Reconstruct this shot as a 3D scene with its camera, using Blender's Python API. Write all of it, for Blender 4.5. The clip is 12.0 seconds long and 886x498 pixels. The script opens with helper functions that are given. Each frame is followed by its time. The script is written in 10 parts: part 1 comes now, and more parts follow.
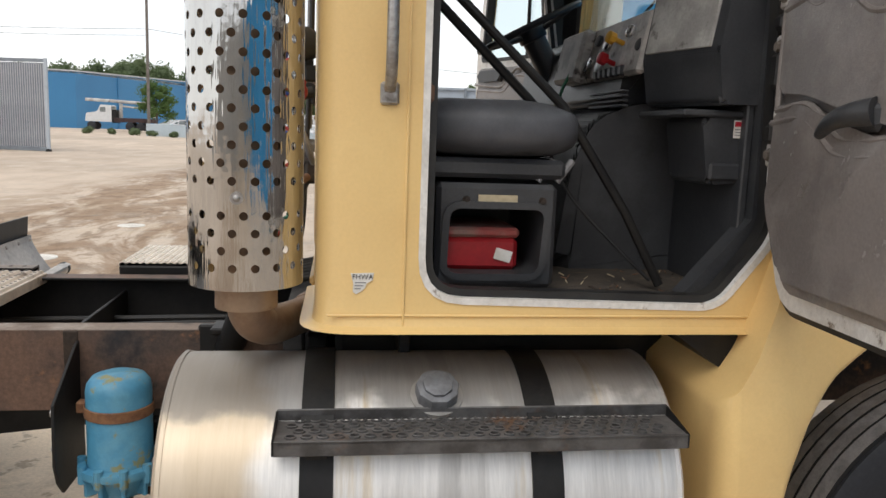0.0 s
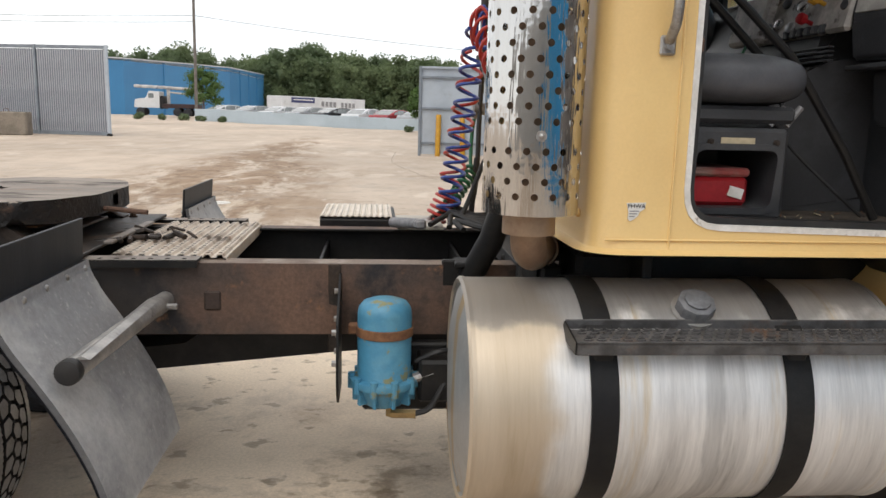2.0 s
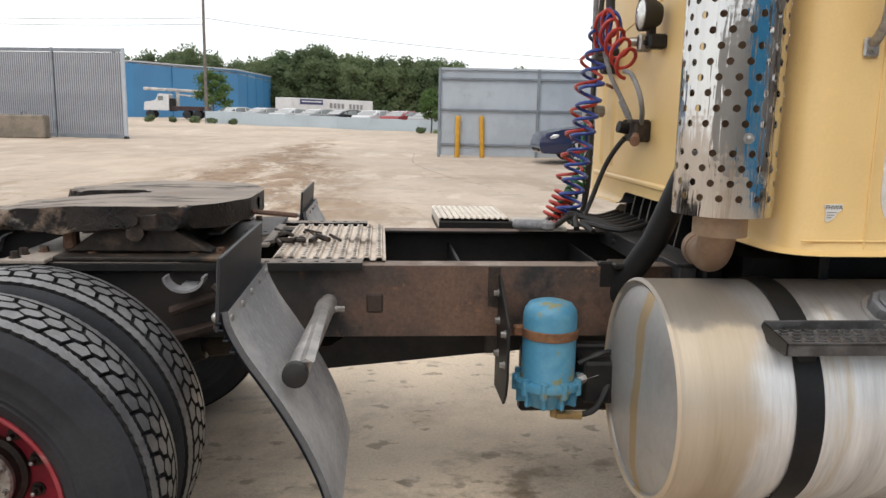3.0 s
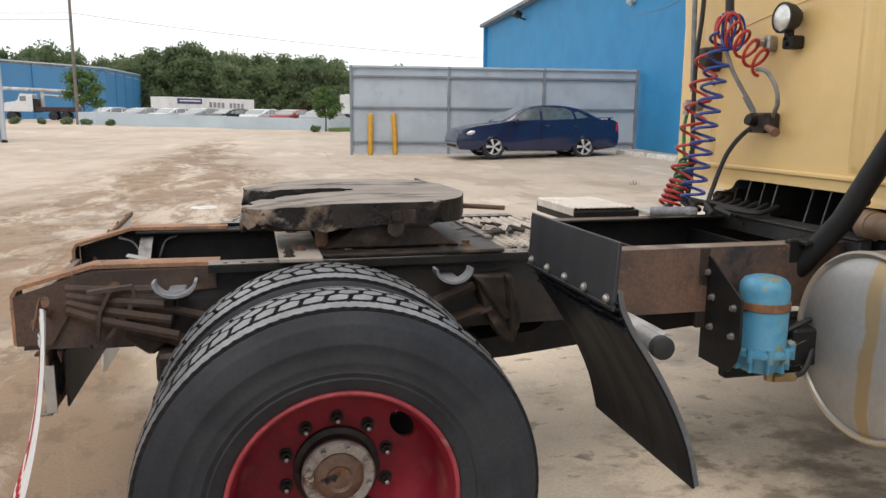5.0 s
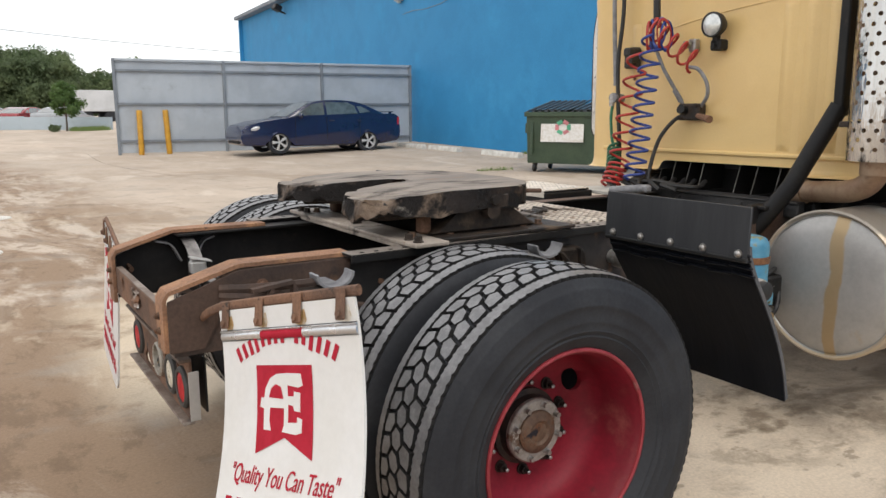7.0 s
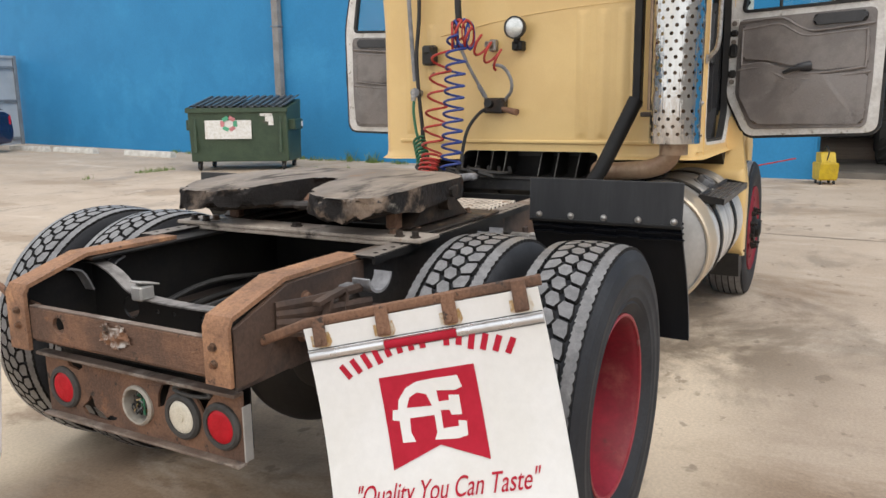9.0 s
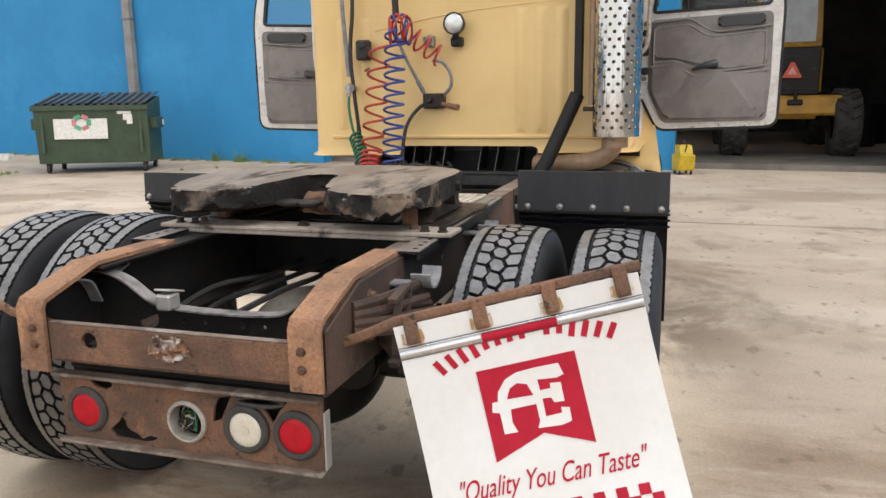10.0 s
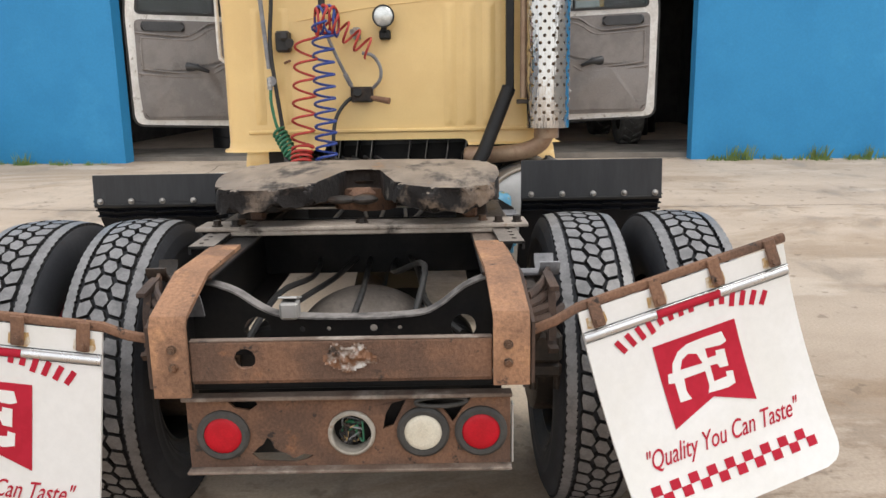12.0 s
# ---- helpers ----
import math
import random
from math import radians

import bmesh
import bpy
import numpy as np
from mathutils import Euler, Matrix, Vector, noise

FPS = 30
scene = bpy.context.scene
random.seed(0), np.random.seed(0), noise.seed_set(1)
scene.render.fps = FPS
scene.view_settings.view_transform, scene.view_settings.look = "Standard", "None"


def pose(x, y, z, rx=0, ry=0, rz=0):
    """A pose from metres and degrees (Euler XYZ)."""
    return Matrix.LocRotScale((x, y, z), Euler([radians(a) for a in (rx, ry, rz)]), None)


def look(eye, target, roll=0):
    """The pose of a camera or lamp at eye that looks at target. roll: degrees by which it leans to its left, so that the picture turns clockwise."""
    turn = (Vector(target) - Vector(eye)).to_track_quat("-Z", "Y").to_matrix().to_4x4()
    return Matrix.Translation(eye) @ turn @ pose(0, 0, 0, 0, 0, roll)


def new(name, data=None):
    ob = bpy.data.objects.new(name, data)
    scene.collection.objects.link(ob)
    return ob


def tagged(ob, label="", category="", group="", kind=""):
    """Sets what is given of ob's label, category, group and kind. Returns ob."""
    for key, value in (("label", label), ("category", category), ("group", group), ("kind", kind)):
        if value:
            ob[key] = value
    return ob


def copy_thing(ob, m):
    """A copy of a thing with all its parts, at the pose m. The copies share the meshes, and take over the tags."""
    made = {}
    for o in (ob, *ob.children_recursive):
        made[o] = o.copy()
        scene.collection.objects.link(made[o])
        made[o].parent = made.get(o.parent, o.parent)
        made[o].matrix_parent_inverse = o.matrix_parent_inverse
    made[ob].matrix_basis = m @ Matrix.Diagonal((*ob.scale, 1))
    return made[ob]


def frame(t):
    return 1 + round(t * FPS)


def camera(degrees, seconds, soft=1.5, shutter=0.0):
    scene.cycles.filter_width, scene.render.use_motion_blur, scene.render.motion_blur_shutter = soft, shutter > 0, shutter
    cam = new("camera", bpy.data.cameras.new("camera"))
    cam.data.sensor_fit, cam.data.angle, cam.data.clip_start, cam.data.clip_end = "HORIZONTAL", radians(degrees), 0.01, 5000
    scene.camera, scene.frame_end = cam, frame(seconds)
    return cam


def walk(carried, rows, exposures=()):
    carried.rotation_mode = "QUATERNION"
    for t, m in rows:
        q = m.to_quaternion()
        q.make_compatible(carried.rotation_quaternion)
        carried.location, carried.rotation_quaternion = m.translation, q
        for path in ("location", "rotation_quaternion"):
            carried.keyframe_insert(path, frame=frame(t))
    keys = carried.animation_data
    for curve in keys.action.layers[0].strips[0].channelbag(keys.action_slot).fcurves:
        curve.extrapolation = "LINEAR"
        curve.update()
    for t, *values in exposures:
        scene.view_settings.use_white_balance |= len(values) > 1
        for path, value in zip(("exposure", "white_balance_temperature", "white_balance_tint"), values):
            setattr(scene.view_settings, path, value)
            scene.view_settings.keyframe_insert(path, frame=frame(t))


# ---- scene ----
cam = camera(60.6, 12.0)
METRES, EYE, TILT, LEAN, TURN = 6.4, 1.545, -0.5, 0.3, -8.0
ROWS = [
    (0.0, 0.0, 0.0, 0.0, 0.34, -8.09, -2.37),
    (0.5, -0.0138, -0.0261, -0.0046, 1.02, -9.04, -2.15),
    (1.0, -0.0313, -0.0406, -0.0063, 1.67, -9.16, -2.02),
    (1.5, -0.0603, -0.0485, -0.0109, 2.41, -9.28, -1.91),
    (2.0, -0.0921, -0.0491, -0.0179, 3.05, -9.4, -1.82),
    (2.5, -0.1292, -0.0481, -0.0194, 3.38, -9.4, -1.6),
    (3.0, -0.172, -0.0555, -0.0193, 3.34, -9.34, -1.53),
    (3.5, -0.2153, -0.0679, -0.0177, 2.55, -9.31, -1.41),
    (5.5, -0.4074, -0.0802, -0.0252, -9.16, -9.32, -0.51),
    (6.0, -0.4553, -0.087, -0.0242, -12.56, -9.28, -0.29),
    (6.5, -0.5003, -0.0809, -0.0266, -18.07, -9.43, -0.05),
    (8.5, -0.6504, 0.0199, -0.0252, -46.27, -10.08, 0.79),
    (9.0, -0.6872, 0.0507, -0.0254, -53.41, -10.22, 0.96),
    (9.5, -0.7091, 0.0892, -0.0279, -60.15, -10.48, 1.06),
    (10.0, -0.733, 0.1273, -0.0256, -64.99, -10.62, 1.15),
    (10.5, -0.7561, 0.168, -0.0254, -69.45, -10.82, 1.23),
    (11.0, -0.763, 0.2062, -0.0267, -74.13, -11.07, 1.36),
    (11.5, -0.7711, 0.2396, -0.0253, -78.48, -11.23, 1.38),
    (12.0, -0.7786, 0.2713, -0.0237, -82.27, -11.37, 1.4),
]
walk(cam, [(t, pose(2.155, -2.705, EYE, TILT, LEAN, TURN) @ pose(METRES * x, METRES * y, METRES * z, 90 + pitch, roll, yaw)) for t, x, y, z, yaw, pitch, roll in ROWS],
     exposures=[(0.0, 0.10), (5.5, 0.18), (6.5, 0.17), (8.5, 0.23), (10.0, 0.36), (12.0, 0.38)])

# ---- world, sun, exposure ----
world = bpy.data.worlds.new("overcast_sky")
scene.world = world
world.use_nodes = True
wn, wl = world.node_tree.nodes, world.node_tree.links
wbg = wn["Background"]
sky = wn.new("ShaderNodeTexSky")
sky.sky_type = 'NISHITA'
sky.sun_disc = False
sky.sun_elevation = radians(52)
sky.sun_rotation = radians(200)
sky_gain = wn.new("ShaderNodeVectorMath")
sky_gain.operation = 'SCALE'
sky_gain.inputs["Scale"].default_value = 0.12
wtc = wn.new("ShaderNodeTexCoord")
wnoise = wn.new("ShaderNodeTexNoise")
wnoise.inputs["Scale"].default_value = 2.2
wnoise.inputs["Detail"].default_value = 5
wramp = wn.new("ShaderNodeValToRGB")
wramp.color_ramp.elements[0].position, wramp.color_ramp.elements[0].color = 0.3, (0.93, 0.94, 0.97, 1)
wramp.color_ramp.elements[1].position, wramp.color_ramp.elements[1].color = 0.7, (1.09, 1.07, 1.04, 1)
wmix = wn.new("ShaderNodeMix")
wmix.data_type = 'RGBA'
wmix.inputs["Factor"].default_value = 0.86
wl.new(sky.outputs["Color"], sky_gain.inputs[0])
wl.new(wtc.outputs["Generated"], wnoise.inputs["Vector"])
wl.new(wnoise.outputs["Fac"], wramp.inputs["Fac"])
wl.new(sky_gain.outputs["Vector"], wmix.inputs["A"])
wl.new(wramp.outputs["Color"], wmix.inputs["B"])
wl.new(wmix.outputs["Result"], wbg.inputs["Color"])
wbg.inputs["Strength"].default_value = 1.18

sun = new("sun", bpy.data.lights.new("sun", 'SUN'))
sun.data.energy, sun.data.angle, sun.data.color = 0.9, radians(25), (1.0, 0.94, 0.85)
sun.matrix_world = look((-6, -14, 22), (0, 0, 0))
scene.view_settings.exposure = 0.0


# ---- helpers for building ----
def empty(name, label="", category="", group="", at=(0, 0, 0), turn=0.0):
    ob = new(name)
    ob.empty_display_size = 0.2
    ob.matrix_basis = pose(*at, 0, 0, turn)
    return tagged(ob, label, category, group)


def mesh_of(name, bm, material, smooth=True, sharp=35):
    me = bpy.data.meshes.new(name)
    bmesh.ops.recalc_face_normals(bm, faces=bm.faces)
    bm.to_mesh(me)
    bm.free()
    if material is not None:
        me.materials.append(material)
    if smooth:
        me.shade_smooth()
        me.set_sharp_from_angle(angle=radians(sharp))
    return me


def part(name, bm, material, parent=None, label="", smooth=True, sharp=35):
    """One mesh object from a bmesh (or from a ready mesh), under a thing or a part."""
    me = bm if isinstance(bm, bpy.types.Mesh) else mesh_of(name, bm, material, smooth, sharp)
    ob = new(name, me)
    if parent is not None:
        ob.parent = parent
    if label:
        ob["label"] = label
    return ob


def structure(name, bm, material, label="", category="", sharp=35):
    return tagged(part(name, bm, material, sharp=sharp), label, category, kind="structure")


def B():
    return bmesh.new()


def box(bm, c, s, bevel=0.0, turn=None, seg=1):
    """A box with centre c and full sizes s, its edges rounded; turn: a 4x4 matrix about its centre."""
    m = Matrix.Translation(c) @ (turn or Matrix.Identity(4)) @ Matrix.Diagonal((*s, 1))
    vs = bmesh.ops.create_cube(bm, size=1.0, matrix=m)["verts"]
    if bevel > 0:
        es = list({e for v in vs for e in v.link_edges})
        bmesh.ops.bevel(bm, geom=es, offset=min(bevel, 0.49 * min(s)), segments=seg, profile=0.5, affect='EDGES')
    return bm


def axis_matrix(p0, p1):
    d = Vector(p1) - Vector(p0)
    return Matrix.Translation((Vector(p0) + Vector(p1)) / 2) @ d.to_track_quat('Z', 'Y').to_matrix().to_4x4(), d.length


def cyl(bm, p0, p1, r, seg=20, r2=None, bevel=0.0):
    m, length = axis_matrix(p0, p1)
    vs = bmesh.ops.create_cone(bm, cap_ends=True, segments=seg, radius1=r, radius2=r if r2 is None else r2, depth=length, matrix=m)["verts"]
    if bevel > 0:
        es = list({e for v in vs for e in v.link_edges if any(len(f.verts) > 4 for f in e.link_faces)})
        bmesh.ops.bevel(bm, geom=es, offset=bevel, segments=2, profile=0.5, affect='EDGES')
    return bm


def ball(bm, c, s, u=16, v=10, turn=None):
    m = Matrix.Translation(c) @ (turn or Matrix.Identity(4)) @ Matrix.Diagonal((*s, 1))
    bmesh.ops.create_uvsphere(bm, u_segments=u, v_segments=v, radius=1.0, matrix=m)
    return bm


def lathe(bm, profile, m=Matrix.Identity(4), seg=48, closed=False, start=0.0, sweep=360.0):
    """Turns (r, h) pairs about the local z axis."""
    full = abs(sweep - 360) < 1e-6
    n = seg if full else seg + 1
    rings = []
    for r, h in profile:
        ring = []
        for i in range(n):
            a = radians(start + sweep * i / seg)
            ring.append(bm.verts.new(m @ Vector((r * math.cos(a), r * math.sin(a), h))))
        rings.append(ring)
    pairs = list(zip(rings, rings[1:])) + ([(rings[-1], rings[0])] if closed else [])
    for a, b in pairs:
        for i in range(n if full else n - 1):
            j = (i + 1) % n
            bm.faces.new((a[i], a[j], b[j], b[i]))
    return bm


def prism(bm, outline, depth, m=Matrix.Identity(4), bevel=0.0):
    """An outline in the local xy plane, given thickness along local z from 0 to depth."""
    low = [bm.verts.new(m @ Vector((x, y, 0))) for x, y in outline]
    high = [bm.verts.new(m @ Vector((x, y, depth))) for x, y in outline]
    faces = [bm.faces.new(low[::-1]), bm.faces.new(high)]
    for i in range(len(low)):
        j = (i + 1) % len(low)
        faces.append(bm.faces.new((low[i], low[j], high[j], high[i])))
    if bevel > 0:
        es = list({e for f in faces for e in f.edges})
        bmesh.ops.bevel(bm, geom=es, offset=bevel, segments=1, profile=0.5, affect='EDGES')
    return bm


XZ = Matrix(((1, 0, 0, 0), (0, 0, -1, 0), (0, 1, 0, 0), (0, 0, 0, 1)))     # local x, y, z -> world x, z, -y
YZ = Matrix(((0, 0, 1, 0), (1, 0, 0, 0), (0, 1, 0, 0), (0, 0, 0, 1)))      # local x, y, z -> world y, z, x


def at(x=0, y=0, z=0):
    return Matrix.Translation((x, y, z))


def smooth_path(points, steps=8):
    """A Catmull-Rom line through the points."""
    p = [Vector(q) for q in points]
    p = [2 * p[0] - p[1]] + p + [2 * p[-1] - p[-2]]
    out = []
    for i in range(1, len(p) - 2):
        for k in range(steps):
            t = k / steps
            a, b, c, d = p[i - 1], p[i], p[i + 1], p[i + 2]
            out.append(0.5 * (2 * b + (c - a) * t + (2 * a - 5 * b + 4 * c - d) * t * t + (3 * b - a - 3 * c + d) * t ** 3))
    out.append(p[-2])
    return out


def tube(bm, points, r, seg=8, cap=True, flat=1.0):
    """A round tube along a line of points; r is a number or a function of 0..1."""
    pts = [Vector(q) for q in points]
    n = len(pts)
    rings, side = [], None
    for i, q in enumerate(pts):
        d = (pts[min(i + 1, n - 1)] - pts[max(i - 1, 0)]).normalized()
        if side is None:
            side = d.cross(Vector((0, 0, 1))) if abs(d.z) < 0.9 else d.cross(Vector((1, 0, 0)))
        side = (side - d * side.dot(d)).normalized()
        up = d.cross(side)
        rr = r(i / (n - 1)) if callable(r) else r
        rings.append([bm.verts.new(q + (side * math.cos(2 * math.pi * k / seg) + up * math.sin(2 * math.pi * k / seg) * flat) * rr) for k in range(seg)])
    for a, b in zip(rings, rings[1:]):
        for k in range(seg):
            j = (k + 1) % seg
            bm.faces.new((a[k], a[j], b[j], b[k]))
    if cap:
        bm.faces.new(rings[0][::-1])
        bm.faces.new(rings[-1])
    return bm


def strip(bm, line, across, thick, m=Matrix.Identity(4)):
    """A bent sheet: a line of (u, v) pairs in the local xy plane, spread along local z over across=(z0, z1), with thickness."""
    n = len(line)
    left, right = [], []
    for i in range(n):
        a, b = Vector(line[max(i - 1, 0)]), Vector(line[min(i + 1, n - 1)])
        d = (b - a).normalized()
        nrm = Vector((-d.y, d.x))
        p = Vector(line[i])
        left.append(p + nrm * thick / 2)
        right.append(p - nrm * thick / 2)
    return prism(bm, [tuple(q) for q in left] + [tuple(q) for q in reversed(right)], across[1] - across[0], m @ at(0, 0, across[0]))


def nut(bm, p, d, r=0.012, h=0.012):
    """A hexagon bolt head on a washer."""
    p, d = Vector(p), Vector(d).normalized()
    cyl(bm, p - d * 0.002, p + d * 0.003, r * 1.35, 14)
    cyl(bm, p + d * 0.003, p + d * (0.003 + h), r, 6)
    return bm


def rounded(pts, r, seg=5):
    """A 2D outline with its corners rounded by r (a number or one per corner)."""
    out, n = [], len(pts)
    for i in range(n):
        p, a, b = Vector(pts[i]), Vector(pts[i - 1]), Vector(pts[(i + 1) % n])
        rr = r[i] if isinstance(r, (list, tuple)) else r
        if rr <= 0:
            out.append(tuple(p))
            continue
        da, db = (a - p), (b - p)
        ka, kb = min(rr, da.length * 0.49), min(rr, db.length * 0.49)
        pa, pb = p + da.normalized() * ka, p + db.normalized() * kb
        for k in range(seg + 1):
            t = k / seg
            out.append(tuple((1 - t) ** 2 * pa + 2 * t * (1 - t) * p + t * t * pb))
    return out


def text_mesh(body, size, name="lettering"):
    """Built-in font turned into a mesh, centred, in the local xy plane."""
    cu = bpy.data.curves.new(name, 'FONT')
    cu.body, cu.size, cu.align_x, cu.align_y = body, size, 'CENTER', 'CENTER'
    cu.extrude = 0.0006
    ob = bpy.data.objects.new(name, cu)
    scene.collection.objects.link(ob)
    dg = bpy.context.evaluated_depsgraph_get()
    me = bpy.data.meshes.new_from_object(ob.evaluated_get(dg))
    bpy.data.objects.remove(ob)
    bpy.data.curves.remove(cu)
    return me


# ---- materials ----
MATS = {}


def mat(name, base, alt=None, scale=6.0, lo=0.4, hi=0.62, rough=0.6, rough2=None, metal=0.0, bump=0.15, bscale=60.0, stain=None,
        stain2=None, stretch=(1, 1, 1), fine=0.12, spec=0.5, coat=0.0, vary=0.0, bdist=0.004):
    """Base and alt colours mixed by broad noise, fine grain over them, stains of their own colour, and relief."""
    m = bpy.data.materials.new(name)
    m.use_nodes = True
    nd, ln = m.node_tree.nodes, m.node_tree.links
    bsdf = nd["Principled BSDF"]
    tc = nd.new("ShaderNodeTexCoord")
    mp = nd.new("ShaderNodeMapping")
    mp.inputs["Scale"].default_value = stretch
    ln.new(tc.outputs["Object"], mp.inputs["Vector"])

    def noise_node(sc, detail=6, rg=0.6, vec=mp):
        t = nd.new("ShaderNodeTexNoise")
        t.inputs["Scale"].default_value, t.inputs["Detail"].default_value, t.inputs["Roughness"].default_value = sc, detail, rg
        ln.new(vec.outputs["Vector"], t.inputs["Vector"])
        return t

    def step(src, a, b):
        r = nd.new("ShaderNodeMapRange")
        r.inputs["From Min"].default_value, r.inputs["From Max"].default_value = a, b
        r.interpolation_type = 'SMOOTHSTEP'
        ln.new(src, r.inputs["Value"])
        return r.outputs["Result"]

    def mix(fac, a, b):
        x = nd.new("ShaderNodeMix")
        x.data_type = 'RGBA'
        ln.new(fac, x.inputs["Factor"])
        for sock, v in (("A", a), ("B", b)):
            if isinstance(v, tuple):
                x.inputs[sock].default_value = (*v, 1)
            else:
                ln.new(v, x.inputs[sock])
        return x.outputs["Result"]

    broad = noise_node(scale)
    f = step(broad.outputs["Fac"], lo, hi)
    col = mix(f, tuple(base), tuple(alt or [c * 0.8 for c in base]))
    masks = []
    for st in (stain, stain2):
        if st:
            c, sc, a, b = st
            k = step(noise_node(sc, 8, 0.65).outputs["Fac"], a, b)
            masks.append(k)
            col = mix(k, col, tuple(c))
    grain = noise_node(bscale, 4, 0.7)
    g = nd.new("ShaderNodeMapRange")
    g.inputs["From Min"].default_value, g.inputs["From Max"].default_value = 0.3, 0.7
    g.inputs["To Min"].default_value, g.inputs["To Max"].default_value = 1 - fine, 1 + fine
    ln.new(grain.outputs["Fac"], g.inputs["Value"])
    val = g.outputs["Result"]
    if vary > 0:
        oi = nd.new("ShaderNodeObjectInfo")
        r = nd.new("ShaderNodeMapRange")
        r.inputs["To Min"].default_value, r.inputs["To Max"].default_value = 1 - vary, 1 + vary
        ln.new(oi.outputs["Random"], r.inputs["Value"])
        mul = nd.new("ShaderNodeMath")
        mul.operation = 'MULTIPLY'
        ln.new(val, mul.inputs[0])
        ln.new(r.outputs["Result"], mul.inputs[1])
        val = mul.outputs[0]
    sc_ = nd.new("ShaderNodeVectorMath")
    sc_.operation = 'SCALE'
    ln.new(col, sc_.inputs[0])
    ln.new(val, sc_.inputs["Scale"])
    ln.new(sc_.outputs["Vector"], bsdf.inputs["Base Color"])
    rr = nd.new("ShaderNodeMapRange")
    rr.inputs["To Min"].default_value, rr.inputs["To Max"].default_value = rough, rough2 if rough2 is not None else min(1, rough + 0.15)
    ln.new(masks[0] if masks else f, rr.inputs["Value"])
    ln.new(rr.outputs["Result"], bsdf.inputs["Roughness"])
    bsdf.inputs["Metallic"].default_value = metal
    bsdf.inputs["Specular IOR Level"].default_value = spec
    bsdf.inputs["Coat Weight"].default_value = coat
    if bump > 0:
        bp = nd.new("ShaderNodeBump")
        bp.inputs["Strength"].default_value, bp.inputs["Distance"].default_value = bump, bdist
        ln.new(grain.outputs["Fac"], bp.inputs["Height"])
        ln.new(bp.outputs["Normal"], bsdf.inputs["Normal"])
    MATS[name] = m
    return m


def soiled_or_shaded(m, colour, lo, hi, axis="X", wobble=0.25, scale=4.0, strength=0.9):
    """Lays a grease or soot stain, or shade put in as colour, with a ragged border over a material, strongest where the
    axis lies between lo and hi.
    """
    nd, ln = m.node_tree.nodes, m.node_tree.links
    bsdf = nd["Principled BSDF"]
    old = bsdf.inputs["Base Color"].links[0].from_socket
    tc, sep, nz = nd.new("ShaderNodeTexCoord"), nd.new("ShaderNodeSeparateXYZ"), nd.new("ShaderNodeTexNoise")
    nz.inputs["Scale"].default_value, nz.inputs["Detail"].default_value = scale, 7
    ln.new(tc.outputs["Object"], sep.inputs[0])
    ln.new(tc.outputs["Object"], nz.inputs["Vector"])
    wob = nd.new("ShaderNodeMath")
    wob.operation = 'MULTIPLY_ADD'
    ln.new(nz.outputs["Fac"], wob.inputs[0])
    wob.inputs[1].default_value = wobble * 2
    ln.new(sep.outputs[axis], wob.inputs[2])
    mid, half = (lo + hi) / 2 + wobble, (hi - lo) / 2
    d = nd.new("ShaderNodeMath")
    d.operation = 'SUBTRACT'
    ln.new(wob.outputs[0], d.inputs[0])
    d.inputs[1].default_value = mid
    ab = nd.new("ShaderNodeMath")
    ab.operation = 'ABSOLUTE'
    ln.new(d.outputs[0], ab.inputs[0])
    r = nd.new("ShaderNodeMapRange")
    r.interpolation_type = 'SMOOTHSTEP'
    for k, v in (("From Min", half * 0.75), ("From Max", half * 1.15), ("To Min", strength), ("To Max", 0.0)):
        r.inputs[k].default_value = v
    ln.new(ab.outputs[0], r.inputs["Value"])
    x = nd.new("ShaderNodeMix")
    x.data_type = 'RGBA'
    ln.new(r.outputs["Result"], x.inputs["Factor"])
    ln.new(old, x.inputs["A"])
    x.inputs["B"].default_value = (*colour, 1)
    ln.new(x.outputs["Result"], bsdf.inputs["Base Color"])
    return m


def two_faced(ob, other, test):
    """Gives the faces that pass the test (of their normal and centre) a second material."""
    me = ob.data
    me.materials.append(other)
    for p in me.polygons:
        if test(p.normal, p.center):
            p.material_index = 1
    return ob


def glass(name, tint=(0.9, 0.95, 0.95), alpha=0.25):
    m = bpy.data.materials.new(name)
    m.use_nodes = True
    nd, ln = m.node_tree.nodes, m.node_tree.links
    nd.remove(nd["Principled BSDF"])
    out = nd["Material Output"]
    tr, gl, mx, fr = nd.new("ShaderNodeBsdfTransparent"), nd.new("ShaderNodeBsdfGlossy"), nd.new("ShaderNodeMixShader"), nd.new("ShaderNodeLayerWeight")
    fr.inputs["Blend"].default_value = 0.5
    pw, ma = nd.new("ShaderNodeMath"), nd.new("ShaderNodeMath")
    pw.operation, ma.operation = 'POWER', 'MULTIPLY_ADD'
    pw.inputs[1].default_value, ma.inputs[1].default_value, ma.inputs[2].default_value = 4.0, 0.55, 0.03
    ln.new(fr.outputs["Facing"], pw.inputs[0])
    ln.new(pw.outputs[0], ma.inputs[0])
    tr.inputs["Color"].default_value = (*tint, 1)
    gl.inputs["Roughness"].default_value = 0.02
    ln.new(ma.outputs[0], mx.inputs["Fac"])
    ln.new(tr.outputs["BSDF"], mx.inputs[1])
    ln.new(gl.outputs["BSDF"], mx.inputs[2])
    ln.new(mx.outputs["Shader"], out.inputs["Surface"])
    return m


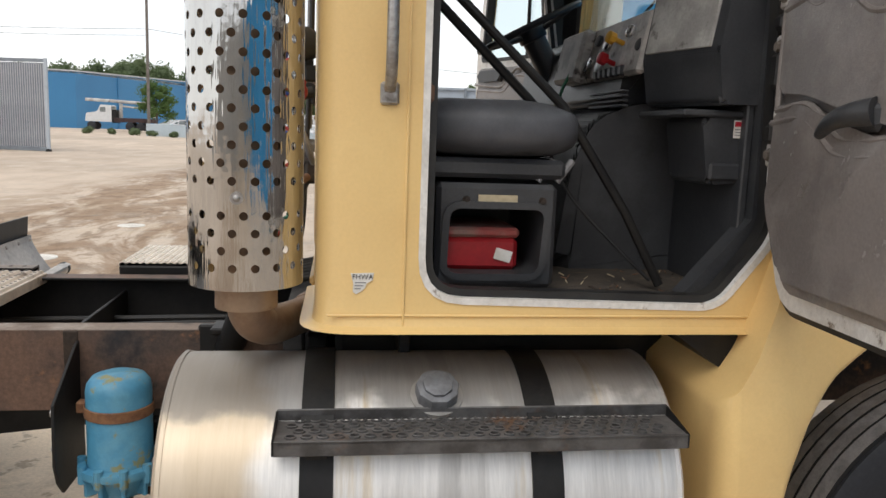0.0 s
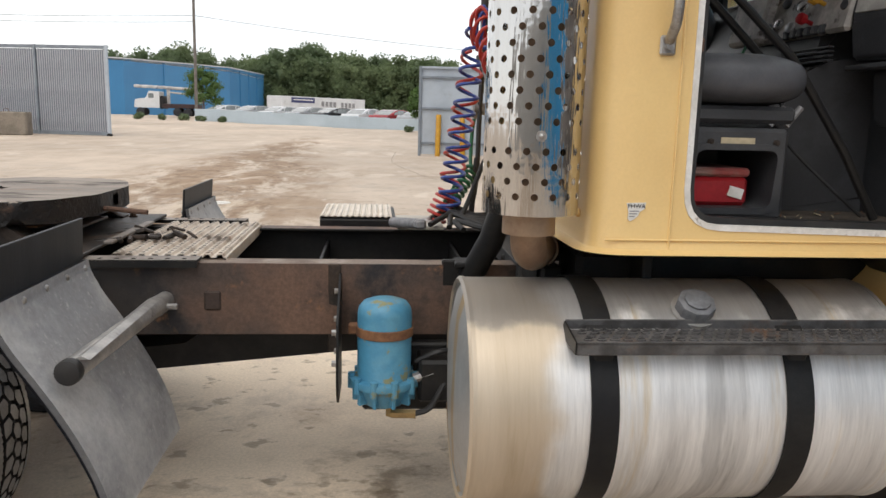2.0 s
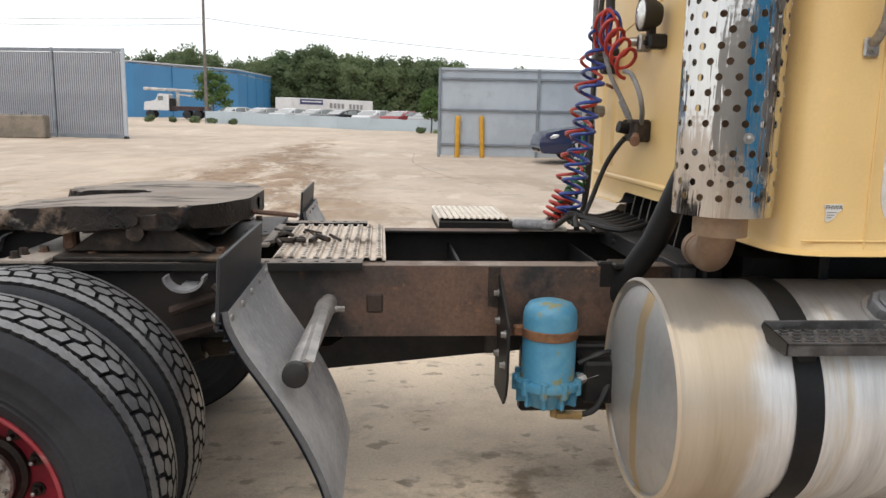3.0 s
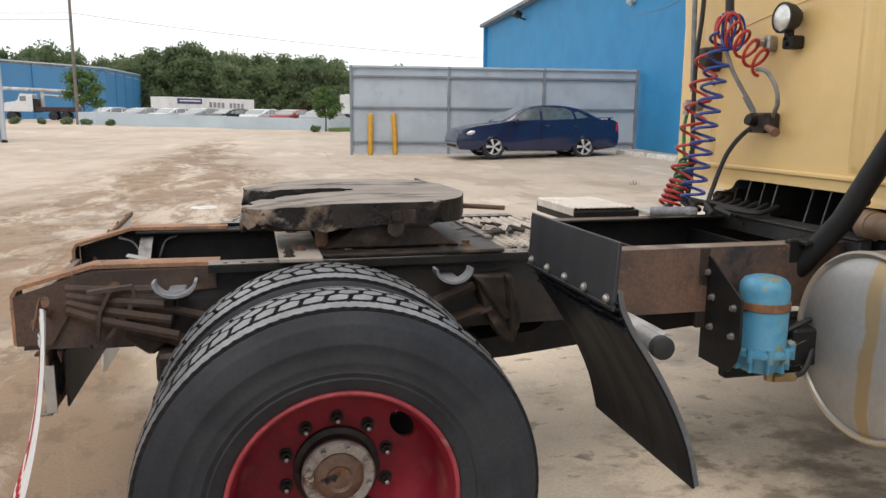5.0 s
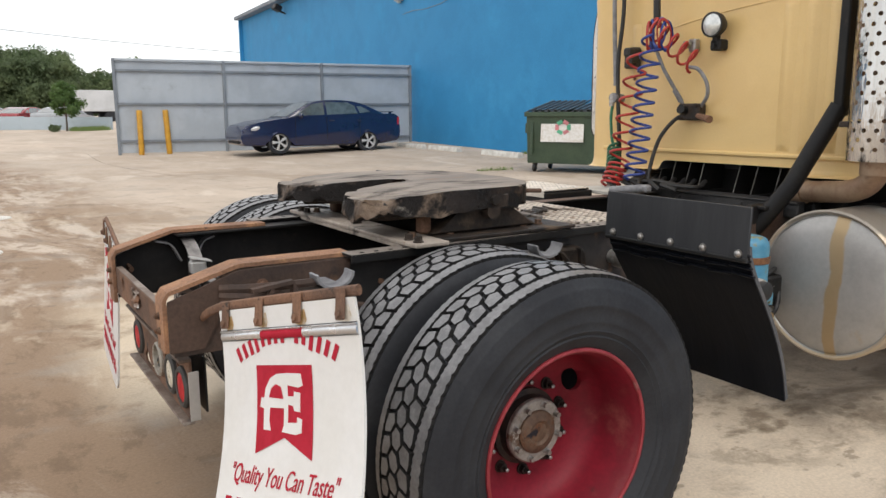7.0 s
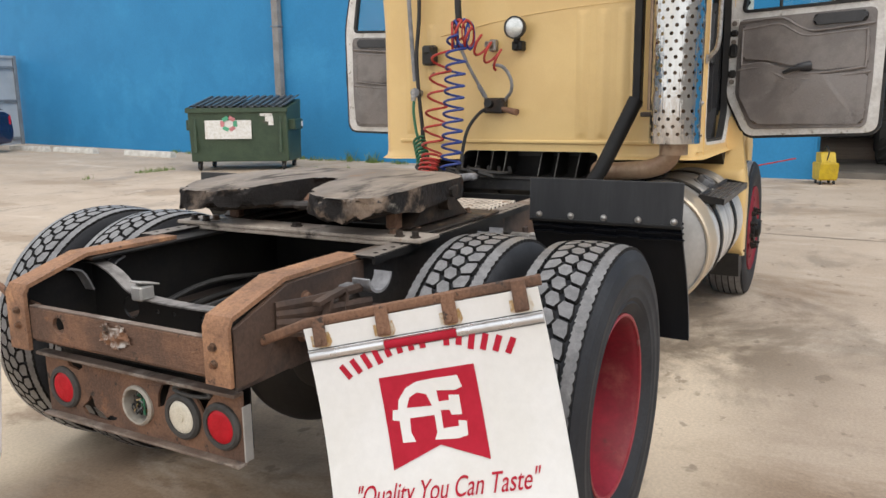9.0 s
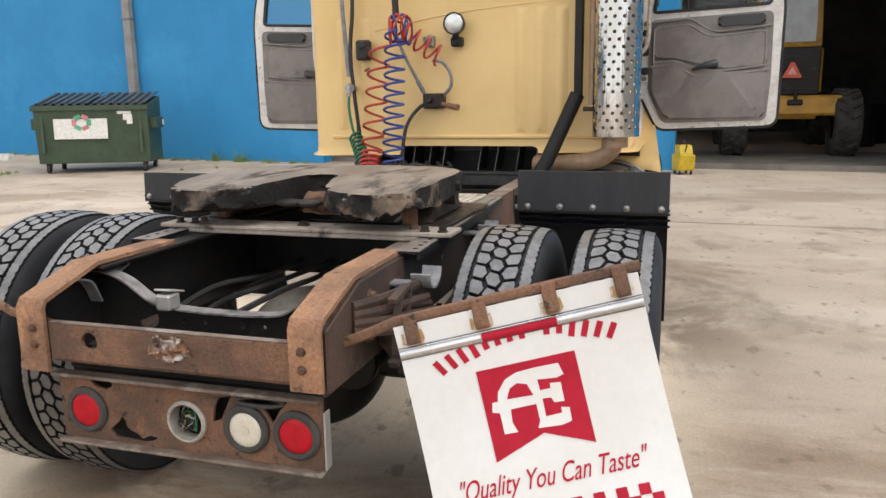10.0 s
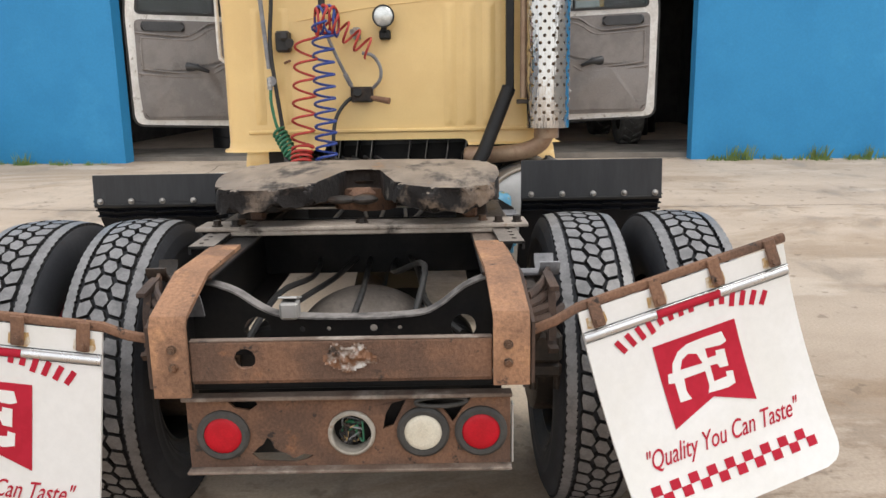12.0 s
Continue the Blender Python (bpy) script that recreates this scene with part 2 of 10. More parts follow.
CAB = mat("cab_paint", (0.775, 0.55, 0.24), (0.735, 0.51, 0.22), 2.5, rough=0.32, rough2=0.45, bump=0.02, bscale=120, fine=0.03,
          stain=((0.50, 0.34, 0.15), 5.0, 0.66, 0.85), spec=0.5)
WHITE_TRIM = mat("white_edge_paint", (0.74, 0.73, 0.71), (0.62, 0.60, 0.57), 9, rough=0.45, bump=0.05, stain=((0.16, 0.11, 0.07), 22, 0.60, 0.72))
RUST = mat("rust", (0.205, 0.108, 0.065), (0.115, 0.066, 0.045), 5, rough=0.85, bump=0.7, bscale=130, fine=0.28, bdist=0.005,
           stain=((0.29, 0.135, 0.066), 9, 0.58, 0.76), stain2=((0.040, 0.029, 0.024), 26, 0.60, 0.68))
RUST_LIGHT = mat("rail_rust", (0.315, 0.165, 0.092), (0.21, 0.112, 0.066), 5, rough=0.8, bump=0.6, bscale=110, fine=0.3, bdist=0.005,
                 stain=((0.40, 0.215, 0.115), 9, 0.52, 0.68), stain2=((0.075, 0.046, 0.034), 17, 0.62, 0.71))
RAIL = mat("frame_paint", (0.068, 0.047, 0.038), (0.135, 0.078, 0.053), 2.6, 0.40, 0.6, rough=0.6, rough2=0.85, bump=0.3, bscale=80, fine=0.25,
           stain=((0.022, 0.022, 0.024), 2.2, 0.48, 0.64), stain2=((0.25, 0.125, 0.06), 9, 0.60, 0.74))
soiled_or_shaded(RAIL, (0.016, 0.015, 0.015), -0.35, 0.82, "X", 0.2)
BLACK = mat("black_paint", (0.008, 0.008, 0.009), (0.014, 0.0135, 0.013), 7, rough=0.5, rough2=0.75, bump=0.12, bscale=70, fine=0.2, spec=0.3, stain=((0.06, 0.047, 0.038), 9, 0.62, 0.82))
GREASE = mat("greasy_iron", (0.020, 0.017, 0.015), (0.048, 0.034, 0.026), 11, rough=0.5, rough2=0.85, spec=0.3, bump=0.5, bscale=60, fine=0.3, stain=((0.13, 0.09, 0.06), 9, 0.56, 0.72), stain2=((0.012, 0.011, 0.011), 5, 0.55, 0.66))
PLATE = mat("worn_fifth_wheel", (0.26, 0.21, 0.165), (0.165, 0.132, 0.105), 5, stretch=(0.6, 1.6, 1), rough=0.55, rough2=0.8, bump=0.4, bscale=40, fine=0.2, stain=((0.045, 0.036, 0.030), 4, 0.50, 0.64), stain2=((0.22, 0.12, 0.06), 5, 0.60, 0.72))
PLATESIDE = mat("dark_plate_side", (0.026, 0.020, 0.0175), (0.012, 0.0105, 0.010), 8, rough=0.5, rough2=0.85, spec=0.3, bump=0.8, bscale=32, fine=0.3, bdist=0.010,
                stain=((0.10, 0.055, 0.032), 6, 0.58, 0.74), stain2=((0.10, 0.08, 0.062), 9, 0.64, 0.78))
RAMP = mat("burnt_ramp_edge", (0.20, 0.145, 0.105), (0.11, 0.082, 0.062), 5, rough=0.55, rough2=0.85, spec=0.3, bump=0.8, bscale=30, fine=0.3, bdist=0.010,
           stain=((0.014, 0.012, 0.0115), 3.2, 0.43, 0.52), stain2=((0.20, 0.18, 0.155), 6, 0.60, 0.68))
BASEPLATE = mat("pale_base_plate", (0.40, 0.345, 0.295), (0.29, 0.245, 0.205), 6, rough=0.6, bump=0.25, bscale=70, fine=0.15, stain=((0.05, 0.04, 0.034), 5, 0.55, 0.66), stain2=((0.20, 0.10, 0.05), 9, 0.62, 0.72))
BROWN = mat("brown_frame_plate", (0.075, 0.045, 0.032), (0.045, 0.029, 0.023), 5, rough=0.75, bump=0.35, bscale=90, fine=0.25,
            stain=((0.022, 0.02, 0.02), 4.5, 0.56, 0.70), stain2=((0.19, 0.10, 0.055), 11, 0.60, 0.76))
FLANGETOP = mat("dusty_lit_flange", (0.20, 0.155, 0.125), (0.12, 0.082, 0.062), 6, rough=0.7, bump=0.25, bscale=90, fine=0.2, stain=((0.30, 0.26, 0.225), 8, 0.52, 0.68), stain2=((0.04, 0.033, 0.03), 5, 0.60, 0.72))
GREYPLATE = mat("dusty_steel", (0.23, 0.20, 0.175), (0.17, 0.145, 0.125), 8, rough=0.6, bump=0.2, bscale=80, fine=0.15, stain=((0.08, 0.06, 0.048), 7, 0.55, 0.75))
RUBBER = mat("tyre_rubber", (0.025, 0.0265, 0.031), (0.036, 0.038, 0.043), 5, rough=0.6, rough2=0.8, bump=0.12, bscale=90, fine=0.15, spec=0.22, stain=((0.036, 0.036, 0.037), 4, 0.56, 0.8))
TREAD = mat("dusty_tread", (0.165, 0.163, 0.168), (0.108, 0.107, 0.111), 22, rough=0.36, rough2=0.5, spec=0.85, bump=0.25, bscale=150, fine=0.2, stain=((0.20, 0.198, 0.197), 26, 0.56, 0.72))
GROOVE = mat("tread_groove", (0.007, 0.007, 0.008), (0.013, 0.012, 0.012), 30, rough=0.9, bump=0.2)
FLAPBLACK = mat("black_mud_rubber", (0.0115, 0.012, 0.0145), (0.018, 0.0185, 0.021), 4, rough=0.45, rough2=0.65, spec=0.2, bump=0.15, bscale=9, fine=0.10, bdist=0.012, stain=((0.034, 0.034, 0.036), 8, 0.58, 0.72), stretch=(0.5, 1.8, 0.25))
BOARD = mat("scuffed_rubber_board", (0.026, 0.027, 0.030), (0.034, 0.035, 0.038), 4, rough=0.5, rough2=0.65, spec=0.3, bump=0.1, bscale=30, fine=0.12, stain=((0.058, 0.060, 0.063), 7, 0.60, 0.74), stretch=(0.6, 2.2, 0.3))
LINING = mat("black_fender_lining", (0.0055, 0.0065, 0.0095), (0.009, 0.0102, 0.0135), 5, rough=0.38, rough2=0.5, spec=0.12, bump=0.22, bscale=7, fine=0.08, bdist=0.010, stretch=(0.5, 1.6, 0.3))
FLAPEDGE = mat("lit_rubber_edge", (0.13, 0.13, 0.134), (0.095, 0.095, 0.10), 6, rough=0.55, bump=0.15, bscale=60, fine=0.15)
FLAPGREY = mat("dusty_mud_rubber", (0.42, 0.415, 0.41), (0.25, 0.25, 0.258), 2.2, rough=0.6, bump=0.15, bscale=45, fine=0.14, stain=((0.40, 0.395, 0.39), 60, 0.55, 0.70), stain2=((0.14, 0.14, 0.148), 4, 0.58, 0.8))
RED = mat("red_wheel_paint", (0.24, 0.011, 0.026), (0.17, 0.010, 0.020), 5, rough=0.55, rough2=0.75, spec=0.35, bump=0.08, bscale=60, fine=0.12, stain=((0.25, 0.06, 0.055), 5, 0.55, 0.75), stain2=((0.055, 0.02, 0.018), 11, 0.64, 0.78))
HUB = mat("rusty_hub", (0.12, 0.070, 0.045), (0.175, 0.120, 0.085), 16, rough=0.55, metal=0.3, bump=0.4, bscale=90, fine=0.25, stain=((0.16, 0.075, 0.038), 16, 0.50, 0.62), stain2=((0.016, 0.017, 0.024), 14, 0.58, 0.64))
STEEL = mat("bolt_steel", (0.42, 0.41, 0.40), (0.30, 0.28, 0.26), 40, rough=0.38, metal=0.8, bump=0.1)
CHROME = mat("chrome_shield", (0.60, 0.595, 0.585), (0.50, 0.49, 0.475), 3.0, rough=0.09, rough2=0.20, metal=1.0, bump=0.65, bscale=5, fine=0.03, bdist=0.012,
             stain=((0.56, 0.52, 0.46), 3.0, 0.55, 0.72), stretch=(2.6, 2.6, 0.22))
ALU = mat("tank_aluminium", (0.80, 0.785, 0.765), (0.66, 0.645, 0.625), 2.2, rough=0.46, rough2=0.60, metal=0.5, bump=0.10, bscale=18, fine=0.10,
          stain=((0.62, 0.52, 0.37), 1.6, 0.56, 0.72), stain2=((0.36, 0.345, 0.33), 2.2, 0.58, 0.76), stretch=(6.5, 0.5, 0.5))
soiled_or_shaded(ALU, (0.52, 0.39, 0.23), 1.66, 2.00, "X", 0.09, 5.0, 0.7)
soiled_or_shaded(ALU, (0.16, 0.155, 0.15), 2.38, 2.43, "X", 0.03, 5.0, 0.30)
# soot and the dark reflection along the tank's top, both in the colour
soiled_or_shaded(ALU, (0.17, 0.165, 0.16), 0.90, 1.10, "Z", 0.10, 6.0, 0.7)
TANKEND = mat("tank_end_aluminium", (0.47, 0.46, 0.445), (0.38, 0.37, 0.355), 3, rough=0.46, metal=0.6, bump=0.08, bscale=40, fine=0.06, stain=((0.48, 0.33, 0.15), 2.3, 0.60, 0.74))
soiled_or_shaded(TANKEND, (0.46, 0.31, 0.13), -0.90, -0.84, "Y", 0.035, 5.0, 0.75)
BLUEFILTER = mat("filter_blue_paint", (0.062, 0.235, 0.375), (0.10, 0.285, 0.405), 9, rough=0.45, bump=0.1, bscale=60, fine=0.08, stain=((0.22, 0.22, 0.11), 13, 0.56, 0.64))
STEEL_BAND = mat("rust_band", (0.21, 0.10, 0.045), (0.14, 0.065, 0.035), 25, rough=0.75, bump=0.2)
BRASS = mat("brass_fitting", (0.38, 0.27, 0.13), (0.28, 0.2, 0.1), 30, rough=0.4, metal=0.8)
EXHAUST = mat("burnt_exhaust_pipe", (0.36, 0.25, 0.165), (0.29, 0.185, 0.12), 9, rough=0.5, metal=0.35, bump=0.15, bscale=50, fine=0.1, stain=((0.22, 0.10, 0.05), 8, 0.58, 0.74))
TAN = mat("tan_tread_plate", (0.62, 0.55, 0.47), (0.48, 0.41, 0.34), 6, rough=0.6, metal=0.1, bump=0.3, bscale=40, stain=((0.13, 0.10, 0.075), 6, 0.54, 0.68), stain2=((0.28, 0.17, 0.10), 9, 0.58, 0.7))
FLAPWHITE = mat("white_mudflap", (0.75, 0.745, 0.735), (0.71, 0.70, 0.675), 3, rough=0.42, bump=0.03, bscale=40, fine=0.03, stain=((0.60, 0.55, 0.47), 4, 0.62, 0.85))
PRINTRED = mat("red_print", (0.44, 0.012, 0.034), (0.40, 0.012, 0.03), 20, rough=0.6, spec=0.25, bump=0.0, fine=0.04)
SILVER = mat("bright_strip", (0.74, 0.75, 0.77), (0.66, 0.67, 0.69), 5, rough=0.22, metal=0.85, bump=0.02, fine=0.03)
HOSERED = mat("red_hose", (0.42, 0.035, 0.025), (0.36, 0.03, 0.025), 14, rough=0.38, bump=0.02, fine=0.06)
HOSEBLUE = mat("blue_hose", (0.018, 0.045, 0.23), (0.022, 0.055, 0.27), 14, rough=0.35, bump=0.02, fine=0.06)
HOSEGREEN = mat("green_hose", (0.02, 0.15, 0.075), (0.02, 0.12, 0.06), 14, rough=0.38, bump=0.02, fine=0.06)
HOSEBLACK = mat("black_hose", (0.014, 0.014, 0.015), (0.025, 0.024, 0.023), 14, rough=0.5, bump=0.05, fine=0.1)
HOSEGREY = mat("grey_hose", (0.24, 0.24, 0.25), (0.16, 0.16, 0.17), 14, rough=0.5, bump=0.05)
INTERIOR = mat("black_cab_plastic", (0.036, 0.038, 0.043), (0.052, 0.054, 0.059), 5, rough=0.42, rough2=0.6, spec=0.45, bump=0.15, bscale=140, fine=0.15, stain=((0.06, 0.055, 0.05), 7, 0.6, 0.8))
DASHGREY = mat("dash_grey", (0.42, 0.415, 0.40), (0.27, 0.265, 0.255), 8, rough=0.6, bump=0.1, bscale=120, stain=((0.05, 0.045, 0.04), 9, 0.57, 0.68))
SEATGREY = mat("seat_vinyl", (0.085, 0.089, 0.102), (0.062, 0.065, 0.074), 6, rough=0.45, bump=0.1, bscale=150, fine=0.1)
DOORGREY = mat("door_card_vinyl", (0.235, 0.212, 0.202), (0.18, 0.162, 0.154), 5, rough=0.24, rough2=0.45, spec=0.6, bump=0.2, bscale=130, fine=0.1, stain=((0.095, 0.083, 0.077), 6, 0.55, 0.75))
FLOORMAT = mat("dirty_cab_floor", (0.075, 0.06, 0.048), (0.045, 0.038, 0.032), 12, rough=0.9, bump=0.3, bscale=100, fine=0.3, stain=((0.16, 0.12, 0.08), 24, 0.58, 0.7))
REDBOX = mat("red_plastic_case", (0.38, 0.012, 0.018), (0.30, 0.01, 0.015), 6, rough=0.35, bump=0.03)
REDLENS = mat("red_lens", (0.50, 0.006, 0.018), (0.43, 0.005, 0.014), 30, rough=0.38, bump=0.25, bscale=220, spec=0.3)
WHITELENS = mat("white_lens", (0.70, 0.66, 0.55), (0.62, 0.57, 0.46), 12, rough=0.25, bump=0.2, bscale=200, coat=0.3)
PAPER = mat("paper_label", (0.74, 0.73, 0.71), (0.64, 0.62, 0.57), 20, rough=0.7, bump=0.02, fine=0.04)
YELLOWED = mat("yellowed_label", (0.48, 0.41, 0.28), (0.36, 0.30, 0.2), 14, rough=0.7, bump=0.02)
INK = mat("black_ink", (0.02, 0.02, 0.022), rough=0.6, bump=0.0)
GLASS = glass("clear_glass", (0.86, 0.92, 0.92))

# ---- the setting: ground, walls, fence ----
def softplus(v, w):
    return w * math.log1p(math.exp(min(v / w, 60.0)))


def gz(x, y):
    """The yard's height: level under the truck, rising gently towards the building and the road."""
    back = y - (63.4 - 0.74 * (x + 15.5)) - 1.0
    fall = 0.25 * min(1.0, max(0.0, back / 4)) * min(1.0, max(0.0, (x + 20) / 6)) * min(1.0, max(0.0, (14 - x) / 6))
    return -fall + 0.03 * softplus(x - 4.6, 0.7) / (1 + max(0.0, x - 16) * 0.02) + 0.012 * (softplus(y - 10, 2.0) - softplus(y - 70, 4.0))


def ground_material():
    """Tan concrete under rain-spread mud: brown drifts drawn out along x, pale sand, grey wear and wet spots; light on
    the slab is partly in the colour.
    """
    m = bpy.data.materials.new("yard_concrete")
    m.use_nodes = True
    nd, ln = m.node_tree.nodes, m.node_tree.links
    bsdf = nd["Principled BSDF"]
    tc = nd.new("ShaderNodeTexCoord")
    sep = nd.new("ShaderNodeSeparateXYZ")
    ln.new(tc.outputs["Object"], sep.inputs[0])

    def tex(scale, detail=8, rg=0.62, stretch=(1, 1, 1), shift=0.0, warp=0.0):
        mp = nd.new("ShaderNodeMapping")
        mp.inputs["Scale"].default_value = stretch
        mp.inputs["Location"].default_value = (shift, shift * 0.7, 0)
        ln.new(tc.outputs["Object"], mp.inputs["Vector"])
        t = nd.new("ShaderNodeTexNoise")
        t.inputs["Scale"].default_value, t.inputs["Detail"].default_value = scale, detail
        t.inputs["Roughness"].default_value, t.inputs["Distortion"].default_value = rg, warp
        ln.new(mp.outputs["Vector"], t.inputs["Vector"])
        return t.outputs["Fac"]

    def ramp(src, a, b, lo=0.0, hi=1.0):
        r = nd.new("ShaderNodeMapRange")
        r.interpolation_type = 'SMOOTHSTEP'
        for k, v in (("From Min", a), ("From Max", b), ("To Min", lo), ("To Max", hi)):
            r.inputs[k].default_value = v
        ln.new(src, r.inputs["Value"])
        return r.outputs["Result"]

    def times(a, b):
        t = nd.new("ShaderNodeMath")
        t.operation = 'MULTIPLY'
        ln.new(a, t.inputs[0])
        ln.new(b, t.inputs[1])
        return t.outputs[0]

    def over(fac, a, b):
        x = nd.new("ShaderNodeMix")
        x.data_type = 'RGBA'
        ln.new(fac, x.inputs["Factor"])
        for sock, v in (("A", a), ("B", b)):
            if isinstance(v, tuple):
                x.inputs[sock].default_value = (*v, 1)
            else:
                ln.new(v, x.inputs[sock])
        return x.outputs["Result"]

    near = ramp(sep.outputs["Y"], 9.0, 20.0, 1.0, 0.25)
    shopside = ramp(sep.outputs["X"], 2.0, 9.0, 1.0, 0.7)
    # distance from the muddy track that runs out past the truck's tail and narrows away from it
    wob = tex(0.30, 5, 0.6, (1, 1, 1), 55.0)
    def calc(op, a, b):
        q = nd.new("ShaderNodeMath")
        q.operation = op
        for i, v in enumerate((a, b)):
            if isinstance(v, (int, float)):
                q.inputs[i].default_value = v
            else:
                ln.new(v, q.inputs[i])
        return q.outputs[0]
    centre = calc('ADD', calc('MULTIPLY', calc('SUBTRACT', wob, 0.5), 3.0), -1.7)
    half = ramp(sep.outputs["Y"], 2.0, 38.0, 3.2, 0.5)
    off = calc('DIVIDE', calc('ABSOLUTE', calc('SUBTRACT', sep.outputs["X"], centre), 0.0), half)
    track = calc('MULTIPLY', ramp(off, 0.35, 1.15, 1.0, 0.0), ramp(sep.outputs["Y"], 24.0, 40.0, 1.0, 0.0))
    col = over(ramp(tex(0.9, 9, 0.64, (1.2, 0.6, 1)), 0.36, 0.66), (0.535, 0.440, 0.350), (0.455, 0.368, 0.288))
    col = over(times(ramp(tex(0.42, 10, 0.64, (1.2, 0.6, 1), 3.1, 0.5), 0.52, 0.60, 0, 0.7), times(near, shopside)), col, (0.32, 0.235, 0.160))
    col = over(times(ramp(tex(0.65, 12, 0.70, (1.5, 0.5, 1), 21.0, 0.8), 0.40, 0.52, 0, 0.92), track), col, (0.268, 0.178, 0.110))
    col = over(times(ramp(tex(1.1, 10, 0.66, (1.4, 0.55, 1), 33.0, 0.6), 0.54, 0.66, 0, 0.65), track), col, (0.52, 0.425, 0.32))
    col = over(times(ramp(tex(3.0, 8, 0.70, (1.2, 0.6, 1), 41.0, 0.2), 0.50, 0.60, 0, 0.65), track), col, (0.180, 0.118, 0.072))
    col = over(ramp(tex(0.75, 9, 0.60, (1.3, 0.5, 1), 7.7, 0.3), 0.575, 0.66, 0, 0.7), col, (0.61, 0.525, 0.435))
    # paler slab beside and under the truck; its colour makes up for the shade
    pale = times(times(ramp(sep.outputs["X"], -0.1, 0.45), ramp(sep.outputs["X"], 2.0, 3.2, 1.0, 0.0)), times(ramp(sep.outputs["Y"], -1.7, -1.0), ramp(sep.outputs["Y"], 2.6, 4.4, 1.0, 0.0)))
    col = over(times(ramp(tex(0.8, 8, 0.65, (1, 1, 1), 63.0, 0.3), 0.24, 0.46, 0, 0.95), pale), col, (0.78, 0.65, 0.50))
    col = over(times(ramp(tex(1.5, 9, 0.68, (0.7, 1, 1), 12.0, 0.4), 0.52, 0.66, 0, 0.6), near), col, (0.27, 0.215, 0.16))
    col = over(times(ramp(tex(7.5, 3, 0.5, (0.8, 1, 1), 1.0), 0.64, 0.70, 0, 0.5), near), col, (0.17, 0.13, 0.095))
    col = over(times(ramp(tex(2.2, 8, 0.70, (1, 1, 1), 71.0, 0.3), 0.55, 0.70, 0, 0.5), pale), col, (0.44, 0.34, 0.24))
    col = over(times(ramp(tex(8.0, 4, 0.55, (0.7, 1, 1), 77.0), 0.61, 0.67, 0, 0.6), pale), col, (0.26, 0.195, 0.13))
    # pale patch off the tail: sunlight on the slab, put into the colour
    sunlit = times(times(ramp(sep.outputs["X"], -1.0, -0.55), ramp(sep.outputs["X"], 0.2, 0.6, 1.0, 0.0)), times(ramp(sep.outputs["Y"], 0.75, 1.15), ramp(sep.outputs["Y"], 2.6, 4.0, 1.0, 0.0)))
    col = over(times(ramp(tex(1.6, 8, 0.66, (1, 1, 1), 83.0, 0.3), 0.34, 0.52, 0, 0.9), sunlit), col, (0.66, 0.55, 0.41))
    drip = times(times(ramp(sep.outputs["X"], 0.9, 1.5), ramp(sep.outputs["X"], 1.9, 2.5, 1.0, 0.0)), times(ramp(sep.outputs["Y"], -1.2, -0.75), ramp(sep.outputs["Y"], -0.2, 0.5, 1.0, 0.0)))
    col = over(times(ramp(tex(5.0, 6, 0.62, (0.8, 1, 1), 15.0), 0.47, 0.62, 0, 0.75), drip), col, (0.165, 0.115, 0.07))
    # darker brown ground under and beside the tank
    tank_dark = times(times(ramp(sep.outputs["X"], 1.2, 2.2), ramp(sep.outputs["X"], 3.4, 4.4, 1.0, 0.0)), times(ramp(sep.outputs["Y"], -2.1, -1.3), ramp(sep.outputs["Y"], -0.3, 0.4, 1.0, 0.0)))
    col = over(times(ramp(tex(1.3, 8, 0.66, (0.8, 1, 1), 91.0, 0.4), 0.40, 0.56, 0, 0.8), tank_dark), col, (0.215, 0.165, 0.12))
    col = over(ramp(tex(38.0, 3, 0.6), 0.68, 0.76, 0, 0.5), col, (0.18, 0.14, 0.10))
    shade = times(ramp(tex(0.085, 4, 0.5, (1, 1, 1), 4.4), 0.32, 0.68, 0.86, 1.10), ramp(tex(70.0, 4, 0.7), 0.3, 0.7, 0.90, 1.10))
    sc = nd.new("ShaderNodeVectorMath")
    sc.operation = 'SCALE'
    ln.new(col, sc.inputs[0])
    ln.new(shade, sc.inputs["Scale"])
    ln.new(sc.outputs["Vector"], bsdf.inputs["Base Color"])
    ln.new(ramp(tex(1.5, 9, 0.68, (0.7, 1, 1), 12.0, 0.4), 0.45, 0.70, 0.85, 0.55), bsdf.inputs["Roughness"])
    bsdf.inputs["Specular IOR Level"].default_value = 0.35
    bp = nd.new("ShaderNodeBump")
    bp.inputs["Strength"].default_value, bp.inputs["Distance"].default_value = 0.25, 0.008
    ln.new(tex(22.0, 8, 0.7), bp.inputs["Height"])
    ln.new(bp.outputs["Normal"], bsdf.inputs["Normal"])
    return m


GROUND = ground_material()
BLUEWALL = mat("blue_wall_paint", (0.034, 0.252, 0.515), (0.029, 0.230, 0.48), 0.9, rough=0.6, spec=0.3, bump=0.14, bscale=24, fine=0.06, stain=((0.05, 0.292, 0.562), 0.7, 0.52, 0.72))
FENCE = mat("grey_steel_fence", (0.42, 0.465, 0.515), (0.36, 0.40, 0.445), 0.8, rough=0.5, metal=0.1, bump=0.03, fine=0.06, stain=((0.27, 0.29, 0.31), 1.3, 0.58, 0.8))
FENCEDARK = mat("grey_steel_post", (0.22, 0.25, 0.28), (0.18, 0.20, 0.23), 2, rough=0.5, metal=0.2)
